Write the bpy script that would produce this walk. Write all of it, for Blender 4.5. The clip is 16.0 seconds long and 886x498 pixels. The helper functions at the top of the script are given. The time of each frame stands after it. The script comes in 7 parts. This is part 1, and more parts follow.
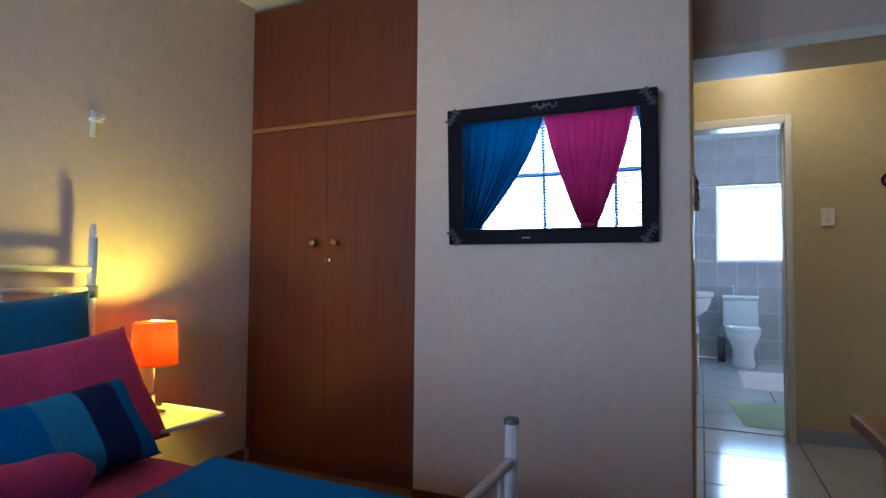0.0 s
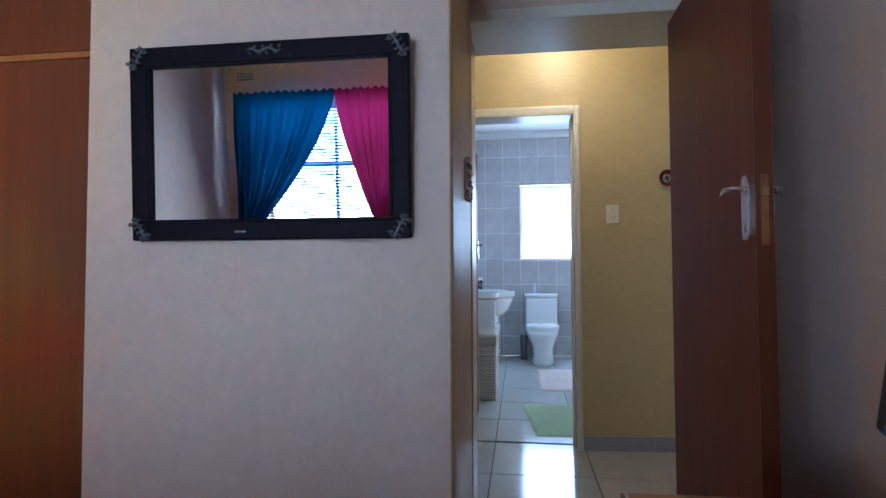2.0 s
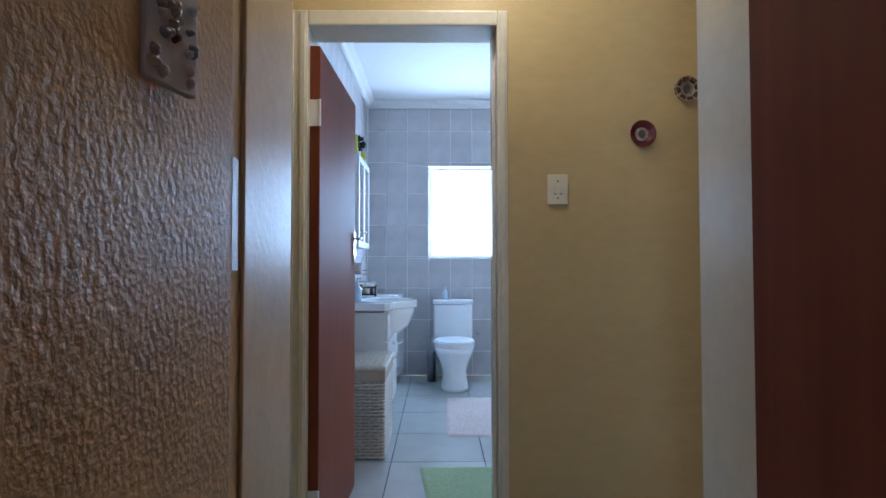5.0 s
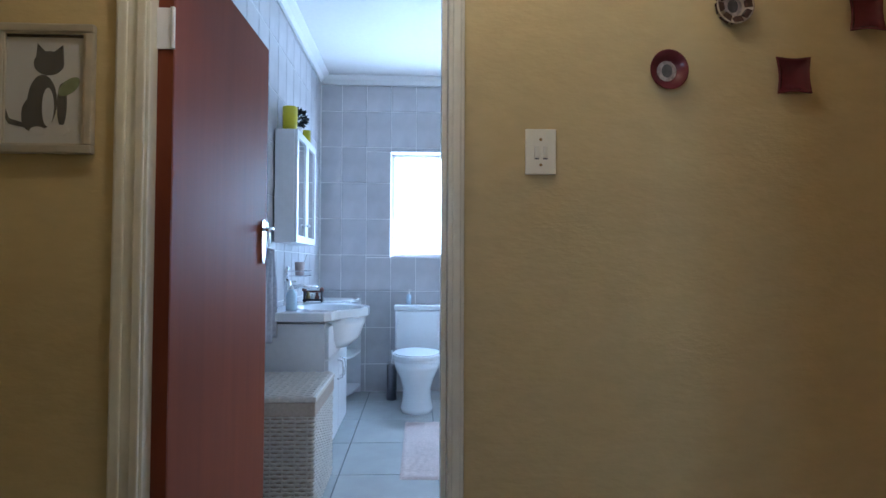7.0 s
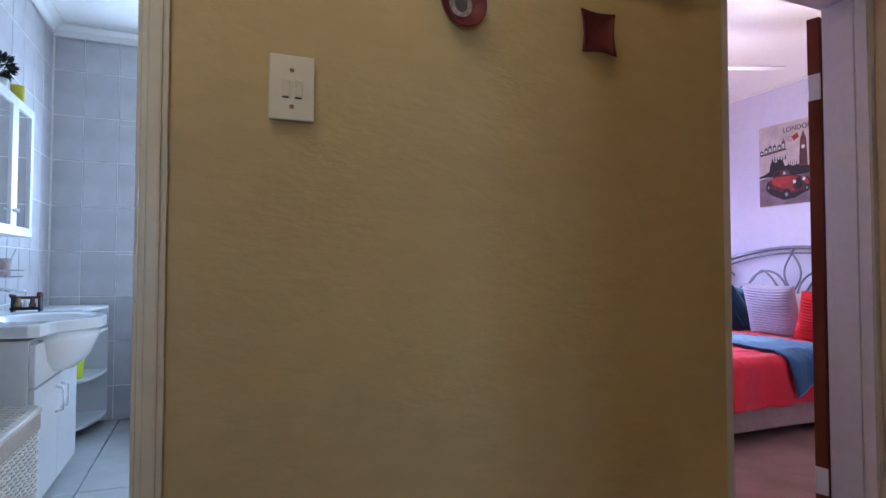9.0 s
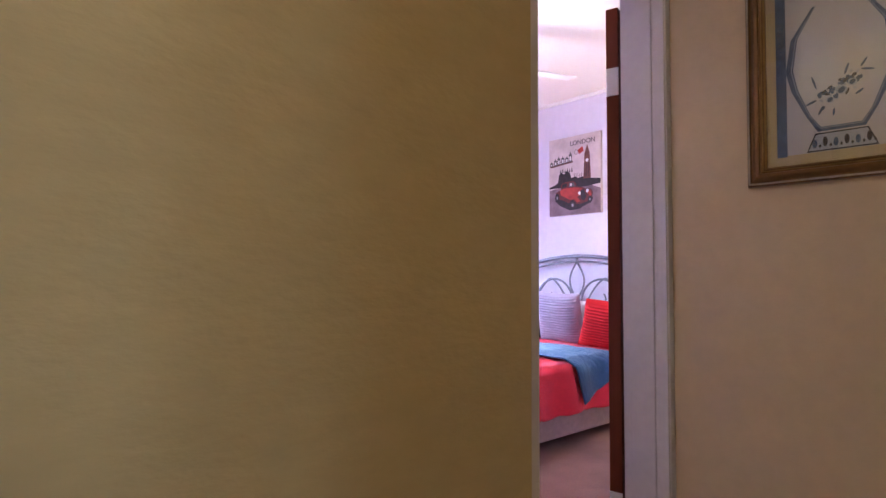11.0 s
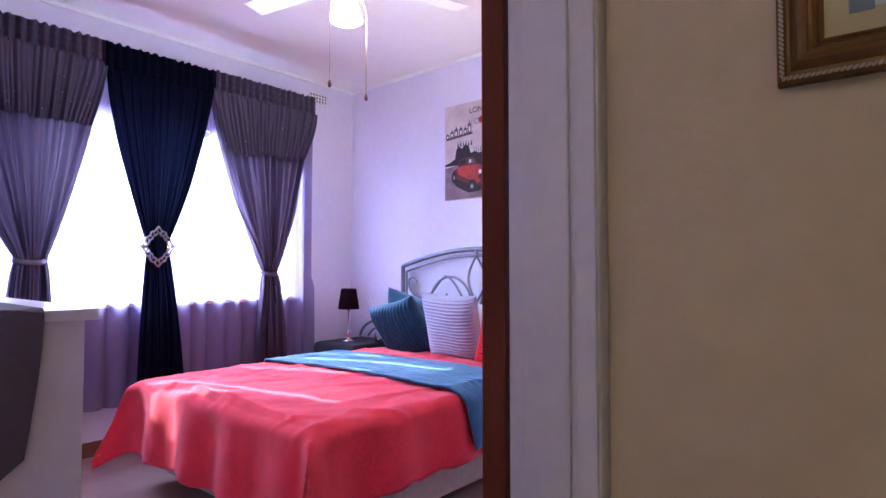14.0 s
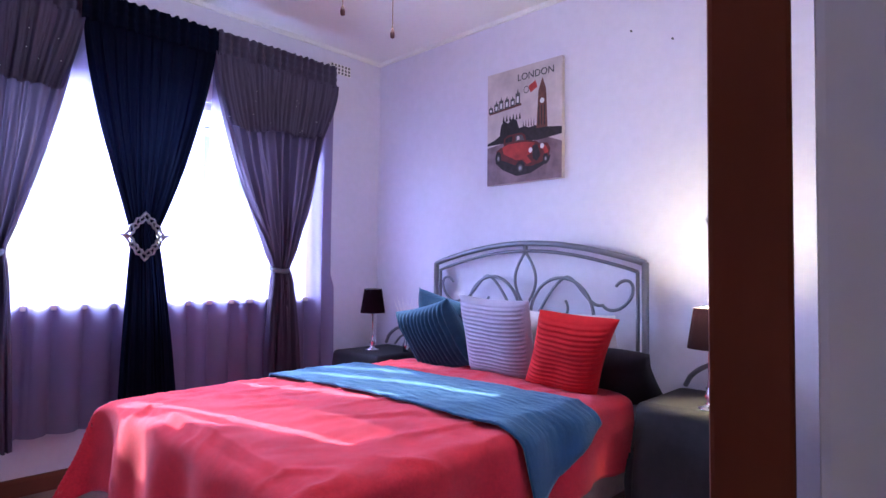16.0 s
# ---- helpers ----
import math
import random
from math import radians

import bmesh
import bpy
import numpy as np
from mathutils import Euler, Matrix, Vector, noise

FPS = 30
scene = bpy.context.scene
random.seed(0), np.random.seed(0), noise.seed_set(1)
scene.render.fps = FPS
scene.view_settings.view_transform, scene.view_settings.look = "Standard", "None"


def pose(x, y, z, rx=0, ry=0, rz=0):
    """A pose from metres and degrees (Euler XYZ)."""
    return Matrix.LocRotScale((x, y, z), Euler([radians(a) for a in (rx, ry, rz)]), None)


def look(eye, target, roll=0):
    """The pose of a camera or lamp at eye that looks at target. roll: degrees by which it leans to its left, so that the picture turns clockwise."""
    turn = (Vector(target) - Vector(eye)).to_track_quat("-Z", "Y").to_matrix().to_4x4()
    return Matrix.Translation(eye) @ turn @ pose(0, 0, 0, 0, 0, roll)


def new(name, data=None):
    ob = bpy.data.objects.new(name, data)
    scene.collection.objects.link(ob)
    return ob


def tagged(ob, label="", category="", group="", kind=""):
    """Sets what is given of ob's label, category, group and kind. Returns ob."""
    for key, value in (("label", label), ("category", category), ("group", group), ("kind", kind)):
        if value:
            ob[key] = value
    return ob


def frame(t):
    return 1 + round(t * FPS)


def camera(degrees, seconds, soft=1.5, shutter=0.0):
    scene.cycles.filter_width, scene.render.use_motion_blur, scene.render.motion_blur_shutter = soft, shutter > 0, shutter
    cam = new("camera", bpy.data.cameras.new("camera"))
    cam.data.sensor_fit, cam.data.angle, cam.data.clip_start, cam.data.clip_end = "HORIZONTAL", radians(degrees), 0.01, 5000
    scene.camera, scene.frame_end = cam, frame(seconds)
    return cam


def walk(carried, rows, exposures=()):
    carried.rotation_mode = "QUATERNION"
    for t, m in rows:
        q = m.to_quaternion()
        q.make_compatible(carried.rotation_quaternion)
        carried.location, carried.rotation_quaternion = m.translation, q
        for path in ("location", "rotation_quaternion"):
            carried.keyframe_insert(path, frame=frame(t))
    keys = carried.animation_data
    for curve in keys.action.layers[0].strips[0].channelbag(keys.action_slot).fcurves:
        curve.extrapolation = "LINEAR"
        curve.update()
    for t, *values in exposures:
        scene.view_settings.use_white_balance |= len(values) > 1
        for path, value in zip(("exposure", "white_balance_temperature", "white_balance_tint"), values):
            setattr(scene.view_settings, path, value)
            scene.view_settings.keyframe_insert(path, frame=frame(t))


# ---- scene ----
cam = camera(75.49, 16.0)
PATH = [
    (0, (0.051, -0.450, 1.044), (-0.772, 1.371, 1.125), 0.48),
    (0.5, (0.128, -0.320, 1.052), (-0.556, 1.558, 1.133), 0.27),
    (1, (0.190, -0.175, 1.052), (-0.388, 1.738, 1.134), 0.10),
    (1.5, (0.190, 0.038, 1.063), (-0.239, 1.990, 1.145), -0.05),
    (2, (0.211, 0.240, 1.070), (-0.052, 2.221, 1.147), -0.21),
    (2.5, (0.261, 0.474, 1.081), (0.085, 2.465, 1.157), -0.20),
    (3, (0.263, 0.717, 1.086), (0.138, 2.712, 1.158), -0.18),
    (3.5, (0.240, 0.958, 1.102), (0.168, 2.956, 1.170), -0.07),
    (4, (0.267, 1.188, 1.103), (0.238, 3.186, 1.167), -0.11),
    (4.2, (0.281, 1.274, 1.113), (0.269, 3.273, 1.173), -0.00),
    (6.3, (0.427, 2.215, 1.131), (0.464, 4.214, 1.189), 0.14),
    (6.4, (0.440, 2.242, 1.130), (0.477, 4.241, 1.188), 0.28),
    (6.5, (0.453, 2.269, 1.132), (0.491, 4.268, 1.187), 0.22),
    (7, (0.472, 2.403, 1.133), (0.562, 4.400, 1.190), 0.24),
    (7.5, (0.496, 2.508, 1.132), (0.722, 4.494, 1.191), 0.31),
    (8, (0.533, 2.592, 1.124), (0.942, 4.549, 1.186), 0.26),
    (8.5, (0.592, 2.699, 1.117), (1.188, 4.607, 1.182), 0.25),
    (9, (0.645, 2.789, 1.105), (1.401, 4.639, 1.172), 0.08),
    (9.5, (0.710, 2.874, 1.103), (1.604, 4.661, 1.180), -0.43),
    (10, (0.790, 2.961, 1.102), (1.840, 4.661, 1.177), -0.36),
    (10.2, (0.817, 2.994, 1.100), (1.928, 4.655, 1.181), -0.09),
    (12.5, (1.496, 3.387, 1.114), (3.022, 4.678, 1.198), -0.37),
    (13, (1.646, 3.429, 1.117), (3.183, 4.706, 1.201), -0.31),
    (13.5, (1.805, 3.535, 1.126), (3.332, 4.824, 1.205), -0.10),
    (13.8, (1.903, 3.627, 1.125), (3.421, 4.926, 1.203), -0.12),
    (14, (1.958, 3.670, 1.131), (3.473, 4.973, 1.206), -0.02),
    (14.5, (2.106, 3.774, 1.130), (3.611, 5.088, 1.205), 0.16),
    (15, (2.251, 3.869, 1.132), (3.731, 5.212, 1.210), 0.39),
    (15.5, (2.349, 3.999, 1.118), (3.806, 5.368, 1.196), 0.50),
    (16, (2.424, 4.164, 1.122), (3.869, 5.545, 1.195), 0.61),
]
walk(cam, [(t, look(eye, target, roll)) for t, eye, target, roll in PATH],
     exposures=[(0.0, 1.8, 5700, 8), (1.5, 2.1, 5750, 9), (3.0, 2.0, 5750, 9), (7.0, 2.15, 5600, 9), (8.5, 2.05, 5800, 11), (10.2, 2.48, 6350, 13), (12.4, 2.58, 5850, 12), (13.5, 2.45, 5700, 9), (14.5, 2.19, 5500, 8), (16.0, 1.92, 5350, 6)])

# ---- world, sun and large lights ----
world = bpy.data.worlds.new("sky")
scene.world = world
world.use_nodes = True
wn = world.node_tree
sky = wn.nodes.new("ShaderNodeTexSky")
sky.sky_type, sky.sun_disc = "NISHITA", False
SUN_FROM = Vector((-0.25, 0.97, 0.68)).normalized()
sky.sun_elevation = math.asin(SUN_FROM.z)
sky.sun_rotation = math.atan2(SUN_FROM.x, SUN_FROM.y)
wn.links.new(sky.outputs[0], wn.nodes["Background"].inputs[0])
wn.nodes["Background"].inputs[1].default_value = 0.05


def lamp(name, kind, energy, color, place, target=None, size=(0.1, 0.1)):
    data = bpy.data.lights.new(name, kind)
    data.energy, data.color = energy, color
    ob = new(name, data)
    ob.matrix_world = look(place, target) if target else Matrix.Translation(place)
    if kind == "AREA":
        data.shape, data.size, data.size_y = "RECTANGLE", size[0], size[1]
    elif kind == "SUN":
        data.angle = radians(0.6)
    else:
        data.shadow_soft_size = size[0]
    return ob


lamp("sun", "SUN", 5.0, (1.0, 0.93, 0.84), SUN_FROM * 30, (0, 0, 0))
# daylight that stands in or just outside each window
lamp("daylight_bathroom", "AREA", 17, (0.47, 0.71, 1.0), (0.67, 7.80, 1.68), (0.67, 0, 1.60), (0.86, 0.94))
lamp("daylight_red_bedroom", "AREA", 216, (0.62, 0.72, 1.0), (3.62, 8.34, 1.75), (3.62, 0.48, -3.99), (2.6, 1.6))
lamp("daylight_blue_bedroom", "AREA", 112, (0.60, 0.78, 1.0), (-1.0, -1.74, 1.70), (-1.0, 8.64, -3.6), (2.4, 1.4))
# lit lamps
lamp("bedside_bulb", "POINT", 6.5, (1.0, 0.84, 0.12), (-2.0, 1.22, 0.775), None, (0.03, 0))
lamp("hall_bulb", "POINT", 0.95, (1.0, 0.92, 0.80), (0.45, 3.34, 2.46), None, (0.07, 0))
lamp("fan_bulb", "POINT", 1.7, (1.0, 0.88, 0.92), (3.57, 5.62, 2.245), None, (0.06, 0))
lamp("bedside_bulb_warm", "POINT", 9.0, (1.0, 0.76, 0.36), (4.87, 4.995, 0.955), None, (0.03, 0))

# ---- materials ----
def material(name, color, rough=0.6, metal=0.0, vary=0.08, grain=30.0, blotch=1.6, bump=0.15, fine=180.0, stretch=(1, 1, 1), sheen=0.0, per_piece=0.0, spec=0.5, sheen_tint=(1.0, 1.0, 1.0)):
    """A surface with colour that varies at two scales, and a fine relief. Scales are per metre."""
    m = bpy.data.materials.new(name)
    m.use_nodes = True
    t = m.node_tree
    b = t.nodes["Principled BSDF"]
    b.inputs["Roughness"].default_value, b.inputs["Metallic"].default_value = rough, metal
    b.inputs["Sheen Weight"].default_value = sheen
    b.inputs["Sheen Tint"].default_value = (*sheen_tint, 1)
    b.inputs["Specular IOR Level"].default_value = spec
    co = t.nodes.new("ShaderNodeTexCoord")
    mp = t.nodes.new("ShaderNodeMapping")
    mp.inputs["Scale"].default_value = stretch
    t.links.new(co.outputs["Object"], mp.inputs[0])

    def noise_at(scale, detail):
        n = t.nodes.new("ShaderNodeTexNoise")
        n.inputs["Scale"].default_value, n.inputs["Detail"].default_value = scale, detail
        t.links.new(mp.outputs[0], n.inputs["Vector"])
        return n.outputs[0]

    def math_node(op, a, bv):
        n = t.nodes.new("ShaderNodeMath")
        n.operation = op
        for k, v in enumerate((a, bv)):
            if isinstance(v, float):
                n.inputs[k].default_value = v
            else:
                t.links.new(v, n.inputs[k])
        return n.outputs[0]

    total = math_node("ADD", math_node("MULTIPLY", noise_at(blotch, 4.0), 1.1), math_node("MULTIPLY", noise_at(grain, 5.0), 0.9))
    if per_piece:
        info = t.nodes.new("ShaderNodeObjectInfo")
        total = math_node("ADD", total, math_node("MULTIPLY", math_node("SUBTRACT", info.outputs["Random"], 0.5), per_piece))
    ramp = t.nodes.new("ShaderNodeMapRange")
    ramp.inputs["From Min"].default_value, ramp.inputs["From Max"].default_value = 0.6, 1.4
    ramp.inputs["To Min"].default_value, ramp.inputs["To Max"].default_value = 1 - 2 * vary, 1 + 2 * vary
    t.links.new(total, ramp.inputs[0])
    mul = t.nodes.new("ShaderNodeMix")
    mul.data_type, mul.blend_type = "RGBA", "MULTIPLY"
    mul.inputs["Factor"].default_value = 1.0
    mul.inputs["A"].default_value = (*color, 1)
    t.links.new(ramp.outputs[0], mul.inputs["B"])
    t.links.new(mul.outputs["Result"], b.inputs["Base Color"])
    if bump:
        bp = t.nodes.new("ShaderNodeBump")
        bp.inputs["Strength"].default_value, bp.inputs["Distance"].default_value = bump, 0.004
        t.links.new(noise_at(fine, 3.0), bp.inputs["Height"])
        t.links.new(bp.outputs[0], b.inputs["Normal"])
    return m


def wood(name, dark, light, rough=0.35, along="z", spec=0.5):
    """Veneer with long grain along one axis."""
    m = bpy.data.materials.new(name)
    m.use_nodes = True
    t = m.node_tree
    b = t.nodes["Principled BSDF"]
    b.inputs["Roughness"].default_value = rough
    b.inputs["Specular IOR Level"].default_value = spec
    co = t.nodes.new("ShaderNodeTexCoord")
    mp = t.nodes.new("ShaderNodeMapping")
    mp.inputs["Scale"].default_value = {"z": (14, 14, 0.9), "x": (0.9, 14, 14), "y": (14, 0.9, 14)}[along]
    t.links.new(co.outputs["Object"], mp.inputs[0])
    n = t.nodes.new("ShaderNodeTexNoise")
    n.inputs["Scale"].default_value, n.inputs["Detail"].default_value, n.inputs["Distortion"].default_value = 1.6, 8, 0.7
    t.links.new(mp.outputs[0], n.inputs["Vector"])
    big = t.nodes.new("ShaderNodeTexNoise")
    big.inputs["Scale"].default_value = 1.3
    t.links.new(co.outputs["Object"], big.inputs["Vector"])
    add = t.nodes.new("ShaderNodeMath")
    add.operation = "ADD"
    t.links.new(n.outputs[0], add.inputs[0])
    t.links.new(big.outputs[0], add.inputs[1])
    r = t.nodes.new("ShaderNodeMapRange")
    r.inputs["From Min"].default_value, r.inputs["From Max"].default_value = 0.7, 1.3
    t.links.new(add.outputs[0], r.inputs[0])
    mix = t.nodes.new("ShaderNodeMix")
    mix.data_type = "RGBA"
    mix.inputs["A"].default_value, mix.inputs["B"].default_value = (*dark, 1), (*light, 1)
    t.links.new(r.outputs[0], mix.inputs["Factor"])
    t.links.new(mix.outputs["Result"], b.inputs["Base Color"])
    bp = t.nodes.new("ShaderNodeBump")
    bp.inputs["Strength"].default_value, bp.inputs["Distance"].default_value = 0.08, 0.002
    t.links.new(n.outputs[0], bp.inputs["Height"])
    t.links.new(bp.outputs[0], b.inputs["Normal"])
    return m


def see_through(name, color, clear=0.5, trans=0.6, satin=0.0):
    """Thin cloth: part open weave, part cloth that lets light through."""
    m = bpy.data.materials.new(name)
    m.use_nodes = True
    t = m.node_tree
    t.nodes.remove(t.nodes["Principled BSDF"])
    out = t.nodes["Material Output"]
    d = t.nodes.new("ShaderNodeBsdfDiffuse")
    tl = t.nodes.new("ShaderNodeBsdfTranslucent")
    d.inputs[0].default_value = tl.inputs[0].default_value = (*color, 1)
    co = t.nodes.new("ShaderNodeTexCoord")
    n = t.nodes.new("ShaderNodeTexNoise")
    n.inputs["Scale"].default_value = 14
    t.links.new(co.outputs["Object"], n.inputs["Vector"])
    bp = t.nodes.new("ShaderNodeBump")
    bp.inputs["Strength"].default_value, bp.inputs["Distance"].default_value = 0.2, 0.01
    t.links.new(n.outputs[0], bp.inputs["Height"])
    t.links.new(bp.outputs[0], d.inputs["Normal"])
    a = t.nodes.new("ShaderNodeMixShader")
    a.inputs[0].default_value = trans
    t.links.new(d.outputs[0], a.inputs[1])
    t.links.new(tl.outputs[0], a.inputs[2])
    if satin > 0:
        gl = t.nodes.new("ShaderNodeBsdfGlossy")
        gl.inputs["Roughness"].default_value = 0.5
        gl.inputs[0].default_value = (0.75, 0.70, 0.80, 1)
        c = t.nodes.new("ShaderNodeMixShader")
        c.inputs[0].default_value = satin
        t.links.new(a.outputs[0], c.inputs[1])
        t.links.new(gl.outputs[0], c.inputs[2])
        a = c
    if clear > 0:
        tr = t.nodes.new("ShaderNodeBsdfTransparent")
        b = t.nodes.new("ShaderNodeMixShader")
        b.inputs[0].default_value = clear
        t.links.new(a.outputs[0], b.inputs[1])
        t.links.new(tr.outputs[0], b.inputs[2])
        a = b
    t.links.new(a.outputs[0], out.inputs[0])
    return m


def pane_material(name, tint, gloss=0.08):
    m = bpy.data.materials.new(name)
    m.use_nodes = True
    t = m.node_tree
    t.nodes.remove(t.nodes["Principled BSDF"])
    tr, gl, mx = (t.nodes.new("ShaderNodeBsdf" + k) if k != "mix" else t.nodes.new("ShaderNodeMixShader") for k in ("Transparent", "Glossy", "mix"))
    tr.inputs[0].default_value = (*tint, 1)
    gl.inputs["Roughness"].default_value = 0.03
    mx.inputs[0].default_value = gloss
    t.links.new(tr.outputs[0], mx.inputs[1])
    t.links.new(gl.outputs[0], mx.inputs[2])
    t.links.new(mx.outputs[0], t.nodes["Material Output"].inputs[0])
    return m


def glowing(name, color, strength):
    m = material(name, color, 0.4, vary=0.01, bump=0)
    b = m.node_tree.nodes["Principled BSDF"]
    b.inputs["Emission Color"].default_value = (*color, 1)
    b.inputs["Emission Strength"].default_value = strength
    return m


M = {}
M["bedroom_paint"] = material("bedroom_paint", (0.63, 0.48, 0.40), 0.55, vary=0.05, grain=22, blotch=0.9, bump=0.35, fine=60)
M["gloss_paint"] = material("gloss_paint", (0.52, 0.31, 0.13), 0.50, vary=0.10, grain=26, blotch=3.0, bump=0.7, fine=95, spec=0.28)
M["hall_paint"] = material("hall_paint", (0.55, 0.425, 0.215), 0.42, vary=0.05, grain=14, blotch=1.0, bump=0.3, fine=42, stretch=(1, 1, 2.2))
M["hall_end_paint"] = material("hall_end_paint", (0.60, 0.465, 0.30), 0.5, vary=0.04, grain=20, blotch=0.8, bump=0.3, fine=50)
M["lilac_paint"] = material("lilac_paint", (0.67, 0.64, 0.74), 0.6, vary=0.03, grain=20, blotch=0.8, bump=0.25, fine=70)
M["ceiling_paint"] = material("ceiling_paint", (0.80, 0.78, 0.76), 0.7, vary=0.02, bump=0.15)
M["frame_cream"] = material("frame_cream", (0.70, 0.66, 0.56), 0.22, vary=0.04, grain=30, bump=0.12, fine=60)
M["frame_white"] = material("frame_white", (0.66, 0.62, 0.63), 0.32, vary=0.04, grain=30, bump=0.12, fine=60)
M["frame_tan"] = material("frame_tan", (0.62, 0.44, 0.24), 0.40, vary=0.08, grain=25, bump=0.25, fine=60)
M["concrete"] = material("concrete", (0.5, 0.48, 0.45), 0.8)
M["wall_tile"] = material("wall_tile", (0.50, 0.475, 0.485), 0.28, vary=0.07, grain=9, blotch=3.5, bump=0.06, fine=40, per_piece=0.25)
M["grout"] = material("grout", (0.82, 0.80, 0.78), 0.8, bump=0.3)
M["floor_tile"] = material("floor_tile", (0.45, 0.45, 0.44), 0.12, vary=0.04, grain=8, blotch=2.2, bump=0.03, fine=30, per_piece=0.2)
M["dark_grout"] = material("dark_grout", (0.10, 0.11, 0.13), 0.8, bump=0.3)
M["skirting_tile"] = material("skirting_tile", (0.34, 0.34, 0.38), 0.3, vary=0.06, bump=0.05)
M["carpet"] = material("carpet", (0.20, 0.12, 0.09), 0.95, vary=0.2, grain=120, blotch=3, bump=0.8, fine=260)
M["carpet_pink"] = material("carpet_pink", (0.30, 0.18, 0.15), 0.95, vary=0.18, grain=120, blotch=3, bump=0.8, fine=260)
M["red_wood"] = wood("red_wood", (0.105, 0.022, 0.009), (0.165, 0.040, 0.015), 0.36)
M["door_wood"] = wood("door_wood", (0.14, 0.034, 0.018), (0.20, 0.054, 0.028), 0.5, spec=0.12)
M["bath_door_wood"] = wood("bath_door_wood", (0.18, 0.042, 0.016), (0.22, 0.054, 0.021), 0.55, spec=0.06)
M["desk_wood"] = wood("desk_wood", (0.25, 0.085, 0.03), (0.36, 0.14, 0.055), 0.30, along="y")
M["skirting_wood"] = wood("skirting_wood", (0.10, 0.03, 0.016), (0.18, 0.055, 0.03), 0.4, along="x")
M["chrome"] = material("chrome", (0.72, 0.72, 0.74), 0.16, 1.0, vary=0.02, bump=0)
M["brass"] = material("brass", (0.36, 0.24, 0.11), 0.35, 1.0, vary=0.08, bump=0.1)
M["steel_grey"] = material("steel_grey", (0.19, 0.19, 0.22), 0.35, 0.75, vary=0.04, bump=0.05)
M["white_metal"] = material("white_metal", (0.78, 0.78, 0.82), 0.25, vary=0.03, bump=0.03)
M["white_lacquer"] = material("white_lacquer", (0.74, 0.73, 0.74), 0.3, vary=0.03, bump=0.04)
M["ceramic"] = material("ceramic", (0.82, 0.83, 0.85), 0.08, vary=0.015, bump=0)
M["black_frame"] = material("black_frame", (0.008, 0.006, 0.012), 0.5, vary=0.2, bump=0.1, spec=0.08)
M["silver_relief"] = material("silver_relief", (0.30, 0.30, 0.33), 0.4, 0.7, vary=0.15, bump=0.2)
M["pewter"] = material("pewter", (0.13, 0.13, 0.15), 0.42, 0.7, vary=0.2, bump=0.2)
M["mirror_glass"] = material("mirror_glass", (0.92, 0.93, 0.93), 0.01, 1.0, vary=0.0, bump=0)
M["gold_frame"] = material("gold_frame", (0.17, 0.09, 0.032), 0.38, 0.6, vary=0.15, bump=0.2)
M["silver_frame"] = material("silver_frame", (0.55, 0.50, 0.42), 0.35, 0.5, vary=0.08, bump=0.1)
M["mat_cream"] = material("mat_cream", (0.62, 0.50, 0.28), 0.8, vary=0.03, bump=0.1)
M["paper"] = material("paper", (0.66, 0.65, 0.64), 0.8, vary=0.04, bump=0.08)
M["ink_dark"] = material("ink_dark", (0.035, 0.035, 0.045), 0.7, vary=0.25, grain=60, bump=0)
M["ink_blue"] = material("ink_blue", (0.10, 0.15, 0.24), 0.7, vary=0.3, grain=60, bump=0)
M["ink_pale_blue"] = material("ink_pale_blue", (0.48, 0.52, 0.58), 0.7, vary=0.1, bump=0)
M["ink_grey"] = material("ink_grey", (0.085, 0.08, 0.08), 0.7, vary=0.3, grain=70, bump=0)
M["ink_green"] = material("ink_green", (0.22, 0.27, 0.14), 0.7, vary=0.25, grain=60, bump=0)
M["maroon_glaze"] = material("maroon_glaze", (0.13, 0.022, 0.03), 0.12, vary=0.15, bump=0.03)
M["plate_centre"] = material("plate_centre", (0.45, 0.38, 0.36), 0.2, vary=0.35, grain=90, bump=0.03)
M["plate_dark"] = material("plate_dark", (0.09, 0.05, 0.04), 0.2, vary=0.25, grain=90, bump=0.03)
M["switch_plastic"] = material("switch_plastic", (0.74, 0.69, 0.56), 0.3, vary=0.02, bump=0)
M["blue_cloth"] = material("blue_cloth", (0.008, 0.17, 0.50), 0.9, vary=0.10, grain=60, blotch=4, bump=0.5, fine=220, spec=0.1)
M["teal_cloth"] = material("teal_cloth", (0.010, 0.13, 0.27), 0.85, vary=0.1, grain=50, bump=0.3, fine=220, sheen=0.1, spec=0.2)
M["pink_cloth"] = material("pink_cloth", (0.62, 0.055, 0.19), 0.8, vary=0.10, grain=40, bump=0.3, fine=220, sheen=0.1, spec=0.2)
M["pale_blue_cloth"] = material("pale_blue_cloth", (0.03, 0.26, 0.52), 0.85, vary=0.08, bump=0.3, spec=0.2)
M["navy_cloth"] = material("navy_cloth", (0.008, 0.025, 0.12), 0.85, vary=0.12, bump=0.3, spec=0.2)
M["red_blanket"] = material("red_blanket", (0.76, 0.036, 0.058), 0.95, vary=0.10, grain=90, blotch=7, bump=0.6, fine=330, sheen=0.42, spec=0.1, sheen_tint=(1.0, 0.5, 0.6))
M["red_cloth"] = material("red_cloth", (0.58, 0.015, 0.022), 0.8, vary=0.08, bump=0.3, spec=0.2)
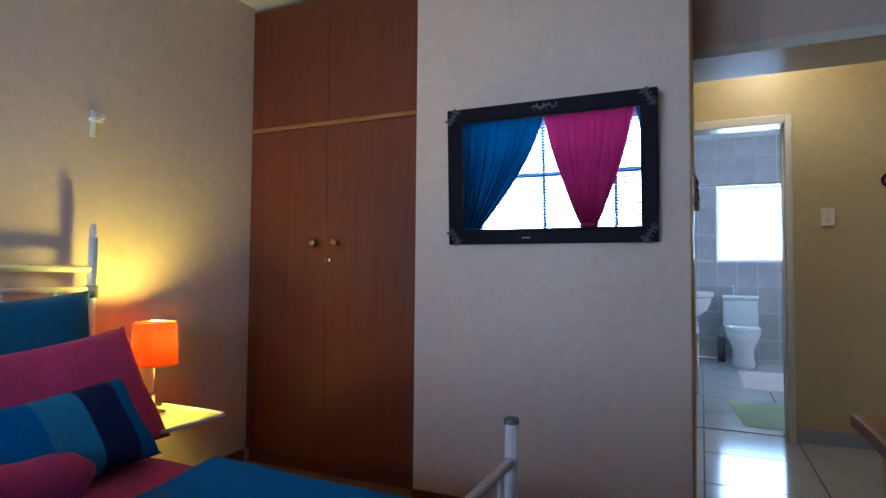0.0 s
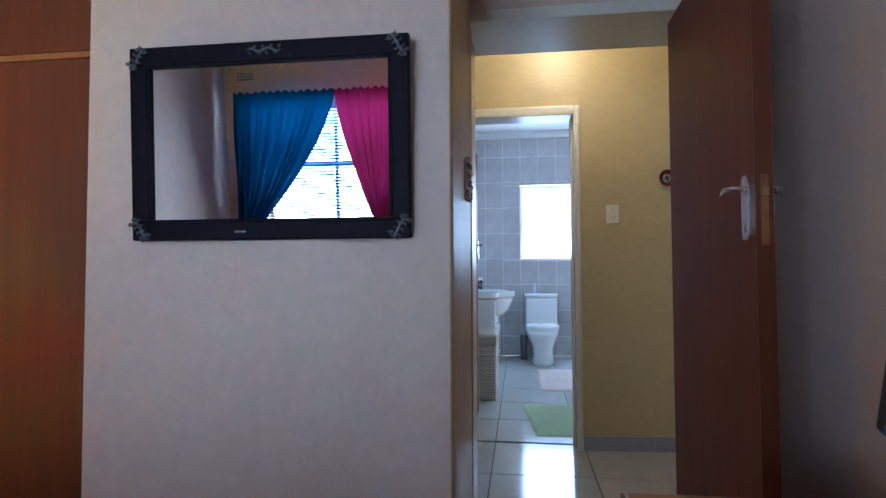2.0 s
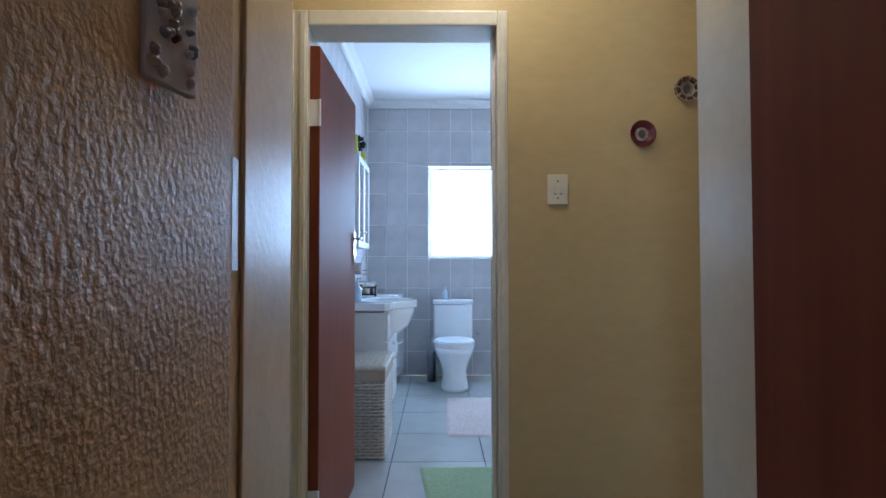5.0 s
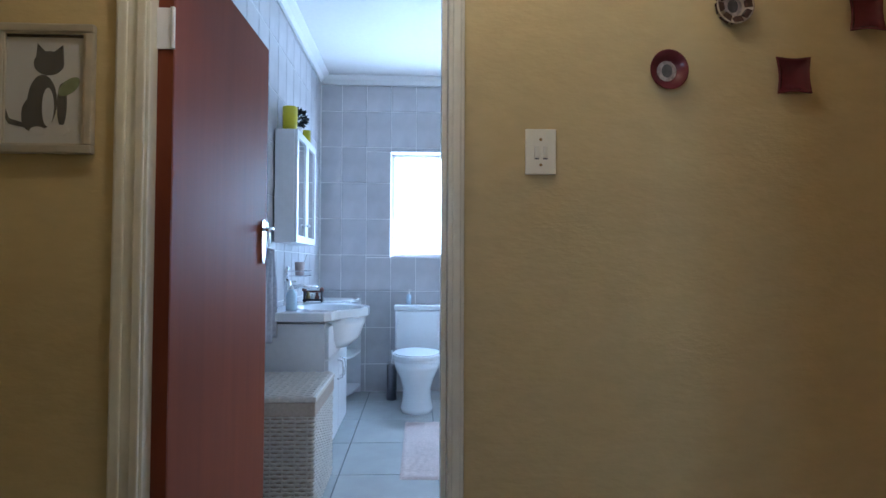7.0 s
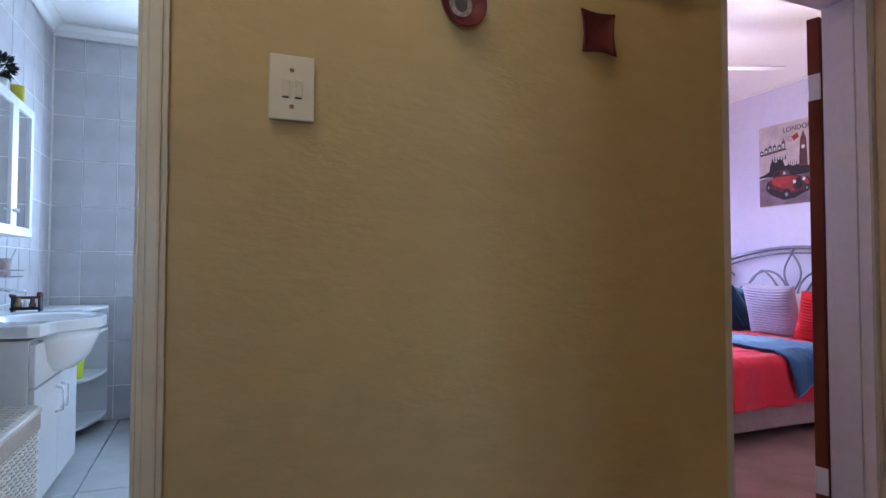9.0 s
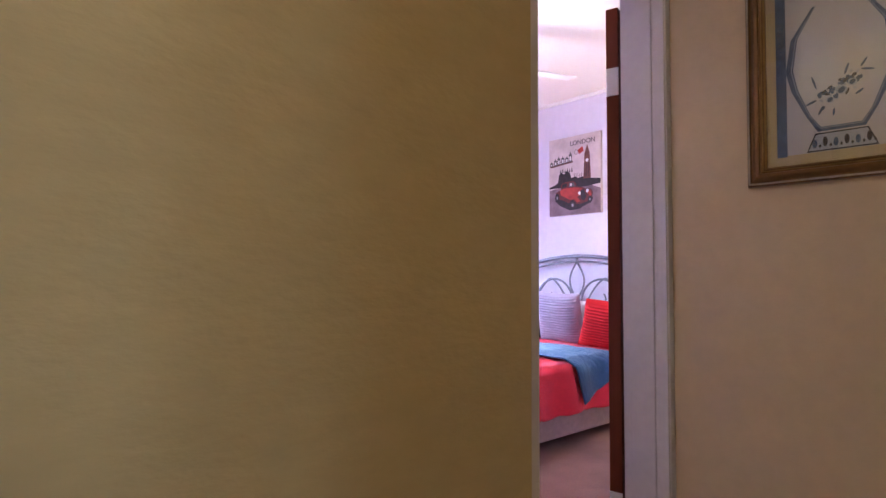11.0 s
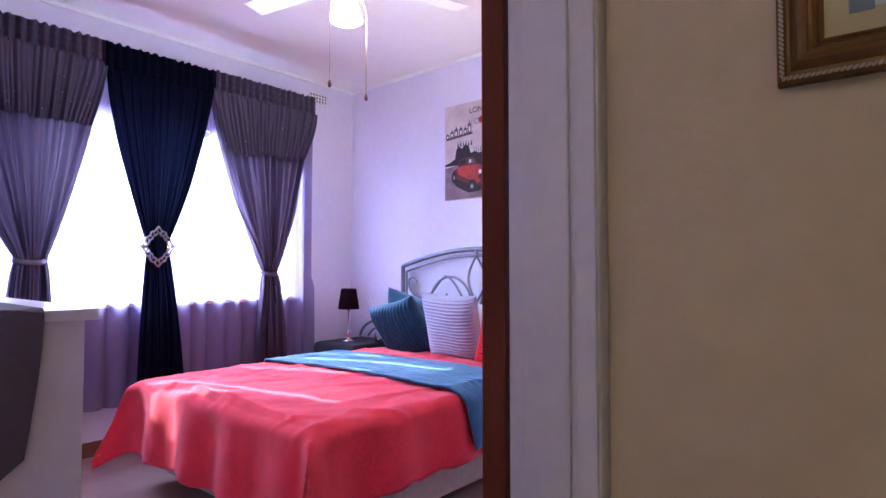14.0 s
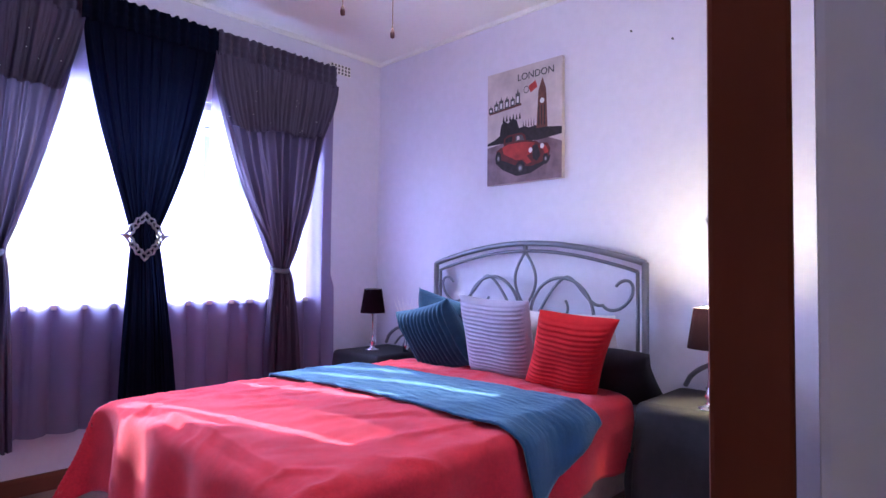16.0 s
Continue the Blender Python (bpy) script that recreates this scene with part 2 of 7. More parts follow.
M["throw_blue"] = material("throw_blue", (0.020, 0.075, 0.175), 0.95, vary=0.16, grain=110, blotch=6, bump=0.6, fine=300, sheen=0.6, spec=0.1, sheen_tint=(0.55, 0.82, 1.0))
M["dark_teal_cloth"] = material("dark_teal_cloth", (0.010, 0.036, 0.070), 0.8, vary=0.15, bump=0.3, spec=0.2, sheen=0.6, sheen_tint=(0.45, 0.75, 1.0))
M["lilac_cloth"] = material("lilac_cloth", (0.37, 0.34, 0.45), 0.85, vary=0.06, bump=0.3, sheen=0.1)
M["white_cloth"] = material("white_cloth", (0.70, 0.66, 0.66), 0.9, vary=0.05, bump=0.3)
M["towel_grey"] = material("towel_grey", (0.33, 0.32, 0.35), 0.95, vary=0.15, grain=50, bump=0.6, fine=300)
M["black_cloth"] = material("black_cloth", (0.016, 0.013, 0.02), 0.85, vary=0.2, bump=0.3)
M["runner_cloth"] = material("runner_cloth", (0.11, 0.09, 0.11), 0.85, vary=0.08, bump=0.3)
M["valance"] = material("valance", (0.52, 0.40, 0.35), 0.85, vary=0.10, grain=26, bump=0.4)
M["grey_drape"] = see_through("grey_drape", (0.078, 0.058, 0.092), 0.0, 0.15, 0.04)
M["overlay_drape"] = see_through("overlay_drape", (0.074, 0.060, 0.106), 0.0, 0.24, 0.04)
M["navy_drape"] = see_through("navy_drape", (0.006, 0.008, 0.020), 0.0, 0.14)
M["sheer"] = see_through("sheer", (0.32, 0.26, 0.42), 0.16, 0.65)
M["blue_drape"] = see_through("blue_drape", (0.008, 0.080, 0.21), 0.0, 0.11)
M["pink_drape"] = see_through("pink_drape", (0.33, 0.017, 0.095), 0.0, 0.13)
# The white slats' shade against the window is put into this dark blue.
M["blind_slat"] = see_through("blind_slat", (0.035, 0.14, 0.26), 0.0, 0.04)
M["orange_shade"] = see_through("orange_shade", (0.55, 0.085, 0.001), 0.0, 0.055)
M["dark_shade"] = see_through("dark_shade", (0.035, 0.018, 0.03), 0.0, 0.025)
M["wicker"] = material("wicker", (0.62, 0.56, 0.50), 0.7, vary=0.12, grain=60, bump=0.3)
M["wicker_cloth"] = material("wicker_cloth", (0.42, 0.34, 0.28), 0.9, vary=0.1, grain=80, bump=0.5)
M["green_mat"] = material("green_mat", (0.30, 0.38, 0.22), 0.9, vary=0.12, grain=90, bump=0.6)
M["pink_mat"] = material("pink_mat", (0.60, 0.48, 0.45), 0.95, vary=0.12, grain=70, bump=0.8)
M["yellow_wax"] = material("yellow_wax", (0.62, 0.52, 0.02), 0.5, vary=0.05, bump=0.05)
M["lime_plastic"] = material("lime_plastic", (0.50, 0.62, 0.02), 0.3, vary=0.04, bump=0)
M["dark_leaf"] = material("dark_leaf", (0.02, 0.028, 0.018), 0.7, vary=0.3, bump=0)
M["clear_plastic"] = material("clear_plastic", (0.55, 0.68, 0.78), 0.1, vary=0.03, bump=0)
M["glass"] = pane_material("glass", (0.97, 0.98, 1.0))
M["frosted"] = see_through("frosted", (0.9, 0.94, 1.0), 0.25, 0.9)
M["picture_glass"] = pane_material("picture_glass", (0.96, 0.96, 0.96), 0.06)
M["white_flex"] = material("white_flex", (0.78, 0.76, 0.74), 0.5, vary=0.02, bump=0)
M["canvas_sky"] = material("canvas_sky", (0.52, 0.44, 0.43), 0.8, vary=0.10, grain=10, blotch=5, bump=0.2)
M["canvas_road"] = material("canvas_road", (0.19, 0.13, 0.15), 0.8, vary=0.22, grain=12, blotch=6, bump=0.2)
M["canvas_red"] = material("canvas_red", (0.36, 0.03, 0.022), 0.7, vary=0.22, grain=25, blotch=9, bump=0.1)
M["canvas_maroon"] = material("canvas_maroon", (0.10, 0.018, 0.018), 0.75, vary=0.25, grain=30, blotch=9, bump=0.1)
M["plate_rim"] = material("plate_rim", (0.46, 0.38, 0.30), 0.25, vary=0.12, grain=60, bump=0.03)
M["canvas_brown"] = material("canvas_brown", (0.14, 0.05, 0.04), 0.8, vary=0.25, grain=40, bump=0.1)
M["canvas_dark"] = material("canvas_dark", (0.025, 0.02, 0.025), 0.8, vary=0.3, grain=40, bump=0.1)
M["black_plastic"] = material("black_plastic", (0.01, 0.01, 0.012), 0.2, vary=0.05, bump=0)
M["bulb_glass"] = glowing("bulb_glass", (1.0, 0.93, 0.95), 12.0)
M["hall_globe"] = glowing("hall_globe", (1.0, 0.88, 0.68), 5.5)


# ---- mesh helpers ----
def finish(name, bm, mat, label="", smooth=False):
    me = bpy.data.meshes.new(name)
    bmesh.ops.recalc_face_normals(bm, faces=bm.faces)
    bm.to_mesh(me)
    bm.free()
    if smooth:
        for p in me.polygons:
            p.use_smooth = True
    mats = mat if isinstance(mat, (list, tuple)) else [mat]
    for k in mats:
        me.materials.append(M[k])
    ob = new(name, me)
    if label:
        ob["label"] = label
    return ob


def part(name, bm, mat, parent, label="", smooth=False):
    """One mesh under a thing or under a part; the mesh is in world metres."""
    ob = finish(name, bm, mat, label, smooth)
    ob.parent = parent
    if not parent.parent:
        ob.matrix_parent_inverse = Matrix.Translation(-parent.location)
    return ob


def thing(name, place, label, category, group="", kind=""):
    ob = new(name)
    ob.empty_display_size = 0.05
    ob.location = place
    return tagged(ob, label, category, group, kind)


def boxes(*specs, bevel=0.0, segments=2):
    """A bmesh of boxes, each (x0, x1, y0, y1, z0, z1)."""
    bm = bmesh.new()
    for x0, x1, y0, y1, z0, z1 in specs:
        m = Matrix.Translation(((x0 + x1) / 2, (y0 + y1) / 2, (z0 + z1) / 2)) @ Matrix.Diagonal((x1 - x0, y1 - y0, z1 - z0, 1))
        bmesh.ops.create_cube(bm, size=1, matrix=m)
    if bevel:
        bmesh.ops.bevel(bm, geom=bm.edges[:], offset=bevel, segments=segments, profile=0.6, affect="EDGES")
    return bm


def moved(bm, m):
    bmesh.ops.transform(bm, matrix=m, verts=bm.verts)
    return bm


def joined(*bms):
    out = bmesh.new()
    for b in bms:
        me = bpy.data.meshes.new("tmp")
        b.to_mesh(me)
        b.free()
        out.from_mesh(me)
        bpy.data.meshes.remove(me)
    return out


def lathe(profile, centre=(0, 0, 0), n=28, squash=(1, 1)):
    """Turns (radius, z) pairs round an upright axis."""
    bm = bmesh.new()
    rings = []
    for r, z in profile:
        if r < 1e-5:
            rings.append([bm.verts.new((centre[0], centre[1], centre[2] + z))])
        else:
            rings.append([bm.verts.new((centre[0] + squash[0] * r * math.cos(2 * math.pi * k / n), centre[1] + squash[1] * r * math.sin(2 * math.pi * k / n), centre[2] + z)) for k in range(n)])
    for a, b in zip(rings, rings[1:]):
        if len(a) == 1 and len(b) == 1:
            continue
        for k in range(n):
            q = [a[k % len(a)], a[(k + 1) % len(a)], b[(k + 1) % len(b)], b[k % len(b)]]
            q = [v for i, v in enumerate(q) if v not in q[:i]]
            bm.faces.new(q)
    return bm


def tube(points, radius, n=10, closed=False):
    """A round bar along points; radius may be a function of 0..1."""
    bm = bmesh.new()
    pts = [Vector(p) for p in points]
    rings = []
    side = None
    for i, p in enumerate(pts):
        a = pts[i - 1] if i or closed else pts[i]
        b = pts[(i + 1) % len(pts)] if i + 1 < len(pts) or closed else pts[i]
        d = (b - a).normalized()
        if side is None:
            side = d.orthogonal().normalized()
        side = (side - d * side.dot(d)).normalized()
        up = d.cross(side)
        r = radius(i / (len(pts) - 1)) if callable(radius) else radius
        rings.append([bm.verts.new(p + r * (side * math.cos(2 * math.pi * k / n) + up * math.sin(2 * math.pi * k / n))) for k in range(n)])
    pairs = list(zip(rings, rings[1:])) + ([(rings[-1], rings[0])] if closed else [])
    for a, b in pairs:
        for k in range(n):
            bm.faces.new((a[k], a[(k + 1) % n], b[(k + 1) % n], b[k]))
    if not closed:
        bm.faces.new(rings[0])
        bm.faces.new(rings[-1])
    return bm


def sheet(fn, nu, nv, thick=0.0):
    """A cloth: fn(u, v) gives the place for u and v from 0 to 1."""
    bm = bmesh.new()
    vs = [[bm.verts.new(fn(i / nu, j / nv)) for i in range(nu + 1)] for j in range(nv + 1)]
    for j in range(nv):
        for i in range(nu):
            bm.faces.new((vs[j][i], vs[j][i + 1], vs[j + 1][i + 1], vs[j + 1][i]))
    if thick:
        bmesh.ops.recalc_face_normals(bm, faces=bm.faces)
        bmesh.ops.solidify(bm, geom=bm.faces[:], thickness=thick)
    return bm


def prism(outline, depth, m):
    """A flat piece with that outline (x, y) and depth, put in place by m."""
    bm = bmesh.new()
    lo = [bm.verts.new((x, y, 0)) for x, y in outline]
    hi = [bm.verts.new((x, y, depth)) for x, y in outline]
    bm.faces.new(lo[::-1])
    bm.faces.new(hi)
    for k in range(len(lo)):
        bm.faces.new((lo[k], lo[(k + 1) % len(lo)], hi[(k + 1) % len(lo)], hi[k]))
    return moved(bm, m)


def oval(cx, cy, rx, ry, n=20, turn=0.0, lo=0.0, hi=2 * math.pi):
    c, s = math.cos(turn), math.sin(turn)
    out = []
    for k in range(n):
        a = lo + (hi - lo) * k / n
        x, y = rx * math.cos(a), ry * math.sin(a)
        out.append((cx + c * x - s * y, cy + s * x + c * y))
    return out


def letters(text, size, m, depth=0.001):
    cu = bpy.data.curves.new("text", "FONT")
    cu.body, cu.size, cu.extrude = text, size, depth
    cu.align_x, cu.align_y = "CENTER", "CENTER"
    ob = bpy.data.objects.new("text", cu)
    scene.collection.objects.link(ob)
    me = bpy.data.meshes.new_from_object(ob.evaluated_get(bpy.context.evaluated_depsgraph_get()))
    bm = bmesh.new()
    bm.from_mesh(me)
    bpy.data.objects.remove(ob)
    bpy.data.curves.remove(cu)
    bpy.data.meshes.remove(me)
    return moved(bm, m)


def lerp(a, b, t):
    return a + (b - a) * t


def ease(t):
    t = min(max(t, 0.0), 1.0)
    return t * t * (3 - 2 * t)


def cushion(w, h, thick, ribs=0, rib_depth=0.006, sag=0.0, n=30, across=True):
    """A stuffed pillow of w by h in its own x and y, with pinched corners and, if asked, pleats."""
    bm = bmesh.new()
    for side in (1, -1):
        vs = []
        for j in range(n + 1):
            row = []
            for i in range(n + 1):
                u, v = 2 * i / n - 1, 2 * j / n - 1
                pinch = 1 - 0.09 * (1 - abs(v) ** 2.0) * abs(u) ** 3
                pinch2 = 1 - 0.09 * (1 - abs(u) ** 2.0) * abs(v) ** 3
                x, y = u * w / 2 * pinch, v * h / 2 * pinch2
                t = thick / 2 * (max(0, 1 - u ** 4) * max(0, 1 - v ** 4)) ** 0.55
                if ribs:
                    k = v if across else u
                    t += rib_depth * math.sin(k * ribs * math.pi + 0.35 * math.sin(3 * (u + v))) * (1 - u ** 6) * (1 - v ** 6)
                t += 0.012 * noise.noise(Vector((x * 7, y * 7, side * 3.1))) * (1 - u ** 6) * (1 - v ** 6)
                row.append(bm.verts.new((x, y - sag * (1 - u * u), side * max(t, 0.0))))
            vs.append(row)
        for j in range(n):
            for i in range(n):
                bm.faces.new((vs[j][i], vs[j][i + 1], vs[j + 1][i + 1], vs[j + 1][i]))
    bmesh.ops.remove_doubles(bm, verts=bm.verts, dist=0.0008)
    return bm


def wall(name, specs, mats, pick, label=""):
    """Wall blocks; pick(normal, centre) chooses the finish of each face."""
    bm = boxes(*specs)
    bm.normal_update()
    for f in bm.faces:
        f.material_index = pick(f.normal, f.calc_center_median())
    return tagged(finish(name, bm, mats), label, "wall", kind="structure")


# ---- structure: walls, floors, ceilings ----
TOP = 3.0
W1 = -2.24        # west wall of the blue bedroom
NICHE = 1.875      # face of the mirror wall
FRONT1 = 2.50     # bedroom face of the wall with the first door
HALL_S, HALL_N = 2.86, 3.77
HALL_SLOPE = 0.060   # the hall wall runs slightly askew beyond the bathroom door


def hall_y(x):
    return HALL_N + max(0.0, x - 0.58) * HALL_SLOPE


BATH_W, BATH_E, NORTH = -0.40, 1.72, 7.595
BED2_W, BED2_S, BED2_E = 1.84, 4.24, 5.28

wall("wall_west_blue_bedroom", [(W1 - 0.2, W1, -1.15, 2.5, 0, TOP)], ["bedroom_paint"], lambda n, c: 0, "ochre-beige painted plaster wall behind the bed")
pier = prism([(-1.138, NICHE)] + [(0.023 - 0.012 * (1 - math.sin(a)), NICHE + 0.012 * (1 - math.cos(a))) for a in [math.pi / 2 * k / 6 for k in range(7)]] + [(0.023, FRONT1 - 0.003), (-1.138, FRONT1 - 0.003)], TOP, Matrix.Identity(4))
pier.normal_update()
for f in pier.faces:
    f.material_index = 1 if f.normal.x > 0.15 else 0
tagged(finish("wall_mirror", pier, ["bedroom_paint", "gloss_paint"]), "beige wall beside the wardrobe with a glossy ochre return", "wall", kind="structure")
wall("wall_door_blue_bedroom", [(W1, 0.0, FRONT1, HALL_S, 0, TOP), (0.916, 2.90, FRONT1, HALL_S, 0, TOP), (0.0, 0.916, FRONT1, HALL_S, 2.12, TOP)],
     ["bedroom_paint", "hall_paint"], lambda n, c: 1 if n.y > 0.5 else 0, "painted wall between bedroom and hall")
wall("wall_east_blue_bedroom", [(1.0, 1.2, -1.15, 2.497, 0, TOP)], ["bedroom_paint"], lambda n, c: 0, "beige painted wall beside the open door")
wall("wall_south_blue_bedroom", [(W1, -2.0, -1.38, -1.15, 0, TOP), (0.0, 1.2, -1.38, -1.15, 0, TOP), (-2.0, 0.0, -1.38, -1.15, 0, 0.95), (-2.0, 0.0, -1.38, -1.15, 2.16, TOP)],
     ["bedroom_paint"], lambda n, c: 0, "ochre wall with a curtained window")
wall("wall_hall_north", [(-1.6, -0.235, HALL_N, 3.90, 0, TOP), (-0.235, 0.58, HALL_N, 3.90, 2.075, TOP)],
     ["hall_paint", "grout", "lilac_paint"], lambda n, c: 1 if n.y > 0.5 and c.x < 1.72 else (2 if n.y > 0.5 else 0), "mustard yellow painted hall wall")
east = prism([(0.58, HALL_N), (1.835, hall_y(1.835)), (1.835, BED2_S), (1.60, BED2_S), (1.60, 3.90), (0.58, 3.90)], TOP, Matrix.Identity(4))
east.normal_update()
for f in east.faces:
    f.material_index = 1 if f.normal.y > 0.5 and f.calc_center_median().x < 1.6 else (2 if f.normal.y > 0.5 else 0)
tagged(finish("wall_hall_north_east", east, ["hall_paint", "grout", "lilac_paint"]), "mustard yellow painted hall wall with plates", "wall", kind="structure")
wall("wall_hall_west", [(-1.8, -1.6, HALL_S, 3.90, 0, TOP)], ["hall_paint"], lambda n, c: 0, "mustard yellow painted hall wall")
END_TURN = math.atan(HALL_SLOPE)   # the end wall stands square to the askew hall wall


def end_x(y):
    return 2.81 + (4.06 - y) * HALL_SLOPE


tagged(finish("wall_hall_end", prism([(end_x(4.06), 4.06), (end_x(2.48), 2.48), (3.10, 2.48), (3.10, 4.06)], TOP, Matrix.Identity(4)), "hall_end_paint"), "warm tan painted wall at the end of the hall", "wall", kind="structure")
wall("wall_bathroom_west", [(BATH_W - 0.15, BATH_W - 0.012, 3.90, NORTH, 0, TOP)], ["grout"], lambda n, c: 0, "grouted wall behind grey tiles")
wall("wall_bathroom_north", [(BATH_W - 0.15, 0.23, NORTH, 7.82, 0, TOP), (1.10, 1.78, NORTH, 7.82, 0, TOP), (0.23, 1.10, NORTH, 7.82, 0, 1.20), (0.23, 1.10, NORTH, 7.82, 2.16, TOP)],
     ["grout"], lambda n, c: 0, "grouted outer wall with a frosted window")
wall("wall_between_bathroom_and_bedroom", [(BATH_E, BED2_W, BED2_S, NORTH, 0, TOP)], ["lilac_paint", "grout"], lambda n, c: 1 if n.x < -0.5 else 0, "partition wall painted pale lilac")
wall("wall_bathroom_corner", [(1.60, BATH_E, BED2_S + 0.002, BED2_S + 0.1, 0, TOP)], ["grout"], lambda n, c: 0, "plain wall beside the bathroom door")
wall("wall_red_bedroom_north", [(1.78, 2.62, NORTH, 7.82, 0, TOP), (4.62, 5.48, NORTH, 7.82, 0, TOP), (2.62, 4.62, NORTH, 7.82, 0, 0.93), (2.62, 4.62, NORTH, 7.82, 2.13, TOP)],
     ["lilac_paint"], lambda n, c: 0, "pale lilac wall with a wide window")
wall("wall_red_bedroom_east", [(BED2_E, 5.48, BED2_S - 0.18, NORTH, 0, TOP)], ["lilac_paint"], lambda n, c: 0, "pale lilac wall behind the headboard")
wall("wall_red_bedroom_south", [(2.84, BED2_E, 4.06, BED2_S, 0, TOP), (1.835, 2.84, 4.065, BED2_S, 2.10, TOP)], ["lilac_paint", "hall_paint"], lambda n, c: 1 if n.y < -0.5 else 0, "pale lilac wall beside the open door")


def slab(name, x0, x1, y0, y1, z0, z1, mat, label, category):
    return tagged(finish(name, boxes((x0, x1, y0, y1, z0, z1)), mat), label, category, kind="structure")


slab("floor_blue_bedroom", W1, 1.0, -1.15, 2.50, -0.1, 0.0, "carpet", "dark brown carpet floor", "floor")
slab("floor_hall_bed", -1.6, 2.92, 2.50, 3.90, -0.1, -0.012, "dark_grout", "screed and grout under the hall tiles", "floor")
slab("floor_bathroom_bed", BATH_W - 0.1, 1.78, 3.90, 7.65, -0.1, -0.012, "dark_grout", "screed and grout under the bathroom tiles", "floor")
slab("floor_red_bedroom", 1.84, 5.30, 3.90, 7.62, -0.1, 0.0, "carpet_pink", "brown-pink carpet floor", "floor")
slab("ceiling_blue_bedroom", W1, 1.0, -1.15, 2.50, 2.52, 2.6, "ceiling_paint", "white painted ceiling", "ceiling")
slab("ceiling_hall", -1.6, 2.92, HALL_S, 4.06, 2.60, 2.7, "ceiling_paint", "white painted hall ceiling", "ceiling")
slab("ceiling_bathroom", BATH_W - 0.1, BATH_E, 3.90, NORTH, 2.84, 2.92, "ceiling_paint", "white painted bathroom ceiling", "ceiling")
slab("ceiling_red_bedroom", BED2_W, BED2_E, BED2_S, NORTH, 2.73, 2.82, "ceiling_paint", "white painted ceiling", "ceiling")
# Unseen slab, added above the ceilings to keep the sky's light out.
slab("roof", -2.6, 5.7, -1.6, 8.0, TOP, 3.15, "concrete", "unseen plain roof slab added to close the top", "roof")
slab("ground", -300, 300, -300, 300, -0.3, -0.12, "concrete", "pale yard ground outside the windows", "ground")


def cove(name, x0, x1, y, z, drop, label):
    """A small hollow cornice along a north wall."""
    prof = [(0, 0), (0, -drop), (-drop * 0.25, -drop), (-drop * 0.45, -drop * 0.5), (-drop, -drop * 0.18), (-drop, 0)]
    bm = prism([(a, b) for a, b in prof], x1 - x0, Matrix(((0, 0, 1, x0), (1, 0, 0, y), (0, 1, 0, z), (0, 0, 0, 1))))
    return tagged(finish(name, bm, "ceiling_paint"), label, "cornice", kind="structure")


cove("cornice_bathroom_north", BATH_W, BATH_E, NORTH - 0.009, 2.84, 0.075, "white plaster cornice above grey tiles")
cw = prism([(0, 0), (0, -0.075), (0.02, -0.075), (0.035, -0.04), (0.075, -0.014), (0.075, 0)], NORTH - 3.9 - 0.09, Matrix(((1, 0, 0, BATH_W - 0.009 + 0.01), (0, 0, 1, 3.9), (0, 1, 0, 2.84), (0, 0, 0, 1))))
tagged(finish("cornice_bathroom_west", cw, "ceiling_paint"), "white plaster cornice above grey tiles", "cornice", kind="structure")
trimn = boxes((BED2_W, BED2_E - 0.02, NORTH - 0.018, NORTH, 2.70, 2.728))
tagged(finish("trim_ceiling_north", trimn, "ceiling_paint"), "thin white ceiling trim", "trim", kind="structure")
trime = boxes((BED2_E - 0.018, BED2_E, BED2_S, NORTH, 2.70, 2.728))
tagged(finish("trim_ceiling_east", trime, "ceiling_paint"), "thin white ceiling trim", "trim", kind="structure")


def board(name, spec, mat, label):
    return tagged(finish(name, boxes(spec, bevel=0.004), mat), label, "skirting", kind="structure")


board("baseboard_west", (W1, W1 + 0.018, -1.1, 1.98, 0, 0.075), "skirting_wood", "dark brown wooden skirting board")
board("baseboard_mirror_wall", (-1.138, 0.03, NICHE - 0.016, NICHE, 0, 0.075), "skirting_wood", "dark brown wooden skirting board")
board("baseboard_red_bedroom_north", (BED2_W, BED2_E, NORTH - 0.018, NORTH, 0, 0.09), "skirting_wood", "dark brown wooden skirting board")
board("baseboard_red_bedroom_east", (BED2_E - 0.018, BED2_E, BED2_S, NORTH - 0.02, 0, 0.09), "skirting_wood", "dark brown wooden skirting board")


# ---- door frames and doors ----
def door_frame(name, jambs, mat, label):
    root = thing(name, (jambs[0][0], jambs[0][2], 0), label, "door frame", kind="structure")
    for k, spec in enumerate(jambs):
        part("head" if k == 2 else "jamb", boxes(spec, bevel=0.006), mat[k] if isinstance(mat, list) else mat, root)
    return root


# Left jamb and its stop are coloured tan, right jamb and head cream.
f1 = door_frame("door_frame_blue_bedroom", [(0.0005, 0.016, FRONT1 + 0.001, HALL_S + 0.012, 0, 2.122), (0.880, 0.920, FRONT1 - 0.012, HALL_S + 0.012, 0, 2.122), (0.016, 0.880, FRONT1 + 0.001, HALL_S + 0.012, 2.070, 2.122)],
                ["frame_tan", "frame_cream", "frame_cream"], "painted steel door frame, coloured tan on the left and cream elsewhere")
part("stop", boxes((0.0162, 0.0235, FRONT1 + 0.055, FRONT1 + 0.075, 0, 2.068), bevel=0.003), "frame_tan", f1)
part("strike_plate", boxes((0.0162, 0.0185, FRONT1 + 0.015, FRONT1 + 0.04, 1.12, 1.29)), "chrome", f1, "chrome strike plate")
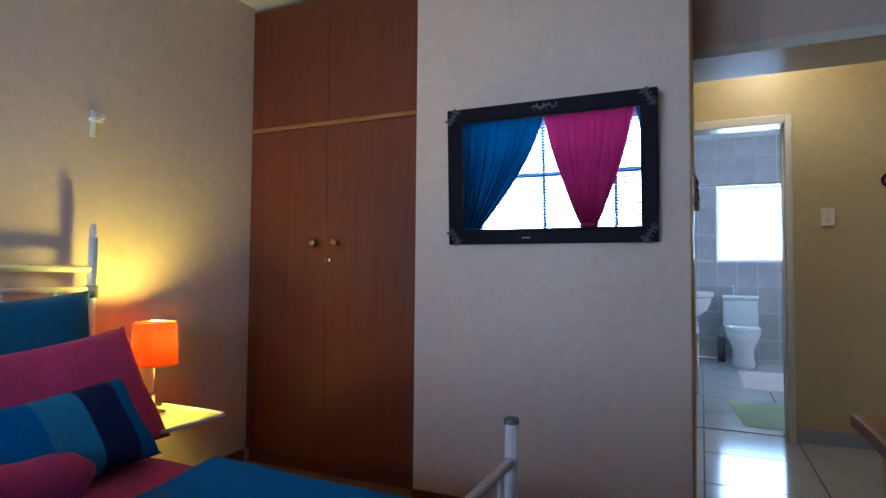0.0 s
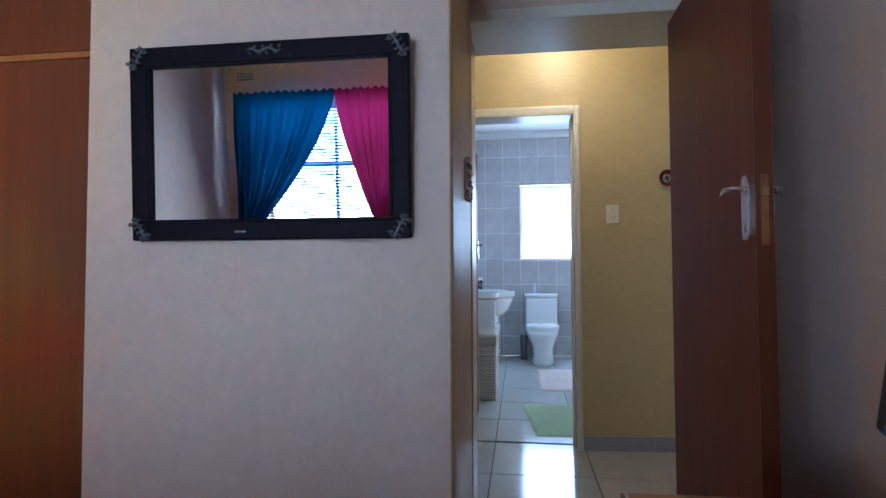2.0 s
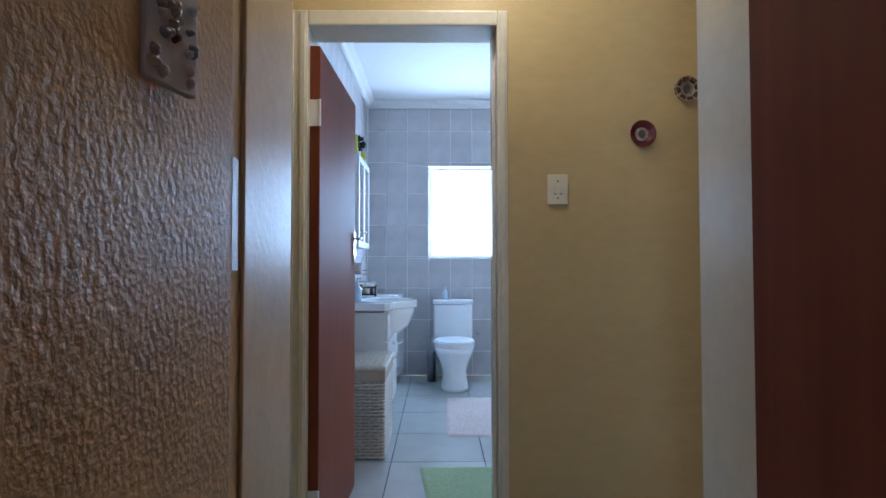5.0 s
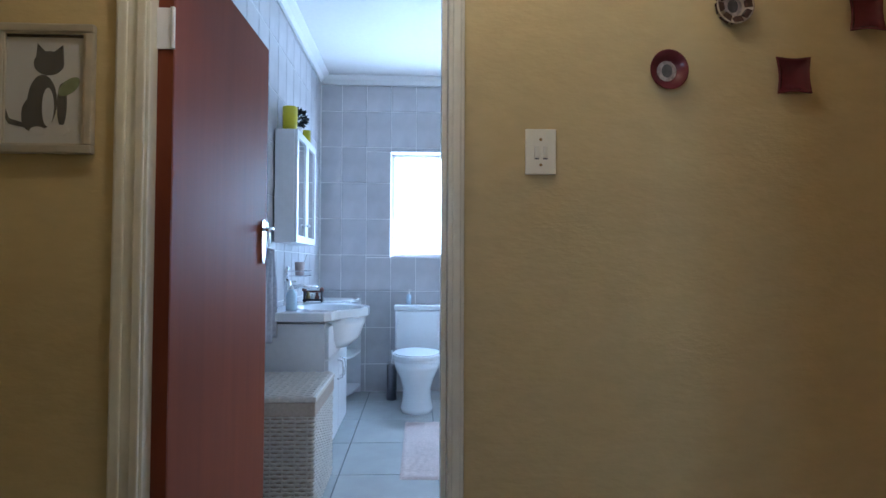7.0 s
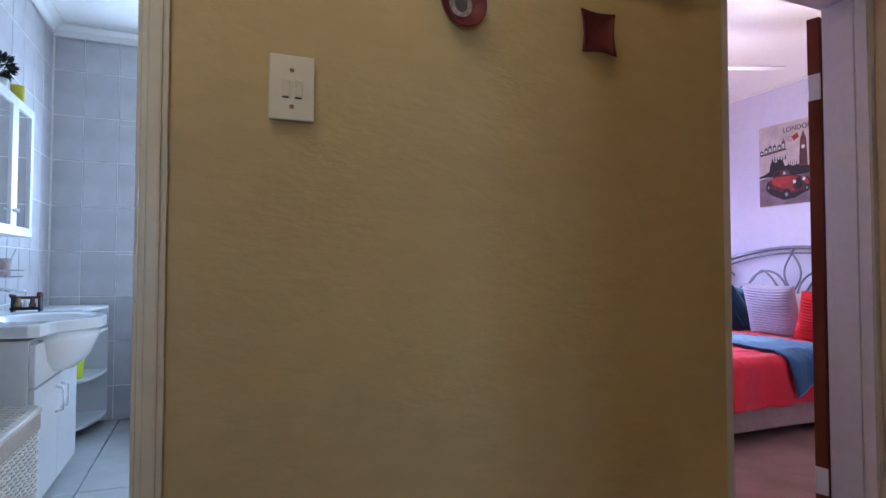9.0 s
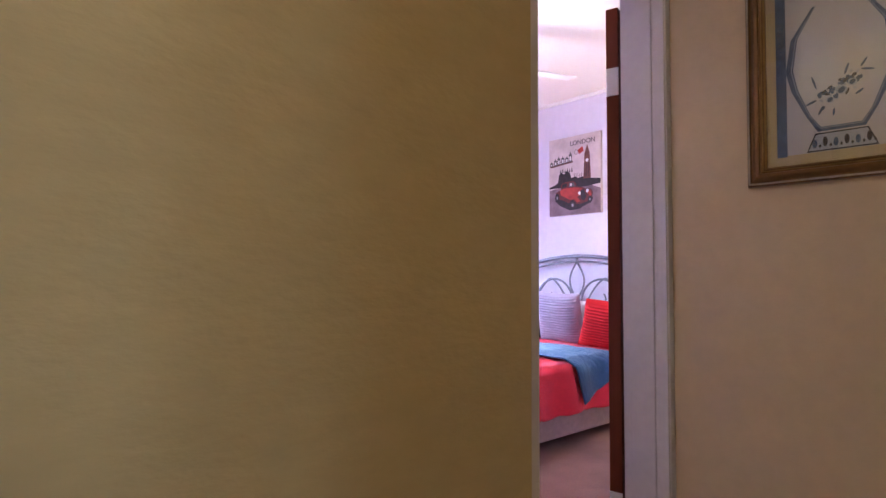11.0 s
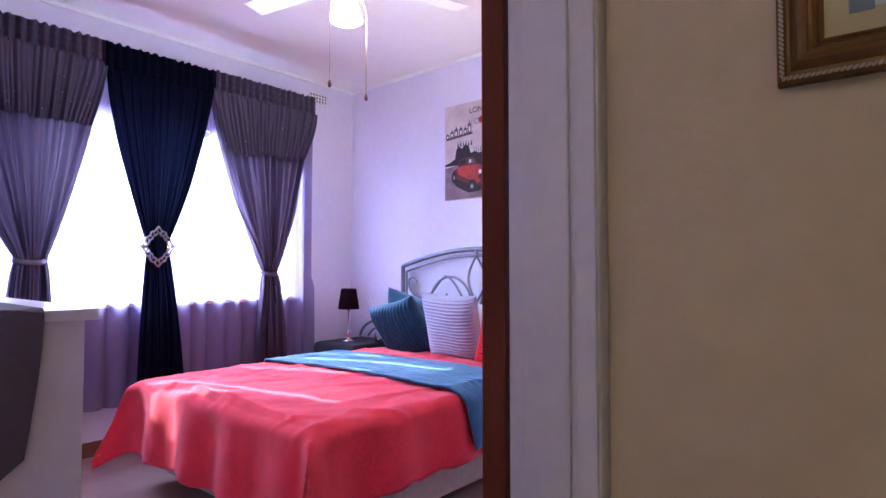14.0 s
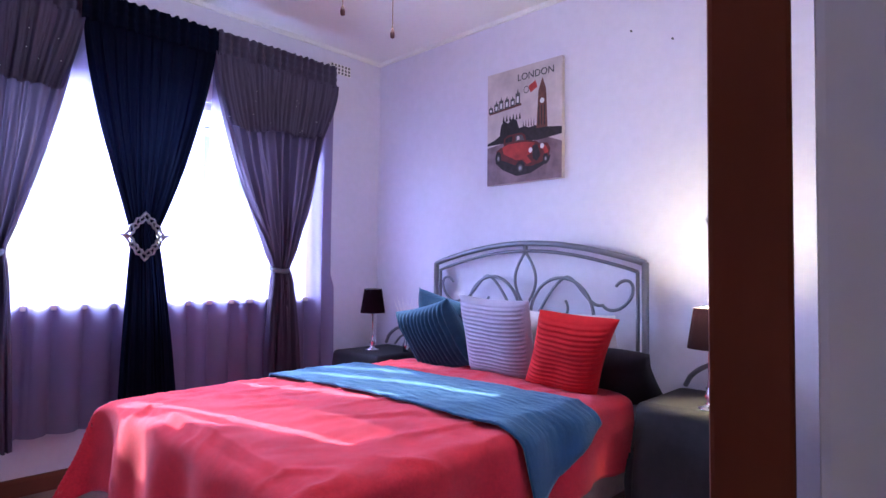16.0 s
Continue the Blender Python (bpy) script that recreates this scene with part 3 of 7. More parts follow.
f2 = door_frame("door_frame_bathroom", [(-0.235, -0.155, HALL_N - 0.014, 3.93, 0, 2.075), (0.545, 0.584, HALL_N - 0.014, 3.93, 0, 2.075), (-0.155, 0.545, HALL_N - 0.014, 3.93, 2.018, 2.075)], "frame_cream", "glossy cream steel door frame")
for x0, x1 in ((-0.228, -0.205), (-0.184, -0.162)):
    part("moulding", boxes((x0, x1, HALL_N - 0.022, HALL_N - 0.012, 0, 2.06), bevel=0.004), "frame_cream", f2)
part("moulding", boxes((0.555, 0.575, HALL_N - 0.022, HALL_N - 0.012, 0, 2.06), bevel=0.004), "frame_cream", f2)
part("stop", boxes((0.532, 0.545, 3.83, 3.90, 0, 2.016), bevel=0.003), "frame_cream", f2)
f3 = door_frame("door_frame_red_bedroom", [(1.8355, 1.866, hall_y(1.84) + 0.004, BED2_S + 0.012, 0, 2.10), (2.785, 2.84, 4.062, BED2_S - 0.008, 0, 2.14), (1.866, 2.785, 4.062, BED2_S - 0.008, 2.085, 2.14)], "frame_white", "glossy off-white steel door frame")
part("stop", boxes((1.867, 1.936, 3.99, BED2_S + 0.008, 0, 2.084), bevel=0.004), "frame_white", f3)
part("moulding", boxes((2.779, 2.786, 4.066, 4.100, 0, 2.085), bevel=0.003), "frame_white", f3)
part("stop", boxes((2.778, 2.786, 4.112, 4.20, 0, 2.085), bevel=0.003), "frame_white", f3)


def lever_set(parent, place, facing, away, z, mat="chrome"):
    """A long back plate with a lever and a keyhole. facing: unit vector out of the leaf; away: the way the lever points."""
    f, a, p = Vector(facing), Vector(away), Vector(place)
    rot = Matrix((a, Vector((0, 0, 1)), f)).transposed().to_4x4()
    rot.translation = p + Vector((0, 0, z))
    plate = prism([(0.021 * math.copysign(abs(math.cos(q)) ** 0.45, math.cos(q)), -0.034 + 0.080 * math.copysign(abs(math.sin(q)) ** 0.3, math.sin(q))) for q in [2 * math.pi * (k + 0.5) / 28 for k in range(28)]], 0.009, rot)
    hp = part("handle_plate", plate, mat, parent, "chrome lever handle plate")
    pts = [(0, 0.012, 0.006), (0, 0.012, 0.030), (0.008, 0.013, 0.042), (0.030, 0.014, 0.044), (0.052, 0.010, 0.042), (0.070, 0.006, 0.040)]
    part("handle_lever", tube([rot @ Vector(q) for q in pts], lambda t: 0.0085 - 0.003 * t, 10), mat, hp, smooth=True)
    part("keyhole", prism(oval(0, -0.085, 0.004, 0.011, 10), 0.0095, rot), "black_plastic", hp)
    return hp


def hinge(parent, place, m):
    h = part("hinge", moved(boxes((-0.020, 0.020, -0.002, 0.002, -0.05, 0.05), bevel=0.001), Matrix.Translation(place) @ m), "white_metal", parent, "white painted butt hinge")
    part("knuckle", moved(tube([(0.02, -0.004, -0.05), (0.02, -0.004, 0.05)], 0.006, 8), Matrix.Translation(place) @ m), "white_metal", h)


d1 = thing("door_blue_bedroom", (0.81, 2.49, 0), "open reddish brown veneered door with chrome lever", "door", kind="structure")
leaf1 = Matrix.Translation((0.781, 2.487, 0)) @ Matrix.Rotation(radians(-0.4), 4, "Z")
part("leaf", moved(boxes((0.0, 0.042, -0.785, 0.0, 0.012, 2.01), bevel=0.003), leaf1), "door_wood", d1)
part("edge_strip", moved(boxes((0.0, 0.042, -0.790, -0.7855, 0.012, 2.01)), leaf1), "red_wood", d1)
part("lock_plate", moved(boxes((0.012, 0.030, -0.7918, -0.7905, 1.13, 1.30)), leaf1), "desk_wood", d1, "painted lock plate on the door edge")
part("latch", moved(boxes((0.014, 0.028, -0.800, -0.7926, 1.250, 1.268)), leaf1), "brass", d1)
lever_set(d1, leaf1 @ Vector((-0.0005, -0.748, 0)), (-1, 0, 0), (0, 1, 0), 1.258)
lever_set(d1, leaf1 @ Vector((0.0425, -0.748, 0)), (1, 0, 0), (0, 1, 0), 1.258)

d2 = thing("door_bathroom", (-0.14, 3.92, 0), "open reddish brown bathroom door with chrome lever", "door", kind="structure")
leaf2 = Matrix.Translation((-0.117, 3.80, 0)) @ Matrix.Rotation(radians(-1.3), 4, "Z")
part("leaf", moved(boxes((-0.042, 0.0, 0.0, 0.80, 0.012, 1.955), bevel=0.003), leaf2), "bath_door_wood", d2)
# The hinge edge lies in shade; the shade is put into this dark strip.
part("edge_strip", moved(boxes((-0.041, -0.001, -0.003, -0.0005, 0.012, 1.955)), leaf2), "door_wood", d2, "door edge in a darker wood tone for its shade")
lever_set(d2, leaf2 @ Vector((0.0005, 0.735, 0)), leaf2.to_3x3() @ Vector((1, 0, 0)), leaf2.to_3x3() @ Vector((0, -1, 0)), 1.25)
hinge(d2, (-0.137, 3.793, 1.70), Matrix.Identity(4))
hinge(d2, (-0.137, 3.793, 0.25), Matrix.Identity(4))

d3 = thing("door_red_bedroom", (2.80, 4.25, 0), "dark reddish brown door swung right back", "door", kind="structure")
leaf3 = Matrix.Translation((2.791, 4.243, 0)) @ Matrix.Rotation(radians(15), 4, "Z")
part("leaf", moved(boxes((0.0, 0.79, 0.0, 0.044, 0.012, 2.07), bevel=0.003), leaf3), "door_wood", d3)
for z in (1.80, 0.31):
    hinge(d3, leaf3 @ Vector((-0.0035, 0.018, z)), Matrix.Rotation(radians(105), 4, "Z"))
lever_set(d3, leaf3 @ Vector((0.735, 0.0445, 0)), leaf3.to_3x3() @ Vector((0, 1, 0)), leaf3.to_3x3() @ Vector((-1, 0, 0)), 1.20)


# ---- windows ----
def window(name, x0, x1, z0, z1, y, bars_x, bars_z, label, glass="glass", mat="frame_white", depth=0.04):
    root = thing(name, ((x0 + x1) / 2, y, z0), label, "window", kind="structure")
    w = 0.035
    fr = part("window_frame", boxes((x0, x0 + w, y, y + depth, z0, z1), (x1 - w, x1, y, y + depth, z0, z1), (x0 + w, x1 - w, y, y + depth, z0, z0 + w), (x0 + w, x1 - w, y, y + depth, z1 - w, z1)), mat, root)
    for b in bars_x:
        part("mullion", boxes((b - 0.015, b + 0.015, y + 0.002, y + depth - 0.002, z0 + w, z1 - w)), mat, root)
    for b in bars_z:
        part("transom", boxes((x0 + w, x1 - w, y + 0.004, y + depth - 0.004, b - 0.02, b + 0.02)), mat, root)
    xs = [x0 + w, *bars_x, x1 - w]
    for a, c in zip(xs, xs[1:]):
        p = part("pane", boxes((a, c, y + depth / 2 - 0.002, y + depth / 2 + 0.002, z0 + w, z1 - w)), glass, root)
        p.visible_shadow = False
    return root


window("window_bathroom", 0.23, 1.10, 1.20, 2.16, 7.70, [], [], "small steel window with frosted panes", "glass")
window("window_red_bedroom", 2.62, 4.62, 0.93, 2.13, 7.72, [3.28, 3.95], [], "wide white window behind sheer curtains")
window("window_blue_bedroom", -2.0, 0.0, 0.95, 2.16, -1.34, [-1.33, -0.66], [1.66], "window behind a white venetian blind")
tagged(finish("sill_red_bedroom", boxes((2.55, 4.64, NORTH - 0.06, NORTH, 0.90, 0.928), bevel=0.004), "frame_white"), "white window sill", "sill", kind="structure")
tagged(finish("sill_bathroom", boxes((0.2305, 1.0995, NORTH, 7.70, 1.2003, 1.206)), "wall_tile"), "tiled window sill", "sill", kind="structure")


# ---- blue bedroom ----
def wardrobe():
    x0, x1, y = W1 + 0.004, -1.141, 2.0
    root = thing("wardrobe", (-1.72, 2.2, 0), "built-in reddish brown veneered wardrobe with two doors", "wardrobe")
    part("carcass", boxes((x0, x1, y + 0.024, FRONT1 - 0.004, 0.075, 2.50)), "red_wood", root)
    part("plinth", boxes((x0, x1, y + 0.03, y + 0.06, 0.0, 0.075)), "skirting_wood", root)
    mid = -1.722
    for a, b in ((x0 + 0.003, mid - 0.0015), (mid + 0.0015, x1 - 0.003)):
        part("door", boxes((a, b, y, y + 0.022, 0.08, 1.805), bevel=0.002), "red_wood", root)
    for a, b in ((x0 + 0.003, mid - 0.0015), (mid + 0.0015, x1 - 0.003)):
        part("top_door", boxes((a, b, y, y + 0.022, 1.832, 2.495), bevel=0.002), "red_wood", root)
    part("rail", boxes((x0, x1, y - 0.004, y + 0.02, 1.808, 1.829), bevel=0.002), "desk_wood", root, "lighter orange-brown rail between the doors")
    for kx in (mid - 0.066, mid + 0.066):
        part("knob", moved(lathe([(0.0, 0.046), (0.018, 0.043), (0.024, 0.034), (0.020, 0.022), (0.010, 0.016), (0.013, 0.0)], n=20), Matrix.Translation((kx, y, 1.19)) @ Matrix.Rotation(radians(90), 4, "X")), "brass", root, "round aged brass knob", smooth=True)
    k = part("lock", moved(lathe([(0.0, 0.005), (0.010, 0.004), (0.011, 0.0)], n=16), Matrix.Translation((mid + 0.02, y, 1.10)) @ Matrix.Rotation(radians(90), 4, "X")), "chrome", root)
    part("key", boxes((mid + 0.018, mid + 0.022, y - 0.03, y - 0.004, 1.085, 1.108), bevel=0.001), "chrome", k)
    return root


wardrobe()


def wall_mirror():
    root = thing("wall_mirror", (-0.526, NICHE - 0.02, 1.165), "wide wall mirror in a black frame with silver corner ornaments", "mirror")
    tilt = Matrix.Translation((-0.526, NICHE - 0.03, 1.165)) @ Matrix.Rotation(radians(3), 4, "X")
    w, h, f = 0.432, 0.585, 0.055
    for spec in ((-w, w, -0.002, 0.026, 0, f), (-w, w, -0.002, 0.026, h - f, h), (-w, -w + f, -0.002, 0.026, f, h - f), (w - f, w, -0.002, 0.026, f, h - f)):
        part("frame_bar", moved(boxes(spec, bevel=0.006), tilt), "black_frame", root)
    for spec in ((-w + f, w - f, 0.001, 0.012, f, f + 0.008), (-w + f, w - f, 0.001, 0.012, h - f - 0.008, h - f), (-w + f, -w + f + 0.008, 0.001, 0.012, f + 0.008, h - f - 0.008), (w - f - 0.008, w - f, 0.001, 0.012, f + 0.008, h - f - 0.008)):
        part("inner_lip", moved(boxes(spec, bevel=0.002), tilt), "black_frame", root)
    part("mirror_glass", moved(boxes((-w + f - 0.002, w - f + 0.002, 0.012, 0.018, f - 0.002, h - f + 0.002)), tilt), "mirror_glass", root, "silvered mirror glass")
    part("backing", moved(boxes((-w + 0.01, w - 0.01, 0.0265, 0.029, 0.01, h - 0.01)), tilt), "black_frame", root)
    # openwork leaf sprays: a stem along the diagonal with curled leaflets
    for sx in (-1, 1):
        for sz in (0, 1):
            base = tilt @ Matrix.Translation((sx * (w - 0.030), -0.003, (h - 0.030) if sz else 0.030)) @ Matrix.Diagonal((sx * 0.70, 1, 0.70 if sz else -0.70, 1))
            stem = [base @ Vector((-0.040 + 0.078 * q, -0.003, 0.034 - 0.076 * q + 0.012 * math.sin(7 * q))) for q in [k / 12 for k in range(13)]]
            orn = part("corner_ornament", tube(stem, lambda q: 0.0032 * (1 - abs(2 * q - 1) ** 3) + 0.0012, 6), "pewter", root, "pewter leaf spray on the corner", smooth=True)
            for k in range(13):
                q = (k + 0.5) / 13
                side = 1 if k % 2 else -1
                o = Vector((-0.040 + 0.078 * q, -0.003, 0.034 - 0.076 * q + 0.012 * math.sin(7 * q)))
                curl = [base @ (o + Vector((side * (0.004 + 0.013 * e) + 0.007 * math.sin(3 * e), -0.003 * math.sin(3 * e), side * (0.004 + 0.013 * e) - 0.006 * math.sin(3 * e)))) for e in [j / 5 for j in range(6)]]
                part("leaflet", tube(curl, lambda q: 0.0036 * math.sin(math.pi * min(1, q * 0.85 + 0.12)) + 0.0006, 6), "pewter", orn, smooth=True)
    top = tilt @ Matrix.Translation((0, -0.005, h - 0.028))
    orn = part("top_ornament", tube([top @ Vector((-0.055 + 0.11 * k / 14, 0, 0.005 * math.sin(0.9 * k))) for k in range(15)], lambda q: 0.0034 * (1 - abs(2 * q - 1) ** 3) + 0.0010, 6), "pewter", root, "pewter leaf spray on the frame", smooth=True)
    for k in range(8):
        cx = -0.045 + 0.0129 * k
        side = 1 if k % 2 else -1
        part("leaflet", tube([top @ Vector((cx + 0.007 * e, 0, side * (0.003 + 0.009 * math.sin(2.4 * e)))) for e in [j / 4 for j in range(5)]], lambda q: 0.003 * math.sin(math.pi * min(1, q * 0.85 + 0.12)) + 0.0006, 6), "pewter", orn, smooth=True)
    part("lettering", moved(boxes((-0.10, -0.065, -0.003, -0.0022, 0.022, 0.027)), tilt), "silver_relief", root)
    return root


wall_mirror()


def blue_bed():
    root = thing("metal_bed", (-1.3, 0.4, 0), "white tubular metal bed with grey post caps", "bed")
    xh, xf, y0, y1 = -2.17, -0.378, -0.16, 0.955
    for y in (y0, 1.06):
        part("head_post", tube([(xh, y, 0), (xh, y, 1.17)], 0.0165, 14), "white_metal", root, smooth=True)
        part("finial", lathe([(0.012, 0), (0.017, 0.008), (0.012, 0.018), (0.015, 0.03), (0.011, 0.045), (0.006, 0.055), (0, 0.058)], (xh, y, 1.17), 14), "white_metal", root, "white turned finial", smooth=True)
    for z, r in ((1.045, 0.013), (0.965, 0.011), (0.55, 0.012)):
        part("head_rail", tube([(xh, y0, z), (xh, 1.06, z)], r, 12), "white_metal", root, smooth=True)
    for k in range(6):
        y = lerp(y0 + 0.15, 0.92, k / 5)
        part("head_bar", tube([(xh, y, 0.56), (xh, y, 0.955)], 0.007, 8), "white_metal", root, smooth=True)
    part("clamp", lathe([(0.0, 0.0), (0.024, 0.0), (0.024, 0.05), (0.0, 0.05)], (xh, 1.06, 0.93), 12), "steel_grey", root)
    for y in (y0, 0.915):
        part("foot_post", tube([(xf, y, 0), (xf, y, 0.675)], 0.0165, 14), "white_metal", root, smooth=True)
        part("post_cap", lathe([(0.019, 0), (0.0195, 0.008), (0.016, 0.014), (0.0, 0.017)], (xf, y, 0.675), 14), "steel_grey", root, "grey plastic post cap", smooth=True)
    for z in (0.585, 0.30):
        part("foot_rail", tube([(xf, y0, z), (xf, 0.915, z)], 0.012, 12), "white_metal", root, smooth=True)
    for k in range(5):
        y = lerp(0.02, 0.83, k / 4)
        part("foot_bar", tube([(xf, y, 0.31), (xf, y, 0.58)], 0.0065, 8), "white_metal", root, smooth=True)
    for y in (y0 + 0.02, 0.93):
        part("side_rail", boxes((xh + 0.03, xf - 0.03, y - 0.015, y + 0.015, 0.24, 0.30), bevel=0.004), "white_metal", root)
    mt = tagged(finish("mattress", boxes((xh + 0.04, xf - 0.035, y0 + 0.005, y1 - 0.01, 0.301, 0.400), bevel=0.03, segments=3), "white_cloth", smooth=True), "white mattress on the metal bed", "mattress")

    def fitted(u, v):
        x = lerp(xh + 0.03, xf - 0.03, u)
        d = lerp(-0.14, 0.14 + (y1 - y0), v)
        over = max(-d, d - (y1 - y0), 0)
        y = y0 + min(max(d, 0), y1 - y0) + (0.012 if d > y1 - y0 else (-0.012 if d < 0 else 0))
        z = 0.410 - over + 0.006 * noise.noise(Vector((x * 4, y * 4, 1)))
        return (x, y, z)
    tagged(finish("fitted_sheet", sheet(fitted, 40, 34, 0.004), "pink_cloth", smooth=True), "crumpled magenta bed sheet over the mattress", "sheet")

    def fleece(u, v):
        x = lerp(-1.44 + 0.10 * math.sin(3 * v), xf - 0.035, u)
        d = lerp(-0.22, 0.25 + (y1 - y0), v)
        over = max(-d, d - (y1 - y0), 0)
        flare = 0.02 + 0.05 * over
        y = y0 + min(max(d, 0), y1 - y0) + (flare if d > y1 - y0 else (-flare if d < 0 else 0))
        z = 0.434 - over * 0.97 + 0.014 * noise.noise(Vector((x * 3.2, d * 3.2, 5))) + 0.006 * math.sin(9 * x + 6 * d)
        return (x, y + 0.012 * math.sin(x * 22) * min(over * 6, 1), z)
    tagged(finish("fleece_blanket", sheet(fleece, 60, 50, 0.010), "blue_cloth", smooth=True), "bright blue fleece blanket spread on the bed", "blanket")
    return root


blue_bed()


def put_cushion(name, bm, mat, m, label, category="pillow"):
    return tagged(finish(name, moved(bm, m), mat, smooth=True), label, category)


def lean(x, y, z, back, turn, roll=0.0):
    """Stands a pillow up: its own y is up, its face looks along +x before the turn."""
    return Matrix.Translation((x, y, z)) @ Matrix.Rotation(radians(turn), 4, "Z") @ Matrix.Rotation(radians(-back), 4, "Y") @ Matrix.Rotation(radians(roll), 4, "X") @ Matrix(((0, 0, 1, 0), (1, 0, 0, 0), (0, 1, 0, 0), (0, 0, 0, 1)))


put_cushion("pillow", cushion(0.68, 0.50, 0.15), "teal_cloth", lean(-2.04, 0.66, 0.705, 8, 0, 2), "large teal-blue pillow propped against the headboard")
put_cushion("pillow", cushion(0.70, 0.46, 0.16), "pink_cloth", lean(-1.86, 0.75, 0.595, 28, 2, 5), "large magenta pillow leaning on the blue one")


def striped_cushion():
    root = thing("striped_cushion", (-1.62, 0.52, 0.5), "oblong cushion with blue and pale blue stripes", "cushion")
    bm = moved(cushion(0.60, 0.30, 0.15, n=36), lean(-1.655, 0.62, 0.540, 36, 4, 3))
    inv = lean(-1.655, 0.62, 0.540, 36, 4, 3).inverted()
    for f in bm.faces:
        x = (inv @ f.calc_center_median()).x
        f.material_index = 0 if x < -0.07 else (1 if x < 0.06 else (2 if x < 0.20 else 0))
    part("cover", bm, ["blue_cloth", "pale_blue_cloth", "navy_cloth"], root, smooth=True)


striped_cushion()
bol = tube([(-1.44, lerp(-0.06, 0.58, t / 14), 0.508 + 0.004 * math.sin(t)) for t in range(15)], lambda t: 0.075 * (max(0.05, 1 - abs(2 * t - 1) ** 7) ** 0.5) + 0.004 * math.sin(t * 40), 22)
tagged(finish("bolster", bol, "pink_cloth", smooth=True), "plump magenta bolster lying on the bed", "bolster")


def tray():
    root = thing("bedside_tray", (-1.94, 1.2, 0.45), "cream bedside tray shelf with a rounded metal rim", "shelf")
    part("top", boxes((-2.115, -1.76, 1.065, 1.362, 0.440, 0.450), bevel=0.003), "frame_tan", root)
    rim = [(-2.12, 1.06, 0.449), (-1.775, 1.06, 0.449), (-1.755, 1.075, 0.449), (-1.750, 1.35, 0.449), (-1.765, 1.368, 0.449), (-2.12, 1.368, 0.449)]
    part("rim", tube(rim, 0.009, 10), "white_metal", root, smooth=True)
    part("bracket", tube([(-2.17, 1.06, 0.40), (-2.10, 1.10, 0.435), (-1.9, 1.2, 0.434)], 0.008, 8), "white_metal", root, smooth=True)
    part("bracket", tube([(-2.236, 1.30, 0.40), (-2.10, 1.30, 0.435), (-1.9, 1.3, 0.434)], 0.008, 8), "white_metal", root, smooth=True)


tray()


def table_lamp(name, x, y, z, base, stem_h, shade, shade_mat, body_mat, label, lit_label):
    root = thing(name, (x, y, z), label, "lamp")
    part("base", lathe(base, (x, y, z), 24), body_mat, root, "chrome lamp base", smooth=True)
    prof = [(0.006, 0.0), (0.007, stem_h * 0.3), (0.010, stem_h * 0.36), (0.006, stem_h * 0.42), (0.005, stem_h * 0.9), (0.012, stem_h * 0.92), (0.012, stem_h)]
    part("stem", lathe([(0, 0)] + prof + [(0, stem_h)], (x, y, z + 0.01), 14), body_mat, root, smooth=True)
    r0, r1, z0, z1 = shade
    sh = lathe([(r0, z0), (r1, z1)], (x, y, z), 36)
    bmesh.ops.solidify(sh, geom=sh.faces[:], thickness=0.0015)
    part("shade", sh, shade_mat, root, lit_label, smooth=True)
    part("shade_ring", tube([(x + r1 * 0.99 * math.cos(a), y + r1 * 0.99 * math.sin(a), z + z1) for a in [2 * math.pi * k / 28 for k in range(28)]], 0.0018, 6, closed=True), body_mat, root)
    return root


table_lamp("table_lamp", -2.0, 1.22, 0.459, [(0, 0), (0.050, 0), (0.050, 0.006), (0.030, 0.012), (0.012, 0.020), (0.007, 0.03)], 0.20, (0.091, 0.080, 0.196, 0.370), "orange_shade", "chrome", "lit table lamp with an orange shade and chrome stem", "glowing orange fabric shade")


def wall_hook():
    root = thing("wall_hook", (W1 + 0.01, 1.086, 1.65), "small white bracket screwed to the beige wall", "bracket")
    part("plate", boxes((W1, W1 + 0.008, 1.078, 1.098, 1.59, 1.70), bevel=0.003), "white_flex", root)
    part("arm", tube([(W1 + 0.006, 1.088, 1.665), (W1 + 0.05, 1.088, 1.66), (W1 + 0.06, 1.10, 1.672)], 0.007, 8), "white_flex", root, smooth=True)
    part("arm", tube([(W1 + 0.006, 1.07, 1.66), (W1 + 0.02, 1.12, 1.66)], 0.008, 8), "white_flex", root, smooth=True)


wall_hook()


def writing_desk():
    root = thing("writing_desk", (0.68, 0.6, 0), "orange-brown wooden desk with a pale edge", "desk")
    part("desktop", boxes((0.372, 0.995, -0.10, 1.195, 0.690, 0.718), bevel=0.004), "desk_wood", root)
    part("edge_band", boxes((0.3685, 0.3715, -0.10, 1.195, 0.692, 0.716)), "red_wood", root)
    part("side_panel", boxes((0.42, 0.99, 1.13, 1.155, 0.0, 0.69), bevel=0.002), "desk_wood", root)
    part("side_panel", boxes((0.42, 0.99, -0.06, -0.035, 0.0, 0.69), bevel=0.002), "desk_wood", root)
    part("back_panel", boxes((0.93, 0.945, -0.03, 1.13, 0.25, 0.69)), "desk_wood", root)


writing_desk()


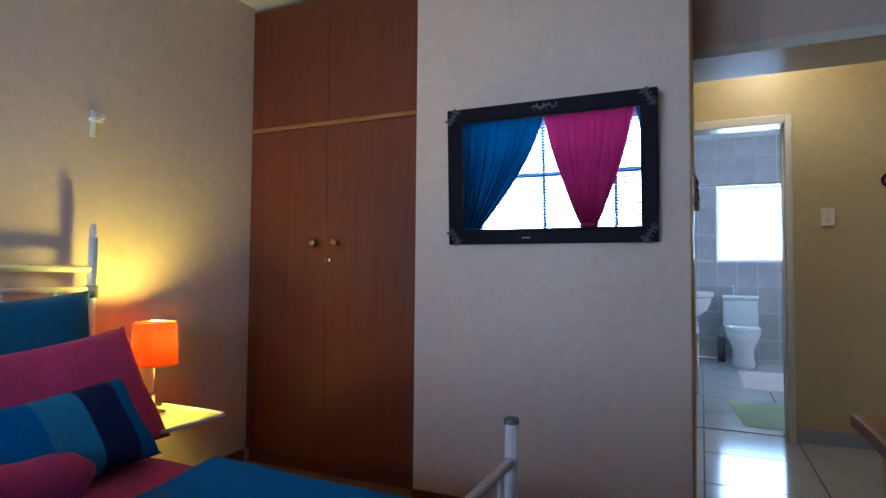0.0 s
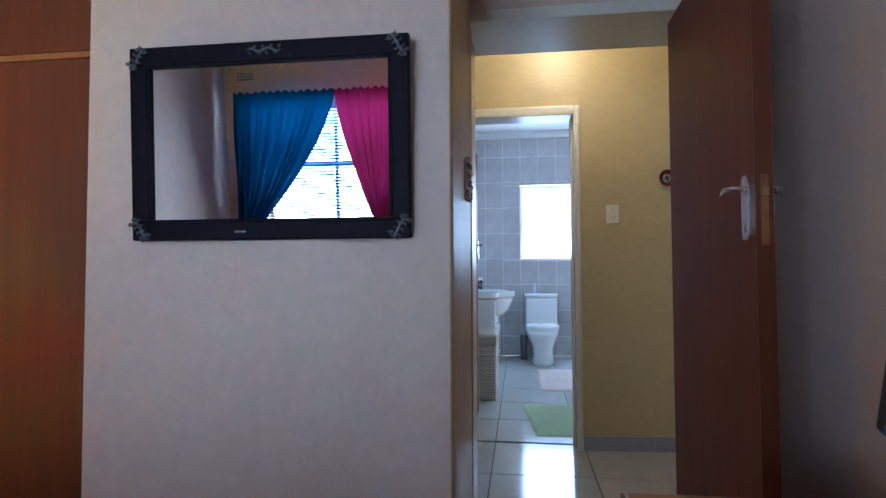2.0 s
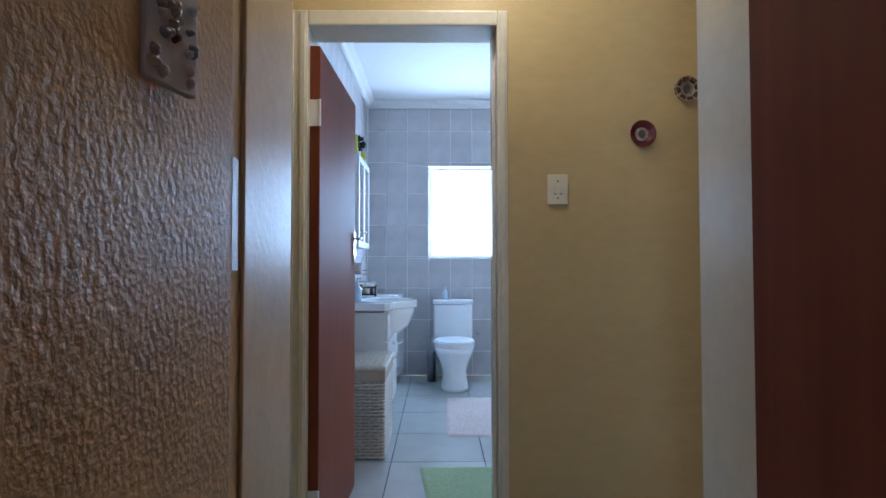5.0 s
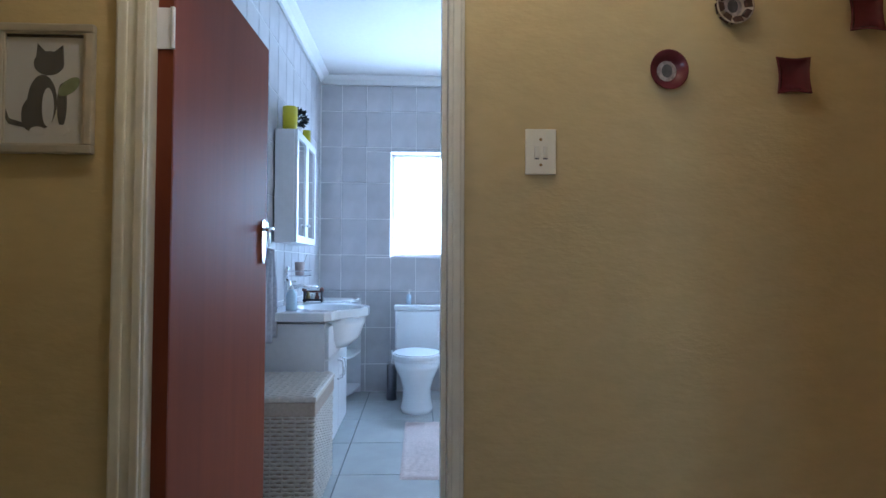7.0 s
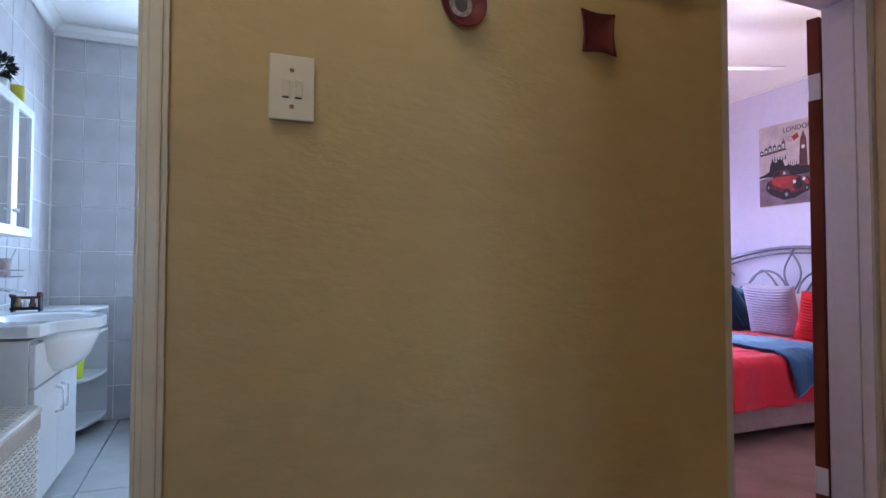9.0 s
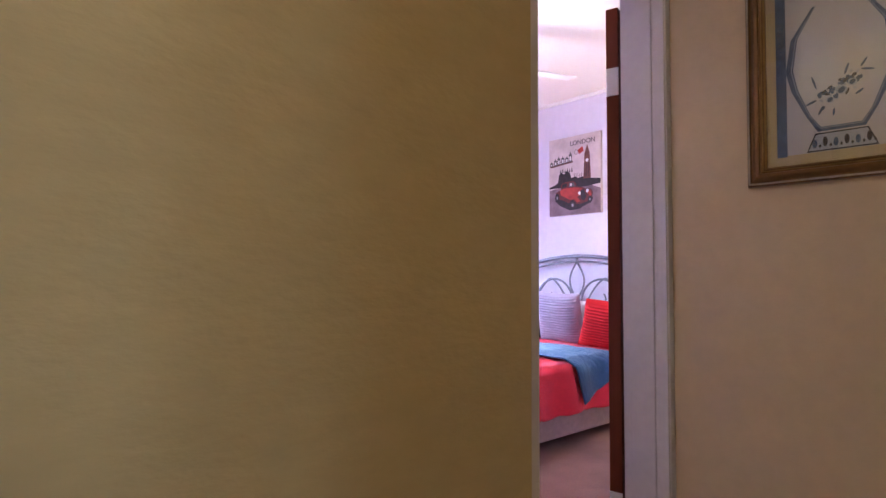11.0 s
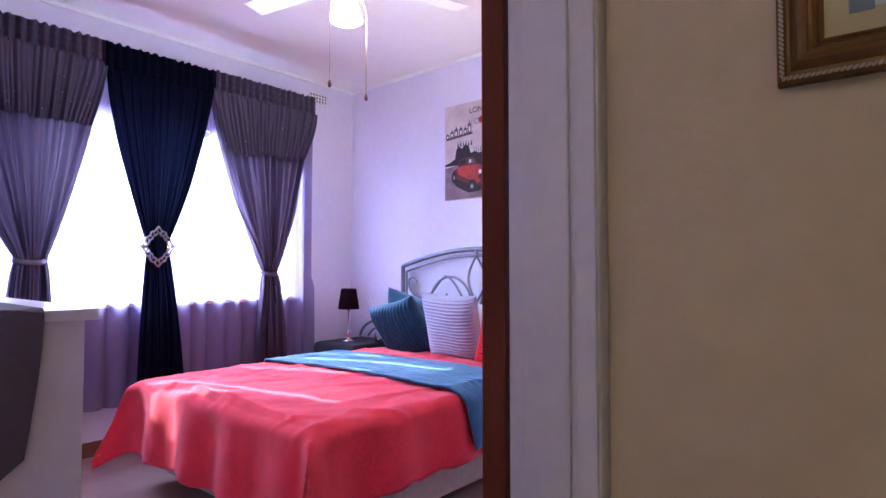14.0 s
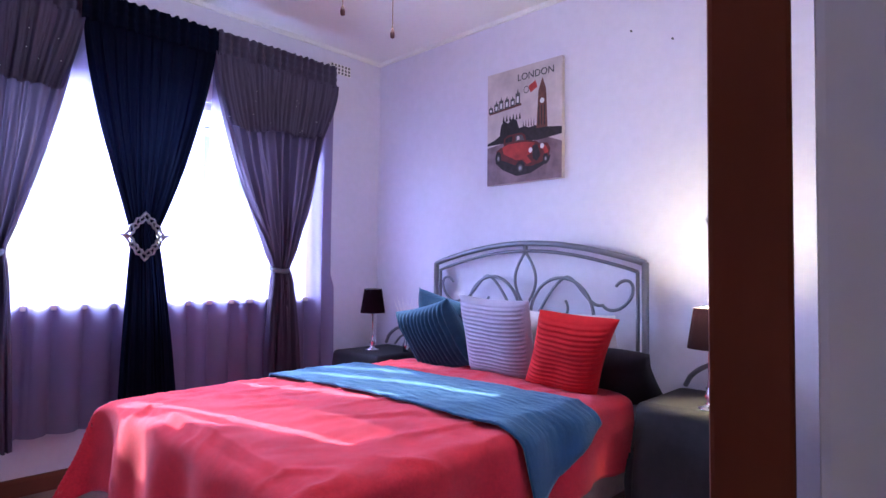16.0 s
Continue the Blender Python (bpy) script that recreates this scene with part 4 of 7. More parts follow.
def screen():
    root = thing("television", (0.84, 0.9, 0.72), "small black flat television standing on the desk", "television")
    foot = Matrix.Translation((0.735, 0.93, 0.718)) @ Matrix.Rotation(radians(-8), 4, "Z")
    m = foot @ Matrix.Translation((0, 0, 0.032)) @ Matrix.Rotation(radians(9), 4, "Y")
    part("casing", moved(boxes((-0.02, 0.03, -0.32, 0.32, 0.06, 0.46), bevel=0.014, segments=3), m), "black_plastic", root)
    part("panel", moved(boxes((-0.0215, -0.0202, -0.295, 0.295, 0.09, 0.435)), m), "black_plastic", root)
    part("stand", moved(boxes((-0.06, 0.12, -0.12, 0.12, 0.0, 0.012), (0.002, 0.027, -0.03, 0.03, 0.012, 0.12), bevel=0.003), foot), "black_plastic", root)
    part("indicator", moved(boxes((-0.0212, -0.0201, 0.27, 0.28, 0.068, 0.078)), m), "pale_blue_cloth", root)


screen()


# ---- curtains ----
def drape(x_top, x_tie, x_low, z_top, z_tie, z_low, y, folds, deep, seed, nu=110, nv=60, header=0.07, side=1):
    """A gathered curtain, pulled together at its tie. Each x_ is a pair; side -1 hangs on the far side of its rail."""
    def fn(u, v):
        z = lerp(z_top, z_low, v)
        if z > z_tie:
            t = (z_top - z) / (z_top - z_tie)
            k = t ** 1.5
            a, b = lerp(x_top[0], x_tie[0], k), lerp(x_top[1], x_tie[1], k)
            k2 = ease(t)
        else:
            t = (z_tie - z) / max(z_tie - z_low, 1e-3)
            k = t ** 0.6
            a, b = lerp(x_tie[0], x_low[0], k), lerp(x_tie[1], x_low[1], k)
            k2 = 1 - 0.55 * ease(t)
        ph = 0.95 * noise.noise(Vector((u * 4, z * 0.7, seed))) + 0.3 * noise.noise(Vector((u * 13, z * 1.5, seed + 3)))
        w = math.sin(2 * math.pi * (folds * u + ph)) * (0.75 + 0.7 * noise.noise(Vector((u * 6, z * 0.9, seed + 7)))) + 0.4 * math.sin(2 * math.pi * (folds * 2.3 * u + 1.4 * ph + seed)) + 0.25 * noise.noise(Vector((u * 40, z * 4, seed)))
        near = z_top - z
        amp = deep * (0.35 + 0.65 * ease(near / 0.3)) * (0.75 + 0.35 * k2)
        x = lerp(a, b, u) + 0.006 * math.sin(2 * math.pi * folds * u * 1.0 + 1.3)
        if near < header:
            amp *= 0.8
            w += 0.5 * math.sin(2 * math.pi * folds * 3 * u)
        squeeze = math.exp(-((z - z_tie) / 0.06) ** 2)
        yy = y - side * 0.02 * k2 + side * amp * w * (1 - 0.5 * squeeze)
        zz = z + (0.010 * math.sin(2 * math.pi * folds * u * 1.5 + seed) if near < 0.001 else 0) + (0.012 * noise.noise(Vector((u * 9, seed, 0))) if v == 1 else 0)
        return (x, yy, zz)
    return sheet(fn, nu, nv)


def curtain(name, args, mat, label, tie=None, tie_mat="white_cloth", tie_label="fabric tie-back", group=""):
    root = thing(name, ((args[0][0] + args[0][1]) / 2, args[6], args[3]), label, "curtain", group)
    part("cloth", drape(*args), mat, root, smooth=True)
    if tie:
        tx, tz, tr, depth = tie
        ring = [(tx + tr * math.cos(a), args[6] - 0.01 + depth * math.sin(a), tz + 0.01 * math.sin(a)) for a in [2 * math.pi * k / 24 for k in range(24)]]
        bm = tube(ring, 0.009, 8, closed=True)
        bmesh.ops.scale(bm, vec=(1, 1, 1.8), verts=bm.verts, space=Matrix.Translation((0, 0, -tz)))
        part("tie_back", bm, tie_mat, root, tie_label, smooth=True)
    return root


yb = -1.05
curtain("curtain", ((-2.12, -1.25), (-2.10, -1.92), (-2.12, -1.85), 2.24, 1.14, 0.35, yb, 9, 0.022, 1.0, 110, 60, 0.07, -1), "blue_drape", "bright blue gathered curtain tied to one side", (-2.01, 1.14, 0.10, 0.05), "blue_cloth", "blue fabric tie-back", "curtains in the blue bedroom")
curtain("curtain", ((-1.26, -0.47), (-0.93, -0.80), (-1.0, -0.72), 2.24, 1.16, 0.35, yb, 9, 0.022, 2.0, 110, 60, 0.07, -1), "pink_drape", "magenta gathered curtain tied in the middle", (-0.865, 1.16, 0.075, 0.05), "pink_cloth", "magenta fabric tie-back", "curtains in the blue bedroom")
curtain("curtain", ((-0.46, 0.12), (-0.10, 0.08), (-0.13, 0.10), 2.24, 1.14, 0.35, yb, 8, 0.022, 3.0, 110, 60, 0.07, -1), "blue_drape", "bright blue gathered curtain tied to one side", (-0.01, 1.14, 0.10, 0.05), "blue_cloth", "blue fabric tie-back", "curtains in the blue bedroom")
rod1 = thing("curtain_rail", (-1.0, -1.07, 2.2), "slim white curtain rail above the window", "curtain rail")
part("rail", tube([(-2.16, -1.07, 2.225), (0.16, -1.07, 2.225)], 0.010, 10), "white_metal", rod1, smooth=True)
for bx in (-2.1, -1.0, 0.1):
    part("rail_bracket", boxes((bx - 0.008, bx + 0.008, -1.148, -1.065, 2.218, 2.232)), "white_metal", rod1)


def venetian_blind():
    root = thing("venetian_blind", (-1.0, -1.25, 2.1), "white venetian blind in the window, open slats coloured dark blue for their backlit shade", "blind")
    part("head_rail", boxes((-1.985, -0.015, -1.265, -1.205, 2.112, 2.158), bevel=0.003), "white_flex", root)
    for k in range(43):
        z = 2.100 - 0.0265 * k
        sl = moved(boxes((-1.98, -0.02, -0.016, 0.016, -0.0008, 0.0008)), Matrix.Translation((0, -1.235, z)) @ Matrix.Rotation(radians(22), 4, "X"))
        part("slat", sl, "blind_slat", root)
    for cx in (-1.8, -1.0, -0.2):
        part("cord", tube([(cx, -1.235, 2.115), (cx, -1.235, 0.97)], 0.0015, 6), "white_flex", root)
    part("bottom_rail", boxes((-1.98, -0.02, -1.248, -1.222, 0.955, 0.972), bevel=0.003), "white_flex", root)


venetian_blind()


def air_vent(name, x0, x1, z0, z1, y, facing, label):
    root = thing(name, ((x0 + x1) / 2, y, z0), label, "vent", kind="structure")
    part("plate", boxes((x0, x1, min(y, y + 0.006 * facing), max(y, y + 0.006 * facing), z0, z1)), "ceiling_paint", root)
    for i in range(6):
        for j in range(3):
            cx, cz = lerp(x0, x1, (i + 0.5) / 6), lerp(z0, z1, (j + 0.5) / 3)
            r = 0.008
            part("hole", boxes((cx - r, cx + r, min(y + 0.006 * facing, y + 0.008 * facing), max(y + 0.006 * facing, y + 0.008 * facing), cz - r, cz + r)), "ink_grey", root)


air_vent("air_vent_blue_bedroom", -2.12, -1.98, 2.36, 2.43, -1.15, 1, "small perforated air vent high on the wall")
air_vent("air_vent_red_bedroom", 4.81, 4.99, 2.545, 2.62, NORTH, -1, "small perforated air vent high on the wall")


# ---- hall ----
def hanging_sign():
    root = thing("carved_sign", (0.04, 2.285, 1.33), "small pale carved plaque with brown and silver relief", "plaque")
    m = Matrix.Translation((0.024, 2.285, 1.396)) @ Matrix.Rotation(radians(-9), 4, "Z")
    part("plaque", moved(boxes((0.0, 0.012, -0.046, 0.046, -0.074, 0.074), bevel=0.003), m), "paper", root)
    part("title_bar", moved(boxes((0.0122, 0.0145, -0.036, 0.036, 0.042, 0.060), bevel=0.001), m), "ink_blue", root, "dark printed title bar")
    rng = random.Random(12)
    for k in range(26):
        y, z = rng.uniform(-0.036, 0.036), rng.uniform(-0.062, 0.026)
        a, b = rng.uniform(0.004, 0.010), rng.uniform(0.004, 0.009)
        part("relief", moved(lathe([(0, 0.008), (0.6, 0.006), (1.0, 0.0)], n=9), m @ Matrix.Translation((0.0122, y, z)) @ Matrix.Rotation(radians(90), 4, "Y") @ Matrix.Diagonal((b, a, 1, 1))), rng.choice(("plate_rim", "silver_relief", "paper", "canvas_brown", "silver_relief")), root, smooth=True)
    part("hook", tube([(0.019, 2.285, 1.475), (0.034, 2.285, 1.480), (0.036, 2.285, 1.468)], 0.003, 6), "brass", root)


hanging_sign()


def light_switch():
    x0, x1, z0, z1, y = 0.733, 0.808, 1.354, 1.465, hall_y(0.72)
    root = thing("light_switch", (0.767, y, 1.4), "cream double light switch plate", "switch")
    part("plate", boxes((x0, x1, y - 0.008, y, z0, z1), bevel=0.003), "switch_plastic", root)
    for cx in (0.760, 0.781):
        part("rocker", moved(boxes((-0.006, 0.006, -0.006, 0.0, -0.014, 0.014), bevel=0.002), Matrix.Translation((cx, y - 0.007, 1.408)) @ Matrix.Rotation(radians(8), 4, "X")), "switch_plastic", root)
        # Dark strip laid under each rocker stands for the shade there.
        part("rocker_gap", boxes((cx - 0.0055, cx + 0.0055, y - 0.0085, y - 0.0079, 1.3905, 1.3935)), "ink_grey", root)
    for z in (1.377, 1.439):
        part("screw", moved(lathe([(0, 0.0015), (0.0035, 0.001), (0.004, 0)], n=10), Matrix.Translation((0.770, y - 0.008, z)) @ Matrix.Rotation(radians(90), 4, "X")), "brass", root)


light_switch()
FACE_S = Matrix(((1, 0, 0, 0), (0, 0, -1, 0), (0, 1, 0, 0), (0, 0, 0, 1)))   # own x right, y up, z towards -y


def on_hall(x, z, off=0.0):
    return Matrix.Translation((x, hall_y(x) - off, z)) @ Matrix.Rotation(math.atan(HALL_SLOPE), 4, "Z") @ FACE_S


def plate_round(name, x, z, r, spokes, label):
    root = thing(name, (x, hall_y(x) - 0.005, z), label, "plate", "plates on the hall wall")
    prof = [(0.0, 0.004), (r * 0.55, 0.004), (r * 0.62, 0.007), (r * 0.95, 0.020), (r, 0.020), (r * 0.96, 0.014), (r * 0.6, 0.001), (0, 0.0)]
    part("dish", moved(lathe(prof, n=40), on_hall(x, z, 0.001)), "plate_rim" if spokes else "maroon_glaze", root, smooth=True)
    part("centre", moved(lathe([(0, 0.0062), (r * 0.50, 0.0055), (r * 0.52, 0.0035)], n=30), on_hall(x, z, 0.001)), "plate_centre", root, "printed pale centre")
    part("centre_print", prism(oval(0, 0, r * 0.28, r * 0.34, 14), 0.0068, on_hall(x, z, 0.001)), "ink_grey", root)
    if spokes:
        for k in range(8):
            a = 2 * math.pi * k / 8 + 0.2
            m = on_hall(x, z, 0.004) @ Matrix.Rotation(a, 4, "Z")
            part("rim_panel", prism([(r * 0.62, -r * 0.17), (r * 0.90, -r * 0.27), (r * 0.90, r * 0.27), (r * 0.62, r * 0.17)], 0.0165, m), "plate_dark", root)


def plate_square(x, z, s, turn, label):
    root = thing("square_plate", (x, hall_y(x) - 0.005, z), label, "plate", "plates on the hall wall")

    def dish(u, v):
        a, b = 2 * u - 1, 2 * v - 1
        k = 1 + 0.10 * (abs(a * b)) ** 2 - 0.05 * (1 - abs(a) ** 2) * abs(b) ** 4 - 0.05 * (1 - abs(b) ** 2) * abs(a) ** 4
        return (a * s * k, b * s * k, 0.004 + 0.016 * max(abs(a), abs(b)) ** 3)
    part("dish", moved(sheet(dish, 16, 16, 0.004), on_hall(x, z, 0.001) @ Matrix.Rotation(radians(turn), 4, "Z")), "maroon_glaze", root, smooth=True)


plate_round("round_plate", 1.093, 1.621, 0.050, False, "small round maroon plate with a printed centre")
plate_round("round_plate", 1.269, 1.794, 0.050, True, "small round brown plate with pale rim panels")
plate_square(1.426, 1.62, 0.042, 2, "small square maroon glazed plate")
plate_square(1.631, 1.794, 0.045, 3, "small square maroon glazed plate")


def framed_picture(name, x0, x1, z0, z1, frame_mat, bar, label):
    """A framed picture on the hall's north wall; gives the thing and a pose for its contents."""
    root = thing(name, ((x0 + x1) / 2, HALL_N - 0.01, z0), label, "picture")
    w, h = x1 - x0, z1 - z0
    m = Matrix.Translation((x0, HALL_N - 0.004, z0)) @ FACE_S
    for spec in ((0, w, 0, bar, 0, 0.018), (0, w, h - bar, h, 0, 0.018), (0, bar, bar, h - bar, 0, 0.018), (w - bar, w, bar, h - bar, 0, 0.018)):
        fb = part("frame_bar", moved(boxes(spec, bevel=0.004), m), frame_mat, root)
    for spec in ((bar, w - bar, bar, bar + 0.004, 0.008, 0.014), (bar, w - bar, h - bar - 0.004, h - bar, 0.008, 0.014), (bar, bar + 0.004, bar + 0.004, h - bar - 0.004, 0.008, 0.014), (w - bar - 0.004, w - bar, bar + 0.004, h - bar - 0.004, 0.008, 0.014)):
        part("inner_bead", moved(boxes(spec, bevel=0.001), m), frame_mat, root)
    part("sheet", moved(boxes((bar, w - bar, bar, h - bar, 0.0, 0.006)), m), "paper", root, "pale paper sheet")
    return root, m, w, h


def grey_drawing():
    root, m, w, h = framed_picture("framed_drawing", -0.503, -0.280, 1.387, 1.689, "silver_frame", 0.020, "framed drawing of a grey and white shape on pale paper")

    def blob(outline, mat, z=0.0065):
        part("drawn_shape", prism([(x * w, y * h) for x, y in outline], z, m), mat, root)
    blob([(0.10, 0.93), (0.90, 0.93), (0.90, 0.90), (0.10, 0.90)], "ink_dark")
    blob(oval(0.47, 0.40, 0.15, 0.21, 24), "ink_grey")
    blob(oval(0.36, 0.30, 0.10, 0.13, 18), "ink_grey", 0.0066)
    blob(oval(0.53, 0.70, 0.155, 0.095, 22), "ink_grey", 0.0068)
    blob([(0.40, 0.74), (0.41, 0.855), (0.50, 0.785)], "ink_grey", 0.0069)
    blob([(0.58, 0.785), (0.67, 0.845), (0.68, 0.72)], "ink_grey", 0.0069)
    blob(oval(0.53, 0.36, 0.06, 0.15, 18), "paper", 0.0072)
    blob(oval(0.43, 0.175, 0.08, 0.035, 16), "paper", 0.0073)
    blob(oval(0.68, 0.185, 0.07, 0.04, 16), "paper", 0.0073)
    blob(oval(0.67, 0.38, 0.05, 0.17, 16), "ink_grey", 0.0070)
    blob(oval(0.74, 0.52, 0.12, 0.055, 16, 0.5), "ink_green", 0.0074)
    blob([(0.06, 0.36), (0.09, 0.37), (0.14, 0.27), (0.30, 0.235), (0.30, 0.20), (0.14, 0.225), (0.08, 0.29)], "ink_grey", 0.0071)
    g = part("cover_glass", moved(boxes((0.022, w - 0.022, 0.022, h - 0.022, 0.0085, 0.0095)), m), "picture_glass", root)
    g.visible_shadow = False


grey_drawing()
framed_picture("framed_print", -0.86, -0.545, 1.59, 2.02, "gold_frame", 0.026, "framed print in a slim gilt frame")


def mitred(w, h, profile, m):
    """A rectangular frame with mitred corners; profile gives (inset, height) from the outer edge inwards."""
    bm = bmesh.new()
    rings = [[bm.verts.new((x, y, z)) for x, y in ((q, q), (w - q, q), (w - q, h - q), (q, h - q))] for q, z in profile]
    for lo, hi in zip(rings, rings[1:]):
        for k in range(4):
            bm.faces.new((lo[k], lo[(k + 1) % 4], hi[(k + 1) % 4], hi[k]))
    return moved(bm, m)


def twist(w, h, q, r, z, m, pitch):
    """A twisted cord that runs round a frame at inset q."""
    bm = bmesh.new()
    corners = [(q, q), (w - q, q), (w - q, h - q), (q, h - q)]
    for k in range(4):
        p0, p1 = Vector((*corners[k], z)), Vector((*corners[(k + 1) % 4], z))
        d = p1 - p0
        n = int(d.length / pitch)
        turn = Matrix.Rotation(math.atan2(d.y, d.x) + radians(38), 4, "Z")
        for j in range(n):
            bmesh.ops.create_icosphere(bm, subdivisions=1, radius=r, matrix=m @ Matrix.Translation(p0.lerp(p1, (j + 0.5) / n)) @ turn @ Matrix.Diagonal((1.7, 0.75, 0.8, 1)))
    return bm


def vase_picture():
    y1, z0, w, h = 3.822, 1.372, 0.492, 0.768     # y1 is the edge beside the door
    x = end_x(y1)
    root = thing("gilt_framed_picture", (x - 0.01, y1 - w / 2, z0), "large gilt framed picture of a blue patterned vase", "picture")
    m = Matrix.Translation((x - 0.003, y1, z0)) @ Matrix.Rotation(END_TURN, 4, "Z") @ Matrix(((0, 0, -1, 0), (-1, 0, 0, 0), (0, 1, 0, 0), (0, 0, 0, 1))) @ Matrix.Rotation(radians(-1.0), 4, "X")
    b = 0.052
    part("frame", mitred(w, h, [(0, 0), (0, 0.016), (0.003, 0.020), (0.009, 0.020), (0.011, 0.017), (0.015, 0.017), (0.024, 0.026), (0.030, 0.0275), (0.034, 0.026), (0.036, 0.020), (0.040, 0.019)], m), "gold_frame", root, "bronze-brown moulded frame")
    part("slip", mitred(w, h, [(0.040, 0.019), (0.042, 0.0205), (0.050, 0.014), (b, 0.012), (b, 0.004)], m), "brass", root, "gilt inner slip")
    part("rope_edge", twist(w, h, 0.006, 0.0030, 0.0215, m, 0.0062), "silver_frame", root, "pale gilt twisted cord", smooth=True)
    part("inner_bead", twist(w, h, 0.0455, 0.0018, 0.0185, m, 0.0040), "gold_frame", root, smooth=True)
    part("mat_board", moved(boxes((b, w - b, b, h - b, 0.0, 0.006)), m), "mat_cream", root, "cream mat board")
    part("sheet", moved(boxes((b + 0.028, w - b - 0.028, b + 0.030, h - b - 0.035, 0.006, 0.0075)), m), "paper", root)
    for x0 in (b + 0.026, w - b - 0.052):
        part("side_band", moved(boxes((x0, x0 + 0.026, b + 0.026, h - b - 0.03, 0.0075, 0.0085)), m), "ink_blue", root, "dark blue border band")
    cx = w / 2 - 0.012

    def shape(outline, mat, z):
        part("painted_shape", prism([(cx + px * 0.78, b + py * 0.92 - 0.004) for px, py in outline], z, m), mat, root)

    def vase(k):
        return [(-0.070 * k, 0.098 + 0.012 * (1 - k) * 8), (0.070 * k, 0.098 + 0.012 * (1 - k) * 8), (0.105 * k, 0.150), (0.150 * k, 0.235), (0.168 * k, 0.300), (0.150 * k, 0.40), (0.080 * k, 0.49), (-0.080 * k, 0.49), (-0.150 * k, 0.40), (-0.168 * k, 0.300), (-0.150 * k, 0.235), (-0.105 * k, 0.150)]
    shape(vase(1.0), "ink_blue", 0.0080)
    shape(vase(0.90), "ink_pale_blue", 0.0083)
    shape(vase(0.885), "ink_blue", 0.0085)
    shape(vase(0.855), "paper", 0.0087)
    # the foot with its row of painted drops
    shape([(-0.105, 0.038), (0.105, 0.038), (0.100, 0.050), (0.078, 0.094), (-0.078, 0.094), (-0.100, 0.050)], "ink_dark", 0.0080)
    shape([(-0.100, 0.042), (0.100, 0.042), (0.094, 0.052), (0.075, 0.090), (-0.075, 0.090), (-0.094, 0.052)], "ink_pale_blue", 0.0084)
    for k in range(6):
        px = -0.080 + 0.032 * k
        shape(oval(px, 0.062 + 0.004 * (k % 2), 0.0075, 0.013 + 0.002 * (k % 2), 12), "ink_dark" if k % 2 else "ink_blue", 0.0088)
        shape(oval(px + 0.016, 0.054, 0.004, 0.005, 8), "ink_grey", 0.0087)
    # loose spray of flowers and leaves
    rng = random.Random(21)
    for k in range(46):
        t = rng.random()
        px, py = lerp(-0.055, 0.052, t) + rng.uniform(-0.018, 0.018), 0.185 + 0.055 * t + rng.uniform(-0.020, 0.030)
        shape(oval(px, py, rng.uniform(0.004, 0.011), rng.uniform(0.003, 0.007), 9, rng.uniform(0, 3.1)), rng.choice(("ink_blue", "ink_pale_blue", "ink_grey", "ink_blue")), 0.0089 + 0.00002 * k)
    for px, py, rx, turn in ((-0.078, 0.250, 0.022, 1.9), (-0.088, 0.190, 0.018, 0.3), (-0.060, 0.160, 0.014, 1.0), (0.080, 0.262, 0.020, -0.2), (0.070, 0.285, 0.016, 0.9), (0.02, 0.275, 0.018, 1.2), (-0.02, 0.152, 0.012, 1.4), (0.055, 0.200, 0.014, 0.5)):
        shape(oval(px, py, rx, 0.0035, 10, turn), "ink_blue", 0.0101)
    for px, py, r in ((0.004, 0.214, 0.017), (-0.030, 0.190, 0.013), (0.036, 0.232, 0.014)):
        shape(oval(px, py, r, r * 0.8, 12), "ink_pale_blue", 0.0102)
        shape(oval(px, py, r * 0.7, r * 0.5, 10, 0.6), "ink_blue", 0.0103)
    g = part("cover_glass", moved(boxes((b, w - b, b, h - b, 0.0112, 0.0128)), m), "picture_glass", root)
    g.visible_shadow = False


vase_picture()


def ceiling_dome():
    root = thing("ceiling_light", (0.45, 3.34, 2.5), "round glass ceiling light glowing warm in the hall", "lamp")
    part("rim", lathe([(0.0, 0.0), (0.13, 0.0), (0.13, -0.02), (0.0, -0.02)], (0.45, 3.34, 2.60), 28), "white_metal", root)
    d = part("dome", lathe([(0.115, -0.02), (0.11, -0.06), (0.08, -0.10), (0.0, -0.115)], (0.45, 3.34, 2.60), 28), "hall_globe", root, "glowing glass dome", smooth=True)
    d.visible_shadow = False


ceiling_dome()


